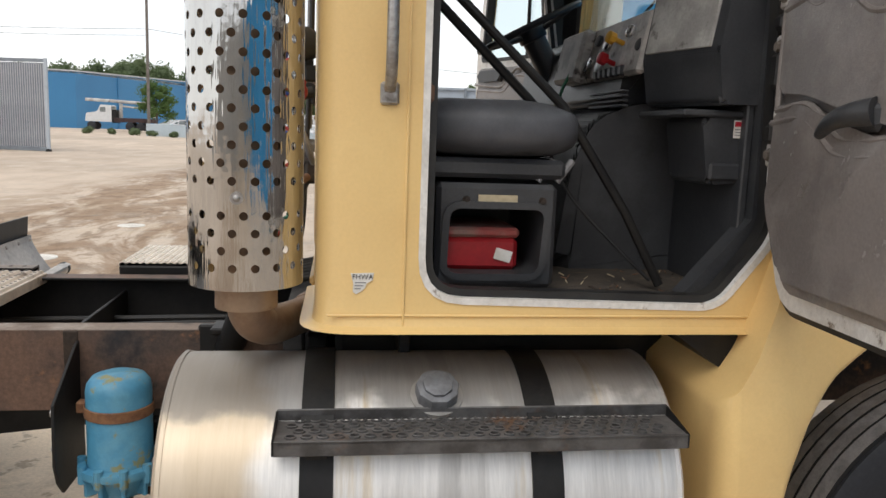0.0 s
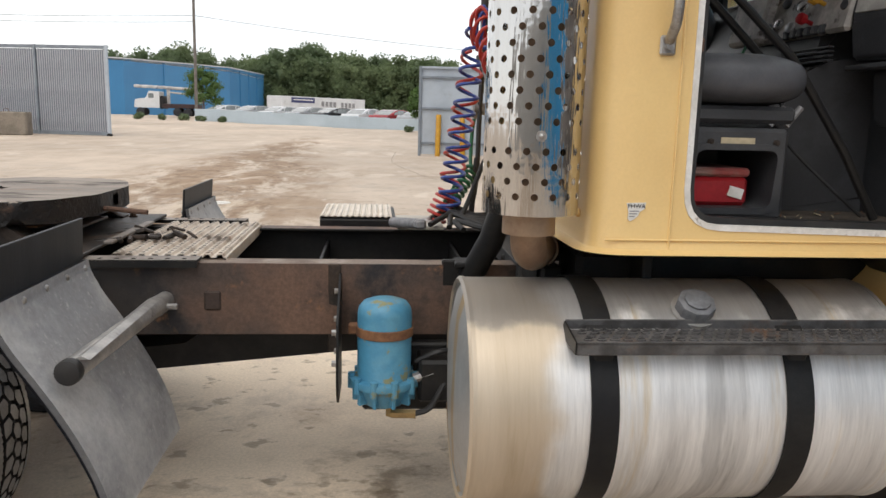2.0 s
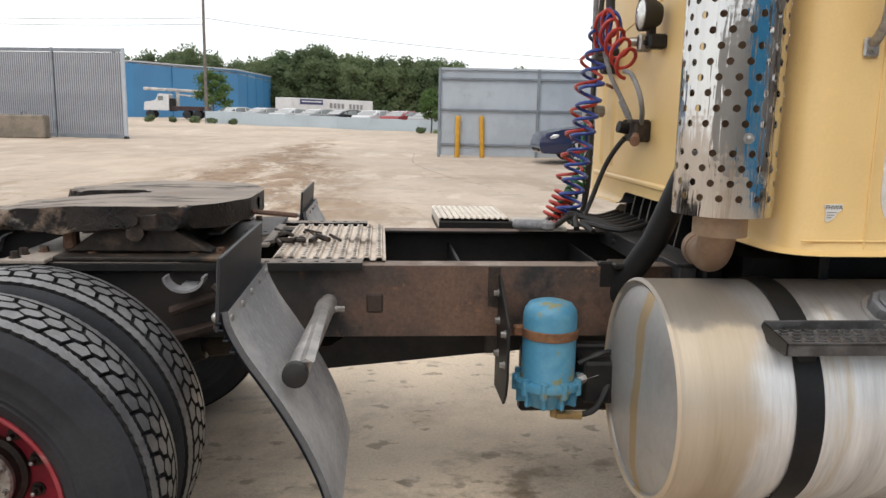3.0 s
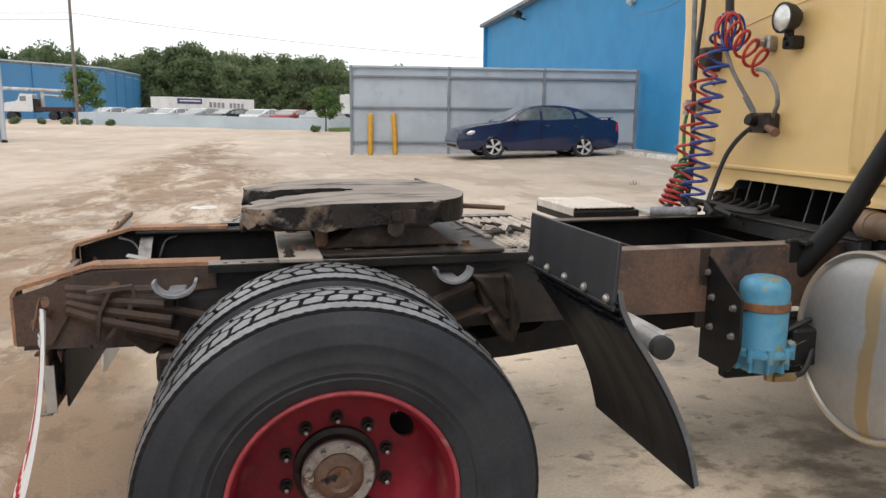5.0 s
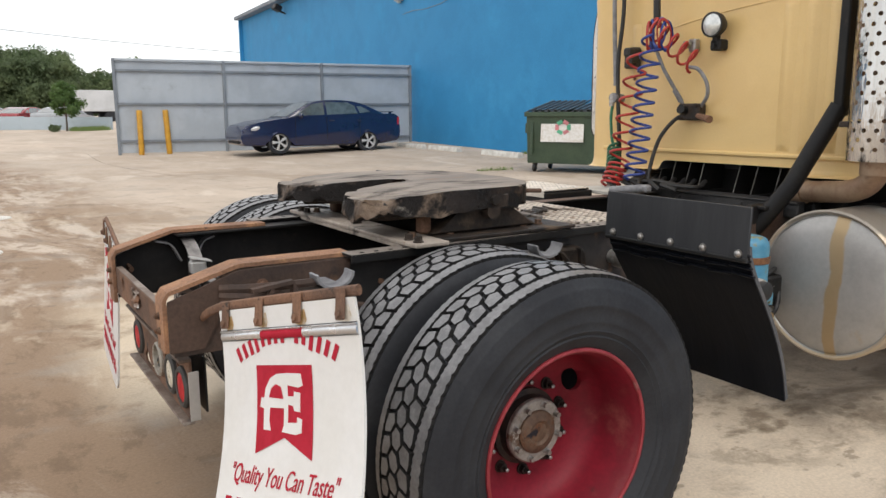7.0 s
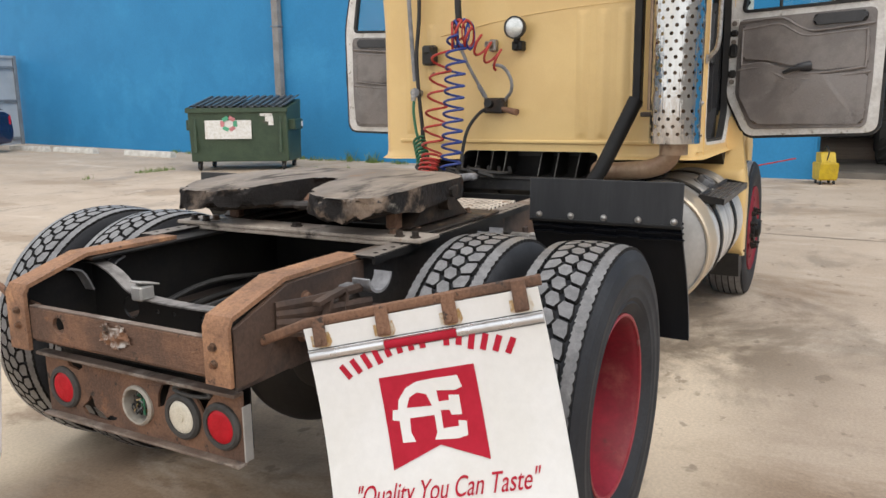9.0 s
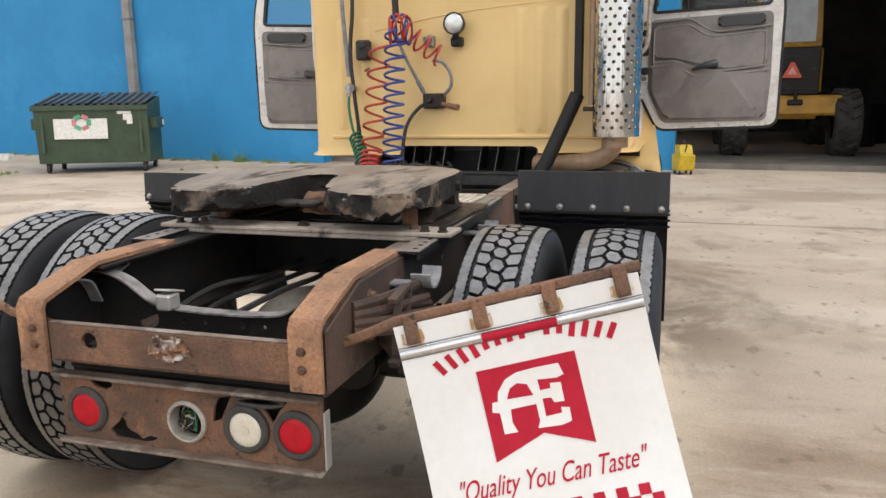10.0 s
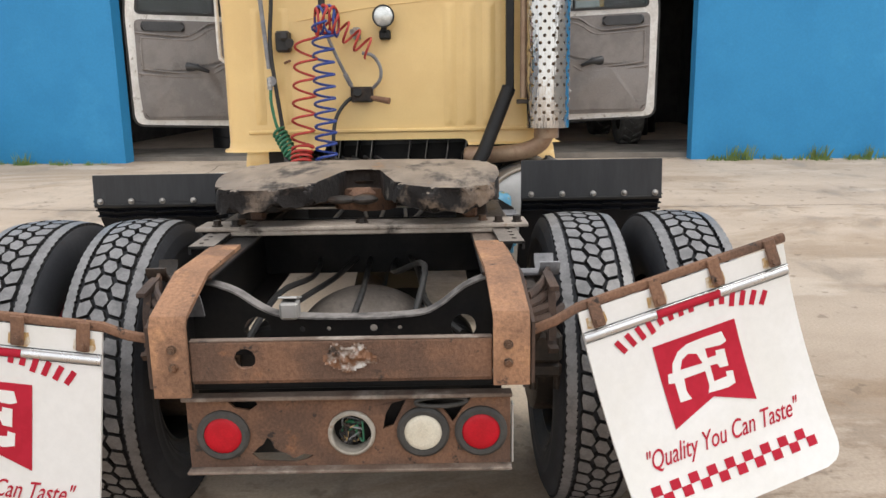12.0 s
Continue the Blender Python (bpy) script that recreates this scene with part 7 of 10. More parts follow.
        outline = [(3.045, 0.47), (3.09, 0.40), (3.205, 0.385)] + arch + [(4.72, 0.55), (4.82, 1.05), (4.4, 1.30), (3.6, 1.36), (3.32, 1.40), (3.22, 1.33), (3.17, 1.16), (3.125, 1.05), (3.085, 0.985), (3.045, 0.945)]
        prism(bm, outline[::-1], 0.46, XZ @ at(0, 0, 0.62 if s < 0 else -1.08))
        back = [e for e in bm.edges if all(abs(abs(v.co.y) - 1.08) < 1e-4 and v.co.x < 3.05 for v in e.verts)]
        bmesh.ops.bevel(bm, geom=back, offset=0.07, segments=7, profile=0.5, affect='EDGES')
        big = [e for e in bm.edges if min(v.co.x for v in e.verts) > 3.2 and abs(abs(e.verts[0].co.y) - 1.08) < 1e-4 and abs(abs(e.verts[1].co.y) - 1.08) < 1e-4]
        bmesh.ops.bevel(bm, geom=big, offset=0.02, segments=3, profile=0.5, affect='EDGES')
        bmesh.ops.triangulate(bm, faces=[f for f in bm.faces if len(f.verts) > 4])
        for axis, stops in (((1, 0, 0), (3.12, 3.2, 3.28, 3.36, 3.5, 3.8, 4.2)), ((0, 0, 1), (0.6, 0.8, 0.92, 1.02, 1.12))):
            for q in stops:
                bmesh.ops.bisect_plane(bm, geom=bm.verts[:] + bm.edges[:] + bm.faces[:], plane_co=Vector(axis) * q, plane_no=Vector(axis))
        for v in bm.verts:
            k = min(1.0, max(0.0, (abs(v.co.y) - 0.70) / 0.30))
            flare = 0.07 * min(1.0, max(0.0, (3.36 - v.co.x) / 0.16)) * min(1.0, max(0.0, (1.28 - v.co.z) / 0.42))
            v.co.y += s * k * (flare - 0.075 * max(0.0, v.co.x - 3.4))
        part("fender", bm, CAB, cab, "yellow front fender with a round wheel arch", sharp=50)
        bm = B()
        prism(bm, [(3.05, 0.415), (3.20, 0.395), (3.235, 0.29), (3.18, 0.235), (3.10, 0.255)], 0.44, XZ @ at(0, 0, 0.69 if s < 0 else -1.13))
        part("fender_skirt", bm, HOSEBLACK, cab, "black rubber fender skirt")
        bm = B()
        nut(bm, (3.12, s * 1.149, 0.43), (0, s, 0), 0.008, 0.005)
        part("bolt", bm, RUST, cab)


build_cab()


def build_door(s):
    """A door swung wide: local x runs from hinge to latch, local y is through the door, z up. s: -1 for the near side."""
    ang = 83 if s < 0 else 75.5
    m = at(3.215, -0.98 if s < 0 else 1.03, 0) @ pose(0, 0, 0, 0, 0, 180 + (ang if s < 0 else -ang))
    inn = -1 if s < 0 else 1        # sign of local y that faces the cab's inside
    M = m @ XZ                       # outline (x, z), depth along local -y

    def slab(outline, y_in, thick, bevel=0.0):
        bm = B()
        y = inn * y_in
        lo, hi = (y, y + inn * thick) if inn > 0 else (y + inn * thick, y)
        prism(bm, outline, hi - lo, M @ at(0, 0, -hi), bevel)
        return bm

    outer = rounded([(0.0, 1.43), (0.13, 1.175), (0.89, 1.205), (0.895, 2.0), (0.80, 2.50), (0.12, 2.50), (0.0, 2.0)], [0.05, 0.06, 0.07, 0.1, 0.08, 0.08, 0.05])
    window = rounded([(0.075, 1.955), (0.825, 1.975), (0.76, 2.43), (0.16, 2.43)], 0.04)
    bm = cut(slab(outer, -0.028, 0.028), slab(window, -0.1, 0.3))
    door = part("door", bm, CAB, truck, "yellow cab door swung out wide")
    bm = cut(slab(inset(outer, 0.004), 0.0005, 0.032, 0.004), slab(window, -0.1, 0.3))
    part("inner_frame", bm, WHITE_TRIM, door, "white painted inner door frame")
    bm = B()
    ring(bm, inset(outer, -0.013), inset(outer, 0.005), 0.03, M @ at(0, 0, -0.018 if inn > 0 else -0.012))
    part("edge_seal", bm, HOSEBLACK, door, "black rubber seal round the door edge")
    bm = slab(window, 0.0, 0.005)
    g = part("window_pane", bm, GLASS, door, "clear door glass")
    g.visible_shadow = False
    bm = B()
    ring(bm, inset(window, -0.006), inset(window, 0.014), 0.05, M @ at(0, 0, -0.035 if inn > 0 else -0.012))
    part("window_seal", bm, HOSEBLACK, door)
    bm = B()
    cx = 0.30
    cyl(bm, m @ Vector((cx, inn * 0.012, 1.96)), m @ Vector((cx, inn * 0.012, 2.44)), 0.010, 8)
    part("window_post", bm, HOSEBLACK, door)
    # vinyl door card with sewn panels
    card = rounded([(0.060, 1.44), (0.165, 1.222), (0.825, 1.240), (0.84, 1.50), (0.835, 1.935), (0.060, 1.91)], 0.04)
    c = part("door_card", slab(card, 0.033, 0.012, 0.004), DOORGREY, door, "creased brown-grey vinyl door card")
    low = rounded([(0.09, 1.44), (0.185, 1.255), (0.812, 1.262), (0.815, 1.57), (0.56, 1.555), (0.36, 1.60), (0.22, 1.635), (0.09, 1.64)], 0.03)
    bm = slab(low, 0.045, 0.024, 0.011)
    bmesh.ops.triangulate(bm, faces=[f for f in bm.faces if len(f.verts) > 4])
    bmesh.ops.subdivide_edges(bm, edges=[e for e in bm.edges if e.calc_length() > 0.06], cuts=3)
    nrm = (m.to_3x3() @ Vector((0, inn, 0))).normalized()
    for v in bm.verts:
        v.co += nrm * (0.014 * noise.noise(v.co * 7) + 0.006 * noise.noise(v.co * 19))
    part("card_panel", bm, DOORGREY, c, "sagging lower vinyl panel", sharp=60)
    up = rounded([(0.09, 1.665), (0.23, 1.655), (0.38, 1.62), (0.57, 1.58), (0.812, 1.60), (0.812, 1.80), (0.50, 1.80), (0.36, 1.87), (0.09, 1.88)], 0.03)
    bm = slab(up, 0.045, 0.022, 0.010)
    part("card_panel", bm, DOORGREY, c)
    bm = slab(rounded([(0.50, 1.848), (0.79, 1.855), (0.79, 1.918), (0.50, 1.912)], 0.025), 0.043, 0.03, 0.012)
    part("pull_grip", bm, INTERIOR, c, "black pull grip")
    # sewn beads: one closed round the padded panel, two open folds above and below it
    bead = [(0.095, 1.845), (0.17, 1.855), (0.29, 1.868), (0.34, 1.857), (0.40, 1.818), (0.465, 1.790), (0.586, 1.794), (0.775, 1.806), (0.795, 1.79), (0.797, 1.61), (0.78, 1.592), (0.586, 1.568), (0.40, 1.562), (0.33, 1.592), (0.235, 1.635), (0.11, 1.628), (0.095, 1.65), (0.095, 1.845)]
    above = [(0.075, 1.893), (0.28, 1.905), (0.345, 1.895), (0.42, 1.845), (0.49, 1.818), (0.60, 1.822), (0.83, 1.842)]
    below = [(0.075, 1.598), (0.22, 1.606), (0.31, 1.565), (0.39, 1.532), (0.586, 1.538), (0.83, 1.565)]
    swirl = [(0.16, 1.875), (0.21, 1.845), (0.25, 1.835), (0.30, 1.848)]
    for pts, rr in ((bead, 0.0085), (above, 0.0075), (below, 0.0085), (swirl, 0.006)):
        bm = B()
        tube(bm, smooth_path([m @ Vector((x, inn * 0.062, z)) for x, z in pts], 5), rr, 8)
        part("piping", bm, DOORGREY, c, "raised sewn fold")
    bm = B()
    tube(bm, smooth_path([m @ Vector((0.50, inn * 0.070, 1.612)), m @ Vector((0.46, inn * 0.095, 1.606)), m @ Vector((0.41, inn * 0.102, 1.592)), m @ Vector((0.355, inn * 0.092, 1.572))], 6), lambda t: 0.027 - 0.016 * t, 12)
    part("inside_handle", bm, INTERIOR, c, "black plastic door handle")
    bm = B()
    box(bm, m @ Vector((0.465, inn * 0.062, 1.604)), (0.10, 0.03, 0.055), 0.014, pose(0, 0, 0, 0, 0, 180 + (ang if s < 0 else -ang)))
    part("handle_cup", bm, INTERIOR, c)
    bm = B()
    box(bm, m @ Vector((0.893, 0, 1.62)), (0.03, 0.05, 0.13), 0.006, pose(0, 0, 0, 0, 0, 180 + (ang if s < 0 else -ang)))
    part("latch", bm, BLACK, door)
    for z in (1.525, 1.775, 1.89):
        bm = B()
        cyl(bm, m @ Vector((-0.01, 0, z - 0.05)), m @ Vector((-0.01, 0, z + 0.05)), 0.014, 10)
        box(bm, m @ Vector((0.036, inn * 0.037, z)), (0.055, 0.012, 0.055), 0.004, pose(0, 0, 0, 0, 0, 180 + (ang if s < 0 else -ang)))
        h = part("hinge", bm, WHITE_TRIM, door)
        bm = B()
        nut(bm, m @ Vector((0.034, inn * 0.044, z)), m.to_3x3() @ Vector((0, inn, 0)), 0.012, 0.008)
        part("hinge_bolt", bm, GREYPLATE, h)
    for z, hh in ((1.72, 0.085), (1.575, 0.05), (1.83, 0.04)):
        bm = B()
        box(bm, m @ Vector((0.036, inn * 0.044, z)), (0.046, 0.026, hh), 0.010, pose(0, 0, 0, 0, 0, 180 + (ang if s < 0 else -ang)))
        part("door_buffer", bm, HOSEBLACK, door, "black rubber buffer")
    # mirror outside
    bm = B()
    for z in (2.02, 2.35):
        cyl(bm, m @ Vector((0.10, -inn * 0.02, z)), m @ Vector((0.02, -inn * 0.26, z)), 0.010, 8)
    part("mirror_arm", bm, BLACK, door)
    bm = B()
    box(bm, m @ Vector((0.02, -inn * 0.28, 2.18)), (0.05, 0.18, 0.40), 0.02, pose(0, 0, 0, 0, 0, 180 + (ang if s < 0 else -ang)))
    part("mirror_head", bm, WHITE_TRIM, door, "white mirror head")


build_door(-1)
build_door(1)


# -- cab inside --
def build_interior():
    bm = B()
    box(bm, (2.70, 0, 1.140), (1.10, 1.88, 0.03), 0)
    fl = part("cab_floor", bm, FLOORMAT, truck, "dirty littered cab floor")
    rnd = random.Random(5)
    for k in range(50):
        bm = B()
        p = Vector((rnd.uniform(2.6, 3.15), rnd.uniform(-0.92, -0.55), 1.158))
        d = rnd.uniform(0, 3.14)
        l = rnd.uniform(0.006, 0.022)
        tube(bm, [p, p + Vector((l * math.cos(d), l * math.sin(d), rnd.uniform(0, 0.008)))], rnd.uniform(0.001, 0.0022), 5)
        part("litter", bm, (YELLOWED, RUST, GREASE)[k % 3], fl)
    # lining
    bm = B()
    box(bm, (3.225, 0, 1.56), (0.02, 1.86, 0.86), 0)
    part("firewall", bm, INTERIOR, truck)
    bm = B()
    box(bm, (2.155, 0, 1.80), (0.02, 1.88, 1.30), 0)
    part("back_lining", bm, INTERIOR, truck)
    bm = B()
    box(bm, (2.70, 0, 2.525), (1.1, 1.9, 0.02), 0)
    part("headliner", bm, DASHGREY, truck)
    # near-side front corner trim
    bm = B()
    prism(bm, [(3.02, 1.165), (3.19, 1.36), (3.185, 1.95), (3.215, 1.95), (3.215, 1.165)], 0.06, XZ @ at(0, 0, 0.86))
    part("kick_panel", bm, INTERIOR, truck)
    bm = B()
    box(bm, (3.178, 0, 1.41), (0.02, 1.78, 0.52), 0.004)
    part("lower_firewall", bm, INTERIOR, truck)
    # engine cover
    bm = B()
    prism(bm, rounded([(2.80, 1.155), (3.22, 1.155), (3.22, 1.66), (3.02, 1.655), (2.90, 1.60), (2.84, 1.45)], 0.05), 0.66, XZ @ at(0, 0, -0.16), 0.05)
    part("engine_cover", bm, mat("engine_cover_grey", (0.055, 0.057, 0.062), (0.036, 0.037, 0.041), 5, rough=0.55, bump=0.15, bscale=90), truck, "scuffed dark engine cover")
    # passenger dash block with a map pocket below
    bm = B()
    prism(bm, rounded([(3.0, 1.775), (3.02, 1.645), (3.215, 1.645), (3.215, 2.0), (3.10, 2.03), (3.03, 1.96)], 0.012), 0.30, XZ @ at(0, 0, 0.60), 0.012)
    for v in bm.verts:
        v.co.x += (0.25 if v.co.x < 3.15 else 0.0) * max(0.0, -0.60 - v.co.y)
    db = part("dash_block", bm, INTERIOR, truck, "large black dash block, worn grey on top")
    bm = B()
    prism(bm, [(3.032, 1.955), (3.006, 1.785), (2.996, 1.787), (3.022, 1.957)], 0.255, XZ @ at(0, 0, 0.612), 0.002)
    for v in bm.verts:
        v.co.x += 0.25 * max(0.0, -0.60 - v.co.y)
    part("dash_face", bm, DASHGREY, db, "scuffed dusty grey dash face")
    bm = B()
    box(bm, (3.11, -0.72, 1.622), (0.20, 0.30, 0.018), 0.005)
    part("dash_shelf", bm, INTERIOR, db)
    bm = B()
    prism(bm, rounded([(3.065, 1.612), (3.20, 1.612), (3.20, 1.45), (3.09, 1.44)], 0.02), 0.22, XZ @ at(0, 0, 0.64), 0.01)
    part("map_pocket", bm, INTERIOR, db)
    bm = B()
    box(bm, (3.14, -0.865, 1.475), (0.10, 0.014, 0.045), 0.006)
    part("pocket_flap", bm, INTERIOR, db)
    bm = B()
    box(bm, (3.165, -0.8625, 1.585), (0.030, 0.003, 0.045), 0)
    lb = part("warning_label", bm, PAPER, db, "white label with a red heading")
    bm = B()
    box(bm, (3.165, -0.8645, 1.598), (0.027, 0.001, 0.012), 0)
    part("label_head", bm, PRINTRED, lb)
    for k in range(3):
        bm = B()
        box(bm, (3.165, -0.8645, 1.584 - 0.007 * k), (0.024, 0.001, 0.0025), 0)
        part("print_line", bm, HOSEGREY, lb)
    # main dash with the angled switch panel
    bm = B()
    prism(bm, rounded([(3.0, 1.66), (3.215, 1.66), (3.215, 1.95), (3.10, 1.95), (3.03, 1.88)], 0.02), 1.34, XZ @ at(0, 0, -0.92), 0.015)
    dash = part("dashboard", bm, INTERIOR, truck, "black dashboard with a pale switch panel")
    tilt = pose(0, 0, 0, 0, 12, 0)      # leans away at the top
    bm = B()
    box(bm, (3.020, -0.25, 1.828), (0.03, 0.68, 0.185), 0.01, tilt)
    panel = part("switch_panel", bm, mat("panel_grey", (0.46, 0.435, 0.41), (0.30, 0.285, 0.27), 12, rough=0.5, stain=((0.07, 0.06, 0.055), 14, 0.56, 0.66)), dash, "dusty grey switch panel")
    bm = B()
    box(bm, (2.99, 0.02, 1.83), (0.05, 0.26, 0.18), 0.012, tilt)
    part("gauge_hood", bm, MATS["panel_grey"], panel, "pale grey gauge hood")
    n = Vector((-0.93, -0.2, 0.30)).normalized()
    for y, z, mm, r, lab in ((-0.45, 1.835, YELLOW, 0.019, "yellow parking brake knob"), (-0.385, 1.78, REDBOX, 0.020, "red trailer air knob")):
        bm = B()
        p = Vector((2.995, y, z))
        cyl(bm, p, p + n * 0.045, 0.008, 8)
        cyl(bm, p + n * 0.035, p + n * 0.058, r, 8, bevel=0.004)
        part("knob", bm, mm, panel, lab)
    for k, (y, z) in enumerate(((-0.52, 1.86), (-0.28, 1.85), (-0.33, 1.84), (-0.19, 1.87), (-0.18, 1.80), (-0.52, 1.78), (-0.26, 1.78), (-0.47, 1.75), (-0.12, 1.79), (-0.55, 1.82))):
        bm = B()
        p = Vector((2.992 + 0.02 * (k % 2), y, z))
        cyl(bm, p, p + n * 0.012, 0.019, 18, bevel=0.003)
        part("gauge", bm, INTERIOR if k % 2 else SILVER, panel)
    for k in range(6):
        bm = B()
        box(bm, (2.990, -0.24 - 0.045 * k, 1.755), (0.02, 0.03, 0.030), 0.004)
        part("switch", bm, INTERIOR, panel)
    for k in range(4):
        bm = B()
        box(bm, (2.975, -0.40, 1.69 - 0.014 * k), (0.02, 0.30, 0.007), 0.002)
        part("vent_slat", bm, INTERIOR, panel)
    # steering wheel
    c, tl = Vector((2.93, 0.50, 2.0)), pose(0, 0, 0, 0, -28, 0)
    mw = at(*c) @ tl
    bm = B()
    lathe(bm, [(0.225 + 0.014 * math.cos(a), 0.014 * math.sin(a)) for a in [2 * math.pi * i / 10 for i in range(10)]], mw, 40, closed=True)
    sw = part("steering_wheel", bm, INTERIOR, truck, "black steering wheel")
    for k in range(2):
        bm = B()
        a = radians(25 + 180 * k)
        for d in (0, radians(130)):
            cyl(bm, mw @ Vector((0.05 * math.cos(a + d), 0.05 * math.sin(a + d), -0.03)), mw @ Vector((0.222 * math.cos(a + d), 0.222 * math.sin(a + d), 0)), 0.011, 8)
        part("spoke", bm, INTERIOR, sw)
    bm = B()
    cyl(bm, mw @ Vector((0, 0, -0.06)), mw @ Vector((0, 0, 0.0)), 0.06, 20, bevel=0.01)
    part("horn_pad", bm, INTERIOR, sw)
    bm = B()
    cyl(bm, mw @ Vector((0, 0, -0.05)), mw @ Vector((0.02, 0, -0.45)), 0.05, 16)
    part("steering_column", bm, INTERIOR, sw)
    # seats
    def cushion(x0, x1, y0, y1, z0, z1):
        bm = B()
        bmesh.ops.create_uvsphere(bm, u_segments=40, v_segments=20, radius=1.0)
        for v in bm.verts:
            q = [math.copysign(abs(w) ** e, w) for w, e in zip(v.co, (0.62, 0.55, 0.74))]
            crease = 0.004 * noise.noise(v.co * 3)
            v.co = ((x0 + x1) / 2 + q[0] * (x1 - x0) / 2, (y0 + y1) / 2 + q[1] * (y1 - y0) / 2, (z0 + z1) / 2 + q[2] * (z1 - z0) / 2 + crease)
        return bm
    seat = part("passenger_seat", cushion(2.30, 2.785, -0.87, -0.38, 1.488, 1.642), SEATGREY, truck, "grey vinyl passenger seat cushion")
    bm = B()
    box(bm, (2.55, -0.62, 1.465), (0.36, 0.40, 0.05), 0.012)
    part("seat_pan", bm, INTERIOR, seat)
    for x in (2.66, 2.71):
        bm = B()
        tube(bm, [(x, -0.80, 1.435), (x + 0.04, -0.80, 1.49)], 0.010, 8)
        part("seat_link", bm, HOSEGREY, seat)
    base = B()
    box(base, (2.550, -0.62, 1.295), (0.31, 0.44, 0.265), 0.012)
    hole = B()
    prism(hole, rounded([(2.425, 1.200), (2.660, 1.200), (2.672, 1.365), (2.43, 1.365)], 0.03), 0.40, XZ @ at(0, 0, 0.46))
    sb = part("seat_box", cut(base, hole), INTERIOR, seat, "black seat box with an oval cut-out")
    bm = B()
    box(bm, (2.550, -0.842, 1.385), (0.10, 0.003, 0.030), 0)
    part("seat_label", bm, YELLOWED, sb, "yellowed worn label")
    bm = B()
    outl = rounded([(2.425, 1.200), (2.660, 1.200), (2.672, 1.365), (2.43, 1.365)], 0.03)
    ring(bm, inset(outl, -0.018), outl, 0.012, XZ @ at(0, 0, 0.836))
    part("opening_lip", bm, INTERIOR, sb)
    for x in (2.47, 2.665):
        bm = B()
        nut(bm, (x, -0.842, 1.387), (0, -1, 0), 0.007, 0.005)
        part("bolt", bm, GREASE, sb)
    ds = part("driver_seat", cushion(2.33, 2.80, 0.30, 0.80, 1.44, 1.60), SEATGREY, truck, "grey driver seat")
    bm = B()
    box(bm, (2.56, 0.55, 1.30), (0.36, 0.4, 0.30), 0.02)
    part("seat_box", bm, INTERIOR, ds)
    # two black bars leaning across the doorway
    for line in (((3.0, -0.82, 1.17), (2.90, -0.80, 1.36), (2.72, -0.78, 1.63), (2.22, -0.74, 2.10)), ((2.70, -0.72, 1.59), (2.63, -0.72, 1.66), (2.16, -0.72, 2.10))):
        bm = B()
        tube(bm, line, 0.0125, 10)
        part("lever_bar", bm, BLACK, truck, "black bar leaning across the doorway")
    bm = B()
    tube(bm, smooth_path([(2.74, -0.62, 1.50), (2.80, -0.66, 1.38), (2.92, -0.72, 1.25), (3.0, -0.76, 1.17)], 6), 0.005, 8)
    part("cable", bm, HOSEBLACK, truck)
    bm = B()
    tube(bm, smooth_path([(2.97, -0.05, 1.80), (2.93, -0.03, 1.70), (2.95, -0.02, 1.62)], 6), 0.006, 6)
    part("cable", bm, HOSEGREEN, truck)


build_interior()
case = empty("red_case", "red plastic tool case under the passenger seat", "case", at=(2.520, -0.66, 1.200))
bm = B()
box(bm, (0, 0, 0.042), (0.20, 0.26, 0.085), 0.012)
part("case_body", bm, REDBOX, case)
bm = B()
box(bm, (0, 0, 0.098), (0.205, 0.265, 0.026), 0.008)
part("case_lid", bm, mat("case_lid_dusty", (0.30, 0.19, 0.16), (0.36, 0.08, 0.07), 8, rough=0.6), case, "dusty faded lid")
bm = B()
box(bm, (0.06, -0.134, 0.04), (0.045, 0.003, 0.03), 0, pose(0, 0, 0, 0, 15, 0))
part("case_label", bm, PAPER, case)


# -- gear on the back of the cab --
def helix(p0, p1, r, turns, r_wire, phase=0.0, squeeze=None, flat=0.8):
    """A coiled hose between two points; squeeze bends the spacing of its turns."""
    p0, p1 = Vector(p0), Vector(p1)
    d = (p1 - p0)
    a = d.normalized()
    s1 = a.cross(Vector((1, 0, 0))).normalized()
    s2 = a.cross(s1)
    pts = []
    n = int(turns * 14)
    for i in range(n + 1):
        t = i / n
        k = squeeze(t) if squeeze else t
        ang = 2 * math.pi * turns * t + phase
        pts.append(p0 + d * k + s1 * r * math.cos(ang) + s2 * r * flat * math.sin(ang))
    bm = B()
    tube(bm, pts, r_wire, 7)
    return bm


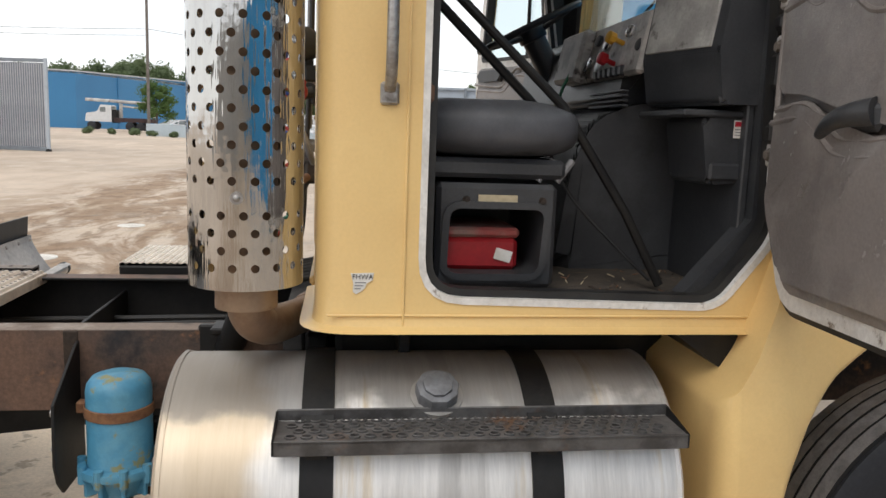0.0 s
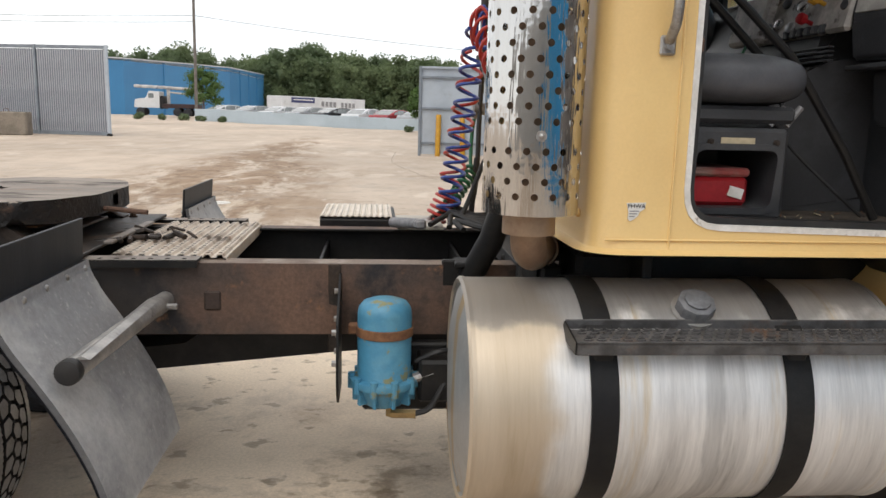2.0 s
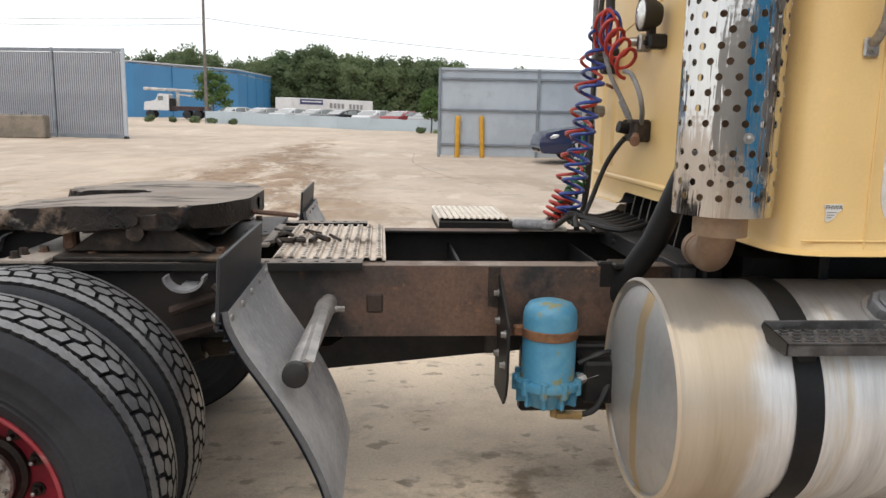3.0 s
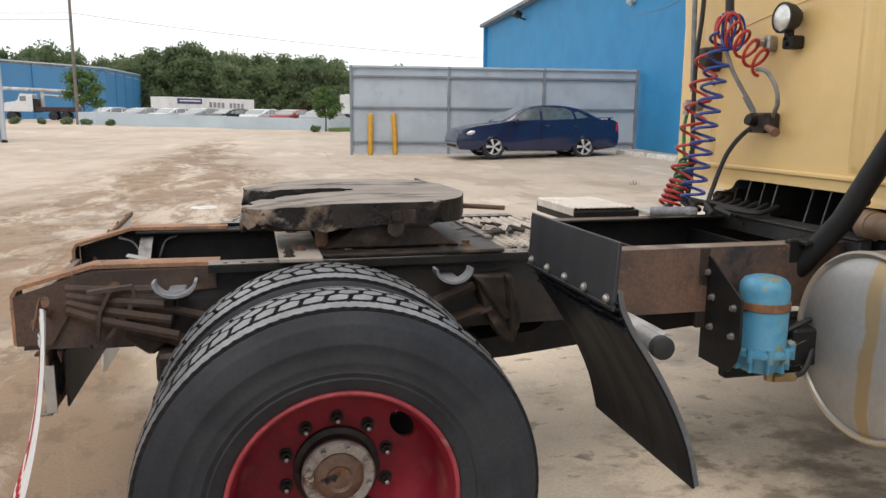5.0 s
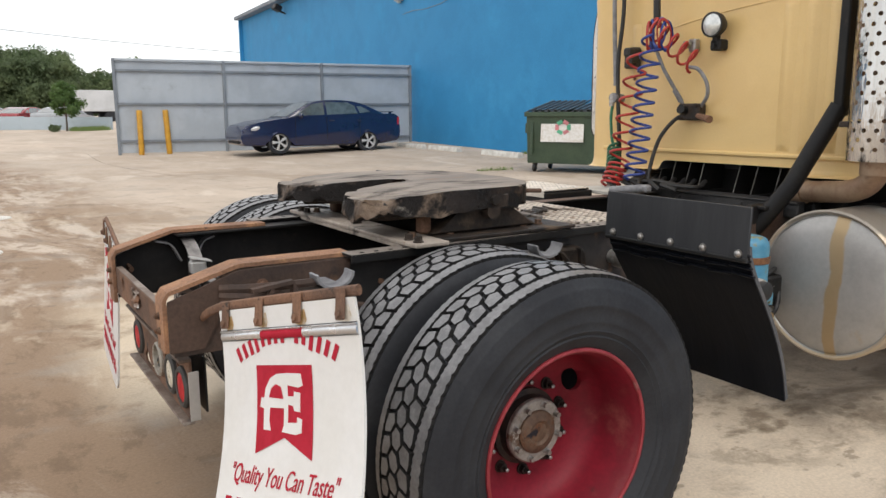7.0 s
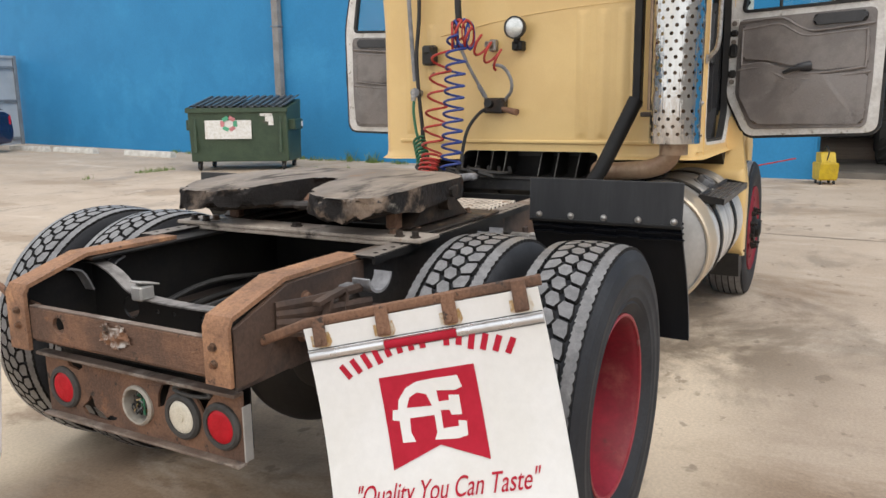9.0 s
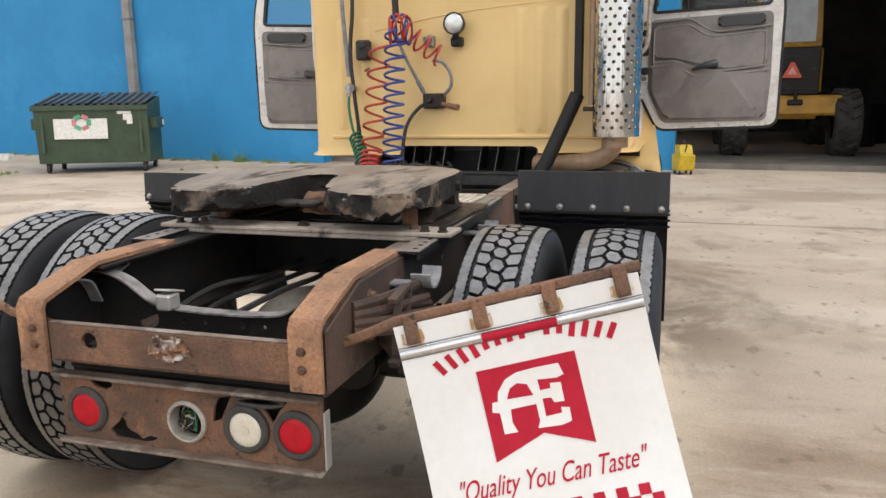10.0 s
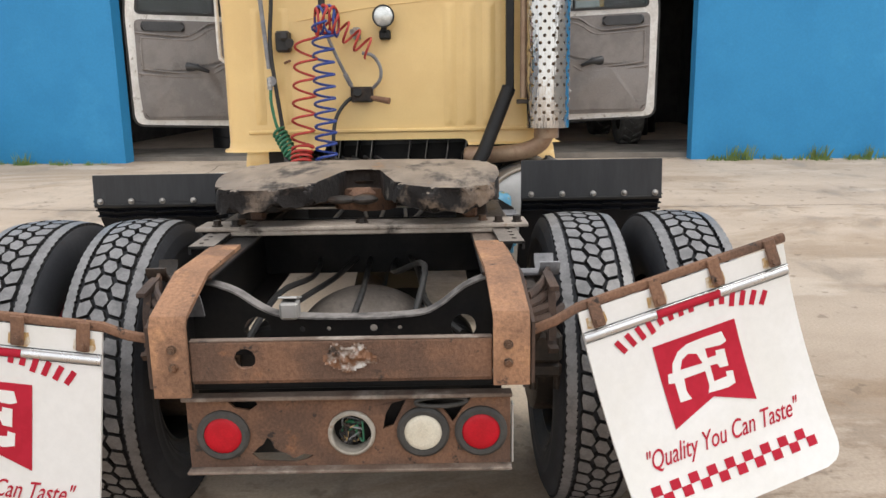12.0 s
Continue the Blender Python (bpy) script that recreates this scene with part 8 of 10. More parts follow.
def build_back_gear():
    # hose hanger: spring and hook
    bm = B()
    tube(bm, [(1.98, 0.375, 2.35), (1.98, 0.372, 1.98), (1.985, 0.37, 1.88)], 0.020, 12)
    hg = part("hose_hanger", bm, HOSEBLACK, truck, "black hose hanger with a hook")
    bm = B()
    for y in (0.345, 0.395):
        lathe(bm, [(0.014 + 0.005 * math.cos(a), 0.005 * math.sin(a)) for a in [2 * math.pi * i / 8 for i in range(8)]], pose(1.975, y, 1.865, 0, 90, 0), 16, closed=True)
    part("hook", bm, BLACK, hg)
    # long coils hanging to the deck
    red = part("red_air_hose", helix((1.95, 0.46, 1.72), (1.86, 0.50, 1.10), 0.064, 6, 0.0075, 0.4, lambda t: t ** 0.9), HOSERED, truck, "coiled red air hose")
    blue = part("blue_air_hose", helix((1.95, 0.365, 1.80), (1.84, 0.36, 1.02), 0.060, 11.5, 0.0075, 1.0, lambda t: t ** 0.9), HOSEBLUE, truck, "coiled blue air hose")
    bm = helix((1.86, 0.50, 1.10), (1.80, 0.505, 0.975), 0.058, 5, 0.0075, 0.4)
    part("coil_end", bm, HOSERED, red)
    bm = B()
    cyl(bm, (1.79, 0.50, 0.985), (1.765, 0.47, 0.972), 0.013, 8)
    ball(bm, (1.755, 0.455, 0.968), (0.032, 0.036, 0.018), 14, 8)
    box(bm, (1.765, 0.425, 0.972), (0.03, 0.04, 0.012), 0.003)
    part("glad_hand", bm, STEEL, red, "bright metal hose coupling")
    # loose loops gathered at the hook
    rnd = random.Random(9)
    for k in range(6):
        a = radians(-80 + 34 * k)
        c = Vector((1.955 + 0.01 * (k % 3), 0.345 - 0.06 * math.sin(a) * 0.9, 1.80 + 0.02 * math.cos(a)))
        m = at(*c) @ pose(0, 0, 0, -math.degrees(a) * 0.8, 90 + rnd.uniform(-12, 12), 0)
        bm = B()
        lathe(bm, [(0.058 + 0.0075 * math.cos(q), 0.0075 * math.sin(q)) for q in [2 * math.pi * i / 7 for i in range(7)]], m @ Matrix.Diagonal((1.3, 0.62, 1, 1)), 22, closed=True)
        part("hose_loop", bm, HOSEBLUE if k % 2 else HOSERED, blue if k % 2 else red)
    bm = helix((1.96, 0.37, 1.845), (1.99, 0.10, 1.645), 0.056, 4.5, 0.0075, 0.0)
    part("coil_tail", bm, HOSERED, red)
    bm = B()
    tube(bm, smooth_path([(1.99, 0.15, 1.63), (2.0, 0.09, 1.615), (2.02, 0.05, 1.55), (2.04, 0.055, 1.48), (2.06, 0.11, 1.42)], 8), 0.010, 10)
    part("hose_tail", bm, HOSEGREY, red, "grey hose end")
    bm = B()
    tube(bm, smooth_path([(1.96, 0.34, 1.72), (1.98, 0.30, 1.62), (2.03, 0.25, 1.50), (2.06, 0.21, 1.41)], 8), 0.010, 10)
    cyl(bm, (2.02, 0.257, 1.515), (2.045, 0.228, 1.45), 0.014, 10)
    part("hose_tail", bm, HOSEGREY, blue)
    # black cable from the box to the deck
    bm = B()
    tube(bm, smooth_path([(2.07, 0.17, 1.385), (2.04, 0.25, 1.36), (1.99, 0.32, 1.25), (1.93, 0.33, 1.08), (1.88, 0.30, 0.98)], 8), 0.011, 10)
    part("cable", bm, HOSEBLACK, truck)
    # coupling block with a brown lever
    bm = B()
    box(bm, (2.065, 0.165, 1.395), (0.07, 0.13, 0.09), 0.010)
    for y in (0.115, 0.215):
        for z in (1.36, 1.43):
            nut(bm, (2.03, y, z), (-1, 0, 0), 0.008, 0.008)
    gl = part("coupling_block", bm, GREASE, truck, "dark coupling block")
    bm = B()
    tube(bm, [(2.04, 0.11, 1.375), (2.0, 0.0, 1.355)], lambda t: 0.014 + 0.006 * t, 10)
    part("lever", bm, RUST, gl, "brown lever")
    bm = B()
    cyl(bm, (2.04, 0.19, 1.40), (1.99, 0.185, 1.41), 0.024, 14)
    part("coupling", bm, BLACK, gl)
    # work lamp
    c = Vector((2.03, 0.022, 1.835))
    bm = B()
    m = at(*c) @ pose(0, 0, 0, 0, -90, 0)
    lathe(bm, [(0.0005, -0.05), (0.04, -0.045), (0.058, -0.015), (0.064, 0.015), (0.064, 0.030), (0.057, 0.032)], m, 32)
    lamp = part("work_lamp", bm, HOSEBLACK, truck, "round black work lamp")
    bm = B()
    lathe(bm, [(0.057, 0.026), (0.05, 0.033), (0.025, 0.040), (0.0005, 0.042)], m, 32)
    part("lens", bm, mat("lamp_glass", (0.70, 0.72, 0.70), (0.55, 0.57, 0.56), 25, rough=0.12, metal=0.5, bump=0.2, bscale=120, coat=0.6), lamp, "clear ribbed lamp glass")
    bm = B()
    box(bm, (2.045, 0.022, 1.765), (0.03, 0.035, 0.05), 0.005)
    box(bm, (2.065, 0.018, 1.735), (0.07, 0.065, 0.055), 0.008)
    nut(bm, (2.03, 0.018, 1.73), (-1, 0, 0), 0.010, 0.01)
    part("lamp_bracket", bm, BLACK, lamp)
    # small bright valve and the black receptacle
    bm = B()
    box(bm, (2.075, 0.185, 1.745), (0.05, 0.045, 0.07), 0.008)
    cyl(bm, (2.05, 0.195, 1.75), (2.02, 0.205, 1.75), 0.018, 12)
    part("valve", bm, STEEL, truck, "small bright valve")
    bm = B()
    box(bm, (2.065, 0.615, 1.705), (0.07, 0.085, 0.12), 0.012)
    box(bm, (2.02, 0.60, 1.735), (0.06, 0.05, 0.05), 0.010)
    cyl(bm, (2.04, 0.575, 1.70), (1.98, 0.565, 1.69), 0.025, 14)
    part("receptacle", bm, HOSEBLACK, truck, "black cable receptacle")
    bm = B()
    cyl(bm, (2.09, 0.62, 1.585), (2.05, 0.58, 1.595), 0.008, 8)
    part("peg", bm, RUST, truck)
    # upright lines at the far side
    bm = B()
    tube(bm, smooth_path([(2.02, 0.74, 2.5), (2.02, 0.73, 2.0), (2.02, 0.70, 1.55)], 6), 0.013, 10)
    part("conduit", bm, HOSEGREY, truck, "grey conduit")
    bm = B()
    tube(bm, smooth_path([(2.03, 0.68, 2.5), (2.03, 0.665, 2.0), (2.02, 0.685, 1.70), (2.01, 0.665, 1.45), (2.0, 0.63, 1.15), (1.97, 0.615, 0.97)], 8), 0.012, 10)
    part("cable", bm, HOSEBLACK, truck)
    bm = B()
    tube(bm, [(2.0, 0.64, 1.25), (1.98, 0.62, 0.98)], lambda t: 0.013 + 0.008 * math.sin(3.14 * t), 10)
    part("cable_sleeve", bm, HOSEBLACK, truck)
    bm = B()
    cyl(bm, (2.07, 0.70, 1.475), (1.98, 0.68, 1.48), 0.028, 14)
    part("socket", bm, HOSEGREY, truck)
    gr = part("green_cable", helix((1.98, 0.655, 1.19), (1.86, 0.545, 1.02), 0.038, 8, 0.0085, 0.0), HOSEGREEN, truck, "coiled green trailer cable")
    bm = B()
    tube(bm, smooth_path([(1.99, 0.69, 1.44), (1.98, 0.69, 1.36), (1.975, 0.67, 1.24), (1.98, 0.65, 1.18)], 6), 0.009, 8)
    part("cable_tail", bm, HOSEGREEN, gr)
    bm = B()
    cyl(bm, (1.985, 0.692, 1.43), (1.99, 0.694, 1.50), 0.016, 10)
    part("plug", bm, STEEL, gr)
    # clutter on the deck behind the cab
    for k in range(7):
        bm = B()
        y0 = 0.1 + 0.07 * k
        pts = [(1.80 + rnd.uniform(-0.05, 0.1), y0, 0.985), (1.86, y0 + 0.08, 1.01 + rnd.uniform(0, 0.03)), (1.98, y0 - 0.05, 1.0), (2.12, y0, 1.02)]
        tube(bm, smooth_path(pts, 6), 0.012, 8)
        part("cable", bm, HOSEBLACK, truck)
    bm = B()
    cyl(bm, (1.60, 0.30, 0.985), (1.70, 0.16, 1.0), 0.022, 12)
    box(bm, (1.71, 0.15, 1.0), (0.05, 0.05, 0.04), 0.01)
    part("plug_end", bm, HOSEGREY, truck, "grey trailer plug lying on the deck")
    # black members below the cab
    DUSTBLACK = mat("dusty_black_iron", (0.024, 0.024, 0.026), (0.045, 0.043, 0.042), 9, rough=0.55, rough2=0.8, bump=0.3, bscale=60, fine=0.25, stain=((0.14, 0.125, 0.11), 12, 0.60, 0.74))
    RIBEDGE = mat("dusty_lit_rib_edge", (0.20, 0.185, 0.17), (0.09, 0.083, 0.077), 14, rough=0.6, bump=0.2)
    bm = B()
    box(bm, (2.03, -0.02, 0.93), (0.06, 1.02, 0.070), 0.006)
    box(bm, (2.055, -0.02, 0.968), (0.13, 1.02, 0.008), 0.002)
    mount = part("cab_mount", bm, DUSTBLACK, truck, "dusty black crossbeam under the cab")
    for y in (-0.22, 0.17):
        bm = B()
        nut(bm, (2.0, y, 0.935), (-1, 0, 0), 0.011, 0.010)
        part("bolt", bm, DUSTBLACK, mount)
    for y in (0.43, 0.34, 0.235, 0.145, -0.085, -0.19, -0.32, -0.43):
        bm = B()
        prism(bm, [(2.11, 0.972), (2.32, 0.972), (2.32, 1.118), (2.13, 1.118)], 0.005, XZ @ at(0, 0, -y))
        for v in bm.verts:
            v.co.y -= 0.16 * (v.co.z - 0.96)
        rib = part("mount_rib", bm, BLACK, truck)
        # pale rod along the rib: dust, with the lit edge in its colour
        bm = B()
        tube(bm, [(2.108, y - 0.0045, 0.972), (2.127, y - 0.0265, 1.118)], 0.0032, 6)
        part("rib_edge", bm, RIBEDGE, rib, "grey rib edge, dusty and coloured as lit")
    bm = B()
    box(bm, (2.33, 0, 1.03), (0.03, 1.6, 0.20), 0.005)
    part("mount_plate", bm, BLACK, truck)
    bm = B()
    box(bm, (3.0, 0.0, 0.95), (1.2, 0.7, 0.3), 0.05)
    part("engine", bm, BLACK, truck, "black engine underside")
    for y in (-0.55, 0.55):
        bm = B()
        box(bm, (2.75, y, 0.90), (1.2, 0.25, 0.28), 0.02)
        part("side_sill", bm, BLACK, truck)
    bm = B()
    prism(bm, [(2.98, 1.08), (3.22, 1.08), (3.12, 0.98)], 0.3, XZ @ at(0, 0, 0.70))
    part("cab_bracket", bm, BLACK, truck)


build_back_gear()

# ---- the yard's things ----
def build_sedan(name, label, paint, at_, turn, group="", detail=True):
    """A four-door sedan, nose towards local +x, middle of the wheelbase at the origin."""
    car = empty(name, label, "car", group, at=at_, turn=turn)
    W = 0.90
    L = [(2.46, 0.26), (2.54, 0.45), (2.53, 0.64), (2.42, 0.79), (1.90, 0.89), (0.95, 0.99), (-1.55, 1.06), (-2.40, 1.06), (-2.52, 0.95), (-2.56, 0.62), (-2.50, 0.34)]
    und = []
    for cx in (-1.42, 1.42):
        und += [(cx + 0.37 * math.cos(radians(a)), 0.32 + 0.37 * math.sin(radians(a))) for a in range(185, -6, -19)]
    outline = L + [(-1.85, 0.24)] + und[:11] + [(-0.95, 0.22), (0.95, 0.22)] + und[11:] + [(1.85, 0.24)]
    bm = B()
    prism(bm, rounded(outline, [0.06] * 11 + [0.0] * (len(outline) - 11), 3), 2 * W, XZ @ at(0, 0, -W))
    edges = [e for e in bm.edges if abs(abs(e.verts[0].co.y) - W) < 1e-4 and abs(abs(e.verts[1].co.y) - W) < 1e-4 and e.verts[0].co.y * e.verts[1].co.y > 0]
    bmesh.ops.bevel(bm, geom=edges, offset=0.07, segments=3, profile=0.6, affect='EDGES')
    for v in bm.verts:
        k = max(0.0, abs(v.co.x) - 1.6)
        v.co.y *= 1 - 0.10 * k * k
    part("body", bm, paint, car, sharp=50)
    # greenhouse
    roof_pts = rounded([(1.28, 0.93), (0.38, 1.40), (-0.10, 1.475), (-0.85, 1.46), (-1.30, 1.36), (-2.02, 1.05)], [0, 0.25, 0.3, 0.3, 0.25, 0], 4)
    bm = B()
    prism(bm, roof_pts + [(-2.02, 0.95), (1.28, 0.9)], 1.56, XZ @ at(0, 0, -0.78), 0.04)
    for v in bm.verts:
        v.co.y *= 1.08 - 0.34 * max(0.0, v.co.z - 0.95)
    part("roof", bm, paint, car, sharp=50)

    def pane(pts, name_):
        for s in (-1, 1):
            bm = B()
            vs = []
            for x, z in pts:
                y = 0.78 * (1.08 - 0.34 * max(0.0, z - 0.95)) + 0.004
                vs.append(bm.verts.new((x, s * y, z)))
            for x, z in pts:
                y = 0.78 * (1.08 - 0.34 * max(0.0, z - 0.95)) - 0.01
                vs.append(bm.verts.new((x, s * y, z)))
            n = len(pts)
            bm.faces.new(vs[:n])
            bm.faces.new(vs[n:][::-1])
            for i in range(n):
                j = (i + 1) % n
                bm.faces.new((vs[i], vs[j], vs[n + j], vs[n + i]))
            part(name_, bm, CARGLASS, car, "dark window glass", smooth=False)
    pane([(0.92, 1.02), (0.36, 1.345), (0.0, 1.405), (-0.02, 1.04)], "window")
    pane([(-0.10, 1.04), (-0.08, 1.41), (-0.80, 1.40), (-1.02, 1.30), (-1.10, 1.07)], "window")
    pane([(-1.18, 1.08), (-1.10, 1.28), (-1.25, 1.28), (-1.55, 1.12)], "window")
    for (x0, z0), (x1, z1), h0, h1 in (((1.16, 0.995), (0.40, 1.395), 0.72, 0.60), ((-1.96, 1.085), (-1.27, 1.385), 0.72, 0.58)):
        bm = B()
        d = Vector((z1 - z0, x0 - x1)).normalized() * (0.008 if x0 > 0 else -0.008)
        q = [(x0 + d.x, -h0, z0 + abs(d.y)), (x0 + d.x, h0, z0 + abs(d.y)), (x1 + d.x, h1, z1 + abs(d.y)), (x1 + d.x, -h1, z1 + abs(d.y))]
        vs = [bm.verts.new(p) for p in q] + [bm.verts.new((p[0] - d.x * 2, p[1], p[2] - abs(d.y) * 2)) for p in q]
        for f in ((0, 1, 2, 3), (7, 6, 5, 4), (0, 4, 5, 1), (1, 5, 6, 2), (2, 6, 7, 3), (3, 7, 4, 0)):
            bm.faces.new([vs[i] for i in f])
        part("windscreen" if x0 > 0 else "rear_window", bm, CARGLASS, car, "dark glass", smooth=False)
    for cx in (-1.42, 1.42):
        for s in (-1, 1):
            m = at(cx, s * (W - 0.115), 0.345) @ pose(0, 0, 0, 90 if s < 0 else -90, 0, 0) @ Matrix.Scale(1.065, 4)
            bm = B()
            lathe(bm, [(0.238, 0.09), (0.262, 0.105), (0.31, 0.095), (0.325, 0.06), (0.325, -0.08), (0.30, -0.1), (0.2, -0.1)], m, 32)
            wh = part("wheel", bm, RUBBER, car, "black tyre on a silver rim")
            bm = B()
            lathe(bm, [(0.225, 0.095), (0.215, 0.07), (0.205, 0.0)], m, 32)
            for k in range(5):
                a = 2 * math.pi * k / 5
                for e in (-0.10, 0.10):
                    p0, p1 = m @ Vector((0.04 * math.cos(a), 0.04 * math.sin(a), 0.085)), m @ Vector((0.215 * math.cos(a + e), 0.215 * math.sin(a + e), 0.085))
                    cyl(bm, p0, p1, 0.024, 6)
            cyl(bm, m @ Vector((0, 0, 0.06)), m @ Vector((0, 0, 0.095)), 0.045, 12)
            part("rim", bm, CARSILVER, wh, "silver five-spoke rim")
            bm = B()
            cyl(bm, m @ Vector((0, 0, -0.02)), m @ Vector((0, 0, 0.02)), 0.20, 20)
            part("brake_disc", bm, GROOVE, wh)
    if detail:
        for s in (-1, 1):
            bm = B()
            ball(bm, (2.17, s * 0.69, 0.715), (0.30, 0.185, 0.10), 14, 8, pose(0, 0, 0, 0, 12, -s * 22))
            part("headlight", bm, LAMPCLEAR, car, "clear headlight")
            bm = B()
            box(bm, (-2.44, s * 0.70, 0.88), (0.20, 0.27, 0.25), 0.04)
            part("tail_light", bm, REDLENS, car, "red tail light")
            bm = B()
            ball(bm, (0.78, s * 0.97, 1.02), (0.07, 0.10, 0.065), 12, 8)
            part("mirror", bm, paint, car)
            for x in (-0.22, -1.12):
                bm = B()
                box(bm, (x, s * 0.905, 0.90), (0.16, 0.02, 0.03), 0.008)
                part("door_handle", bm, paint, car)
            for x in (0.93, -0.06, -1.14):
                bm = B()
                box(bm, (x, s * 0.897, 0.66), (0.010, 0.012, 0.70), 0.003)
                part("door_gap", bm, GROOVE, car)
        bm = B()
        box(bm, (2.50, 0, 0.55), (0.06, 0.9, 0.10), 0.02)
        box(bm, (2.50, 0, 0.36), (0.06, 1.1, 0.09), 0.02)
        part("grille", bm, GROOVE, car)
        bm = B()
        box(bm, (-2.34, 0, 1.115), (0.18, 1.30, 0.025), 0.01)
        for y in (-0.55, 0.55):
            box(bm, (-2.34, y, 1.085), (0.10, 0.04, 0.06), 0.01)
        part("spoiler", bm, paint, car)
        bm = B()
        tube(bm, [(1.02, -0.84, 0.985), (0.36, -0.735, 1.37), (-0.1, -0.72, 1.43), (-0.80, -0.72, 1.42), (-1.2, -0.73, 1.33), (-1.60, -0.80, 1.10)], 0.010, 6)
        part("window_trim", bm, CARSILVER, car)
    for o in car.children_recursive:
        if o.data.users == 1 and not o.get("raised"):
            for v in o.data.vertices:
                if v.co.z > 0.66:
                    v.co.z += 0.10 * min(1.0, (v.co.z - 0.66) / 0.4)
            o["raised"] = 1
    return car


def paint(name, c):
    return mat(name, c, tuple(v * 0.9 for v in c), 3, rough=0.22, bump=0.0, fine=0.03, coat=0.6, stain=(tuple(min(1, v * 1.3 + 0.02) for v in c), 2.5, 0.6, 0.9))


CARGLASS = mat("car_glass", (0.10, 0.12, 0.12), (0.06, 0.072, 0.072), 3, rough=0.05, bump=0.0, spec=1.0, coat=1.0)
CARSILVER = mat("alloy_silver", (0.66, 0.66, 0.66), (0.56, 0.56, 0.56), 12, rough=0.4, metal=0.3)
LAMPCLEAR = mat("headlight_clear", (0.70, 0.70, 0.72), (0.55, 0.55, 0.58), 8, rough=0.12, coat=0.8, bump=0.05)
NAVY = paint("navy_paint", (0.008, 0.014, 0.055))
build_sedan("blue_sedan", "dark blue four-door sedan parked by the sheet fence", NAVY, (8.15, 19.55, gz(8.15, 19.0) + 0.0), 180 - 2.0)
CARPAINTS = [paint("white_car_paint", (0.62, 0.63, 0.64)), paint("silver_car_paint", (0.34, 0.35, 0.36)), paint("red_car_paint", (0.28, 0.02, 0.025)), paint("black_car_paint", (0.02, 0.02, 0.022))]
rnd = random.Random(21)
ROW = ((-11.3, 66.8, 0), (-8.6, 64.8, 1), (-6.0, 62.8, 0), (-3.6, 61.0, 1), (-1.3, 59.0, 3), (0.9, 57.4, 0), (3.0, 55.6, 2), (5.2, 54.2, 1))
protos = {}
for x, y, k in ROW:
    turn = rnd.uniform(40, 60)
    z = gz(x, y)
    if k not in protos:
        protos[k] = build_sedan("parked_car", ("white", "silver grey", "red", "black")[k] + " car parked in the row behind the low wall", CARPAINTS[k], (x, y, z), turn, "cars behind the low wall", False)
    else:
        copy_thing(protos[k], pose(x, y, z, 0, 0, turn))


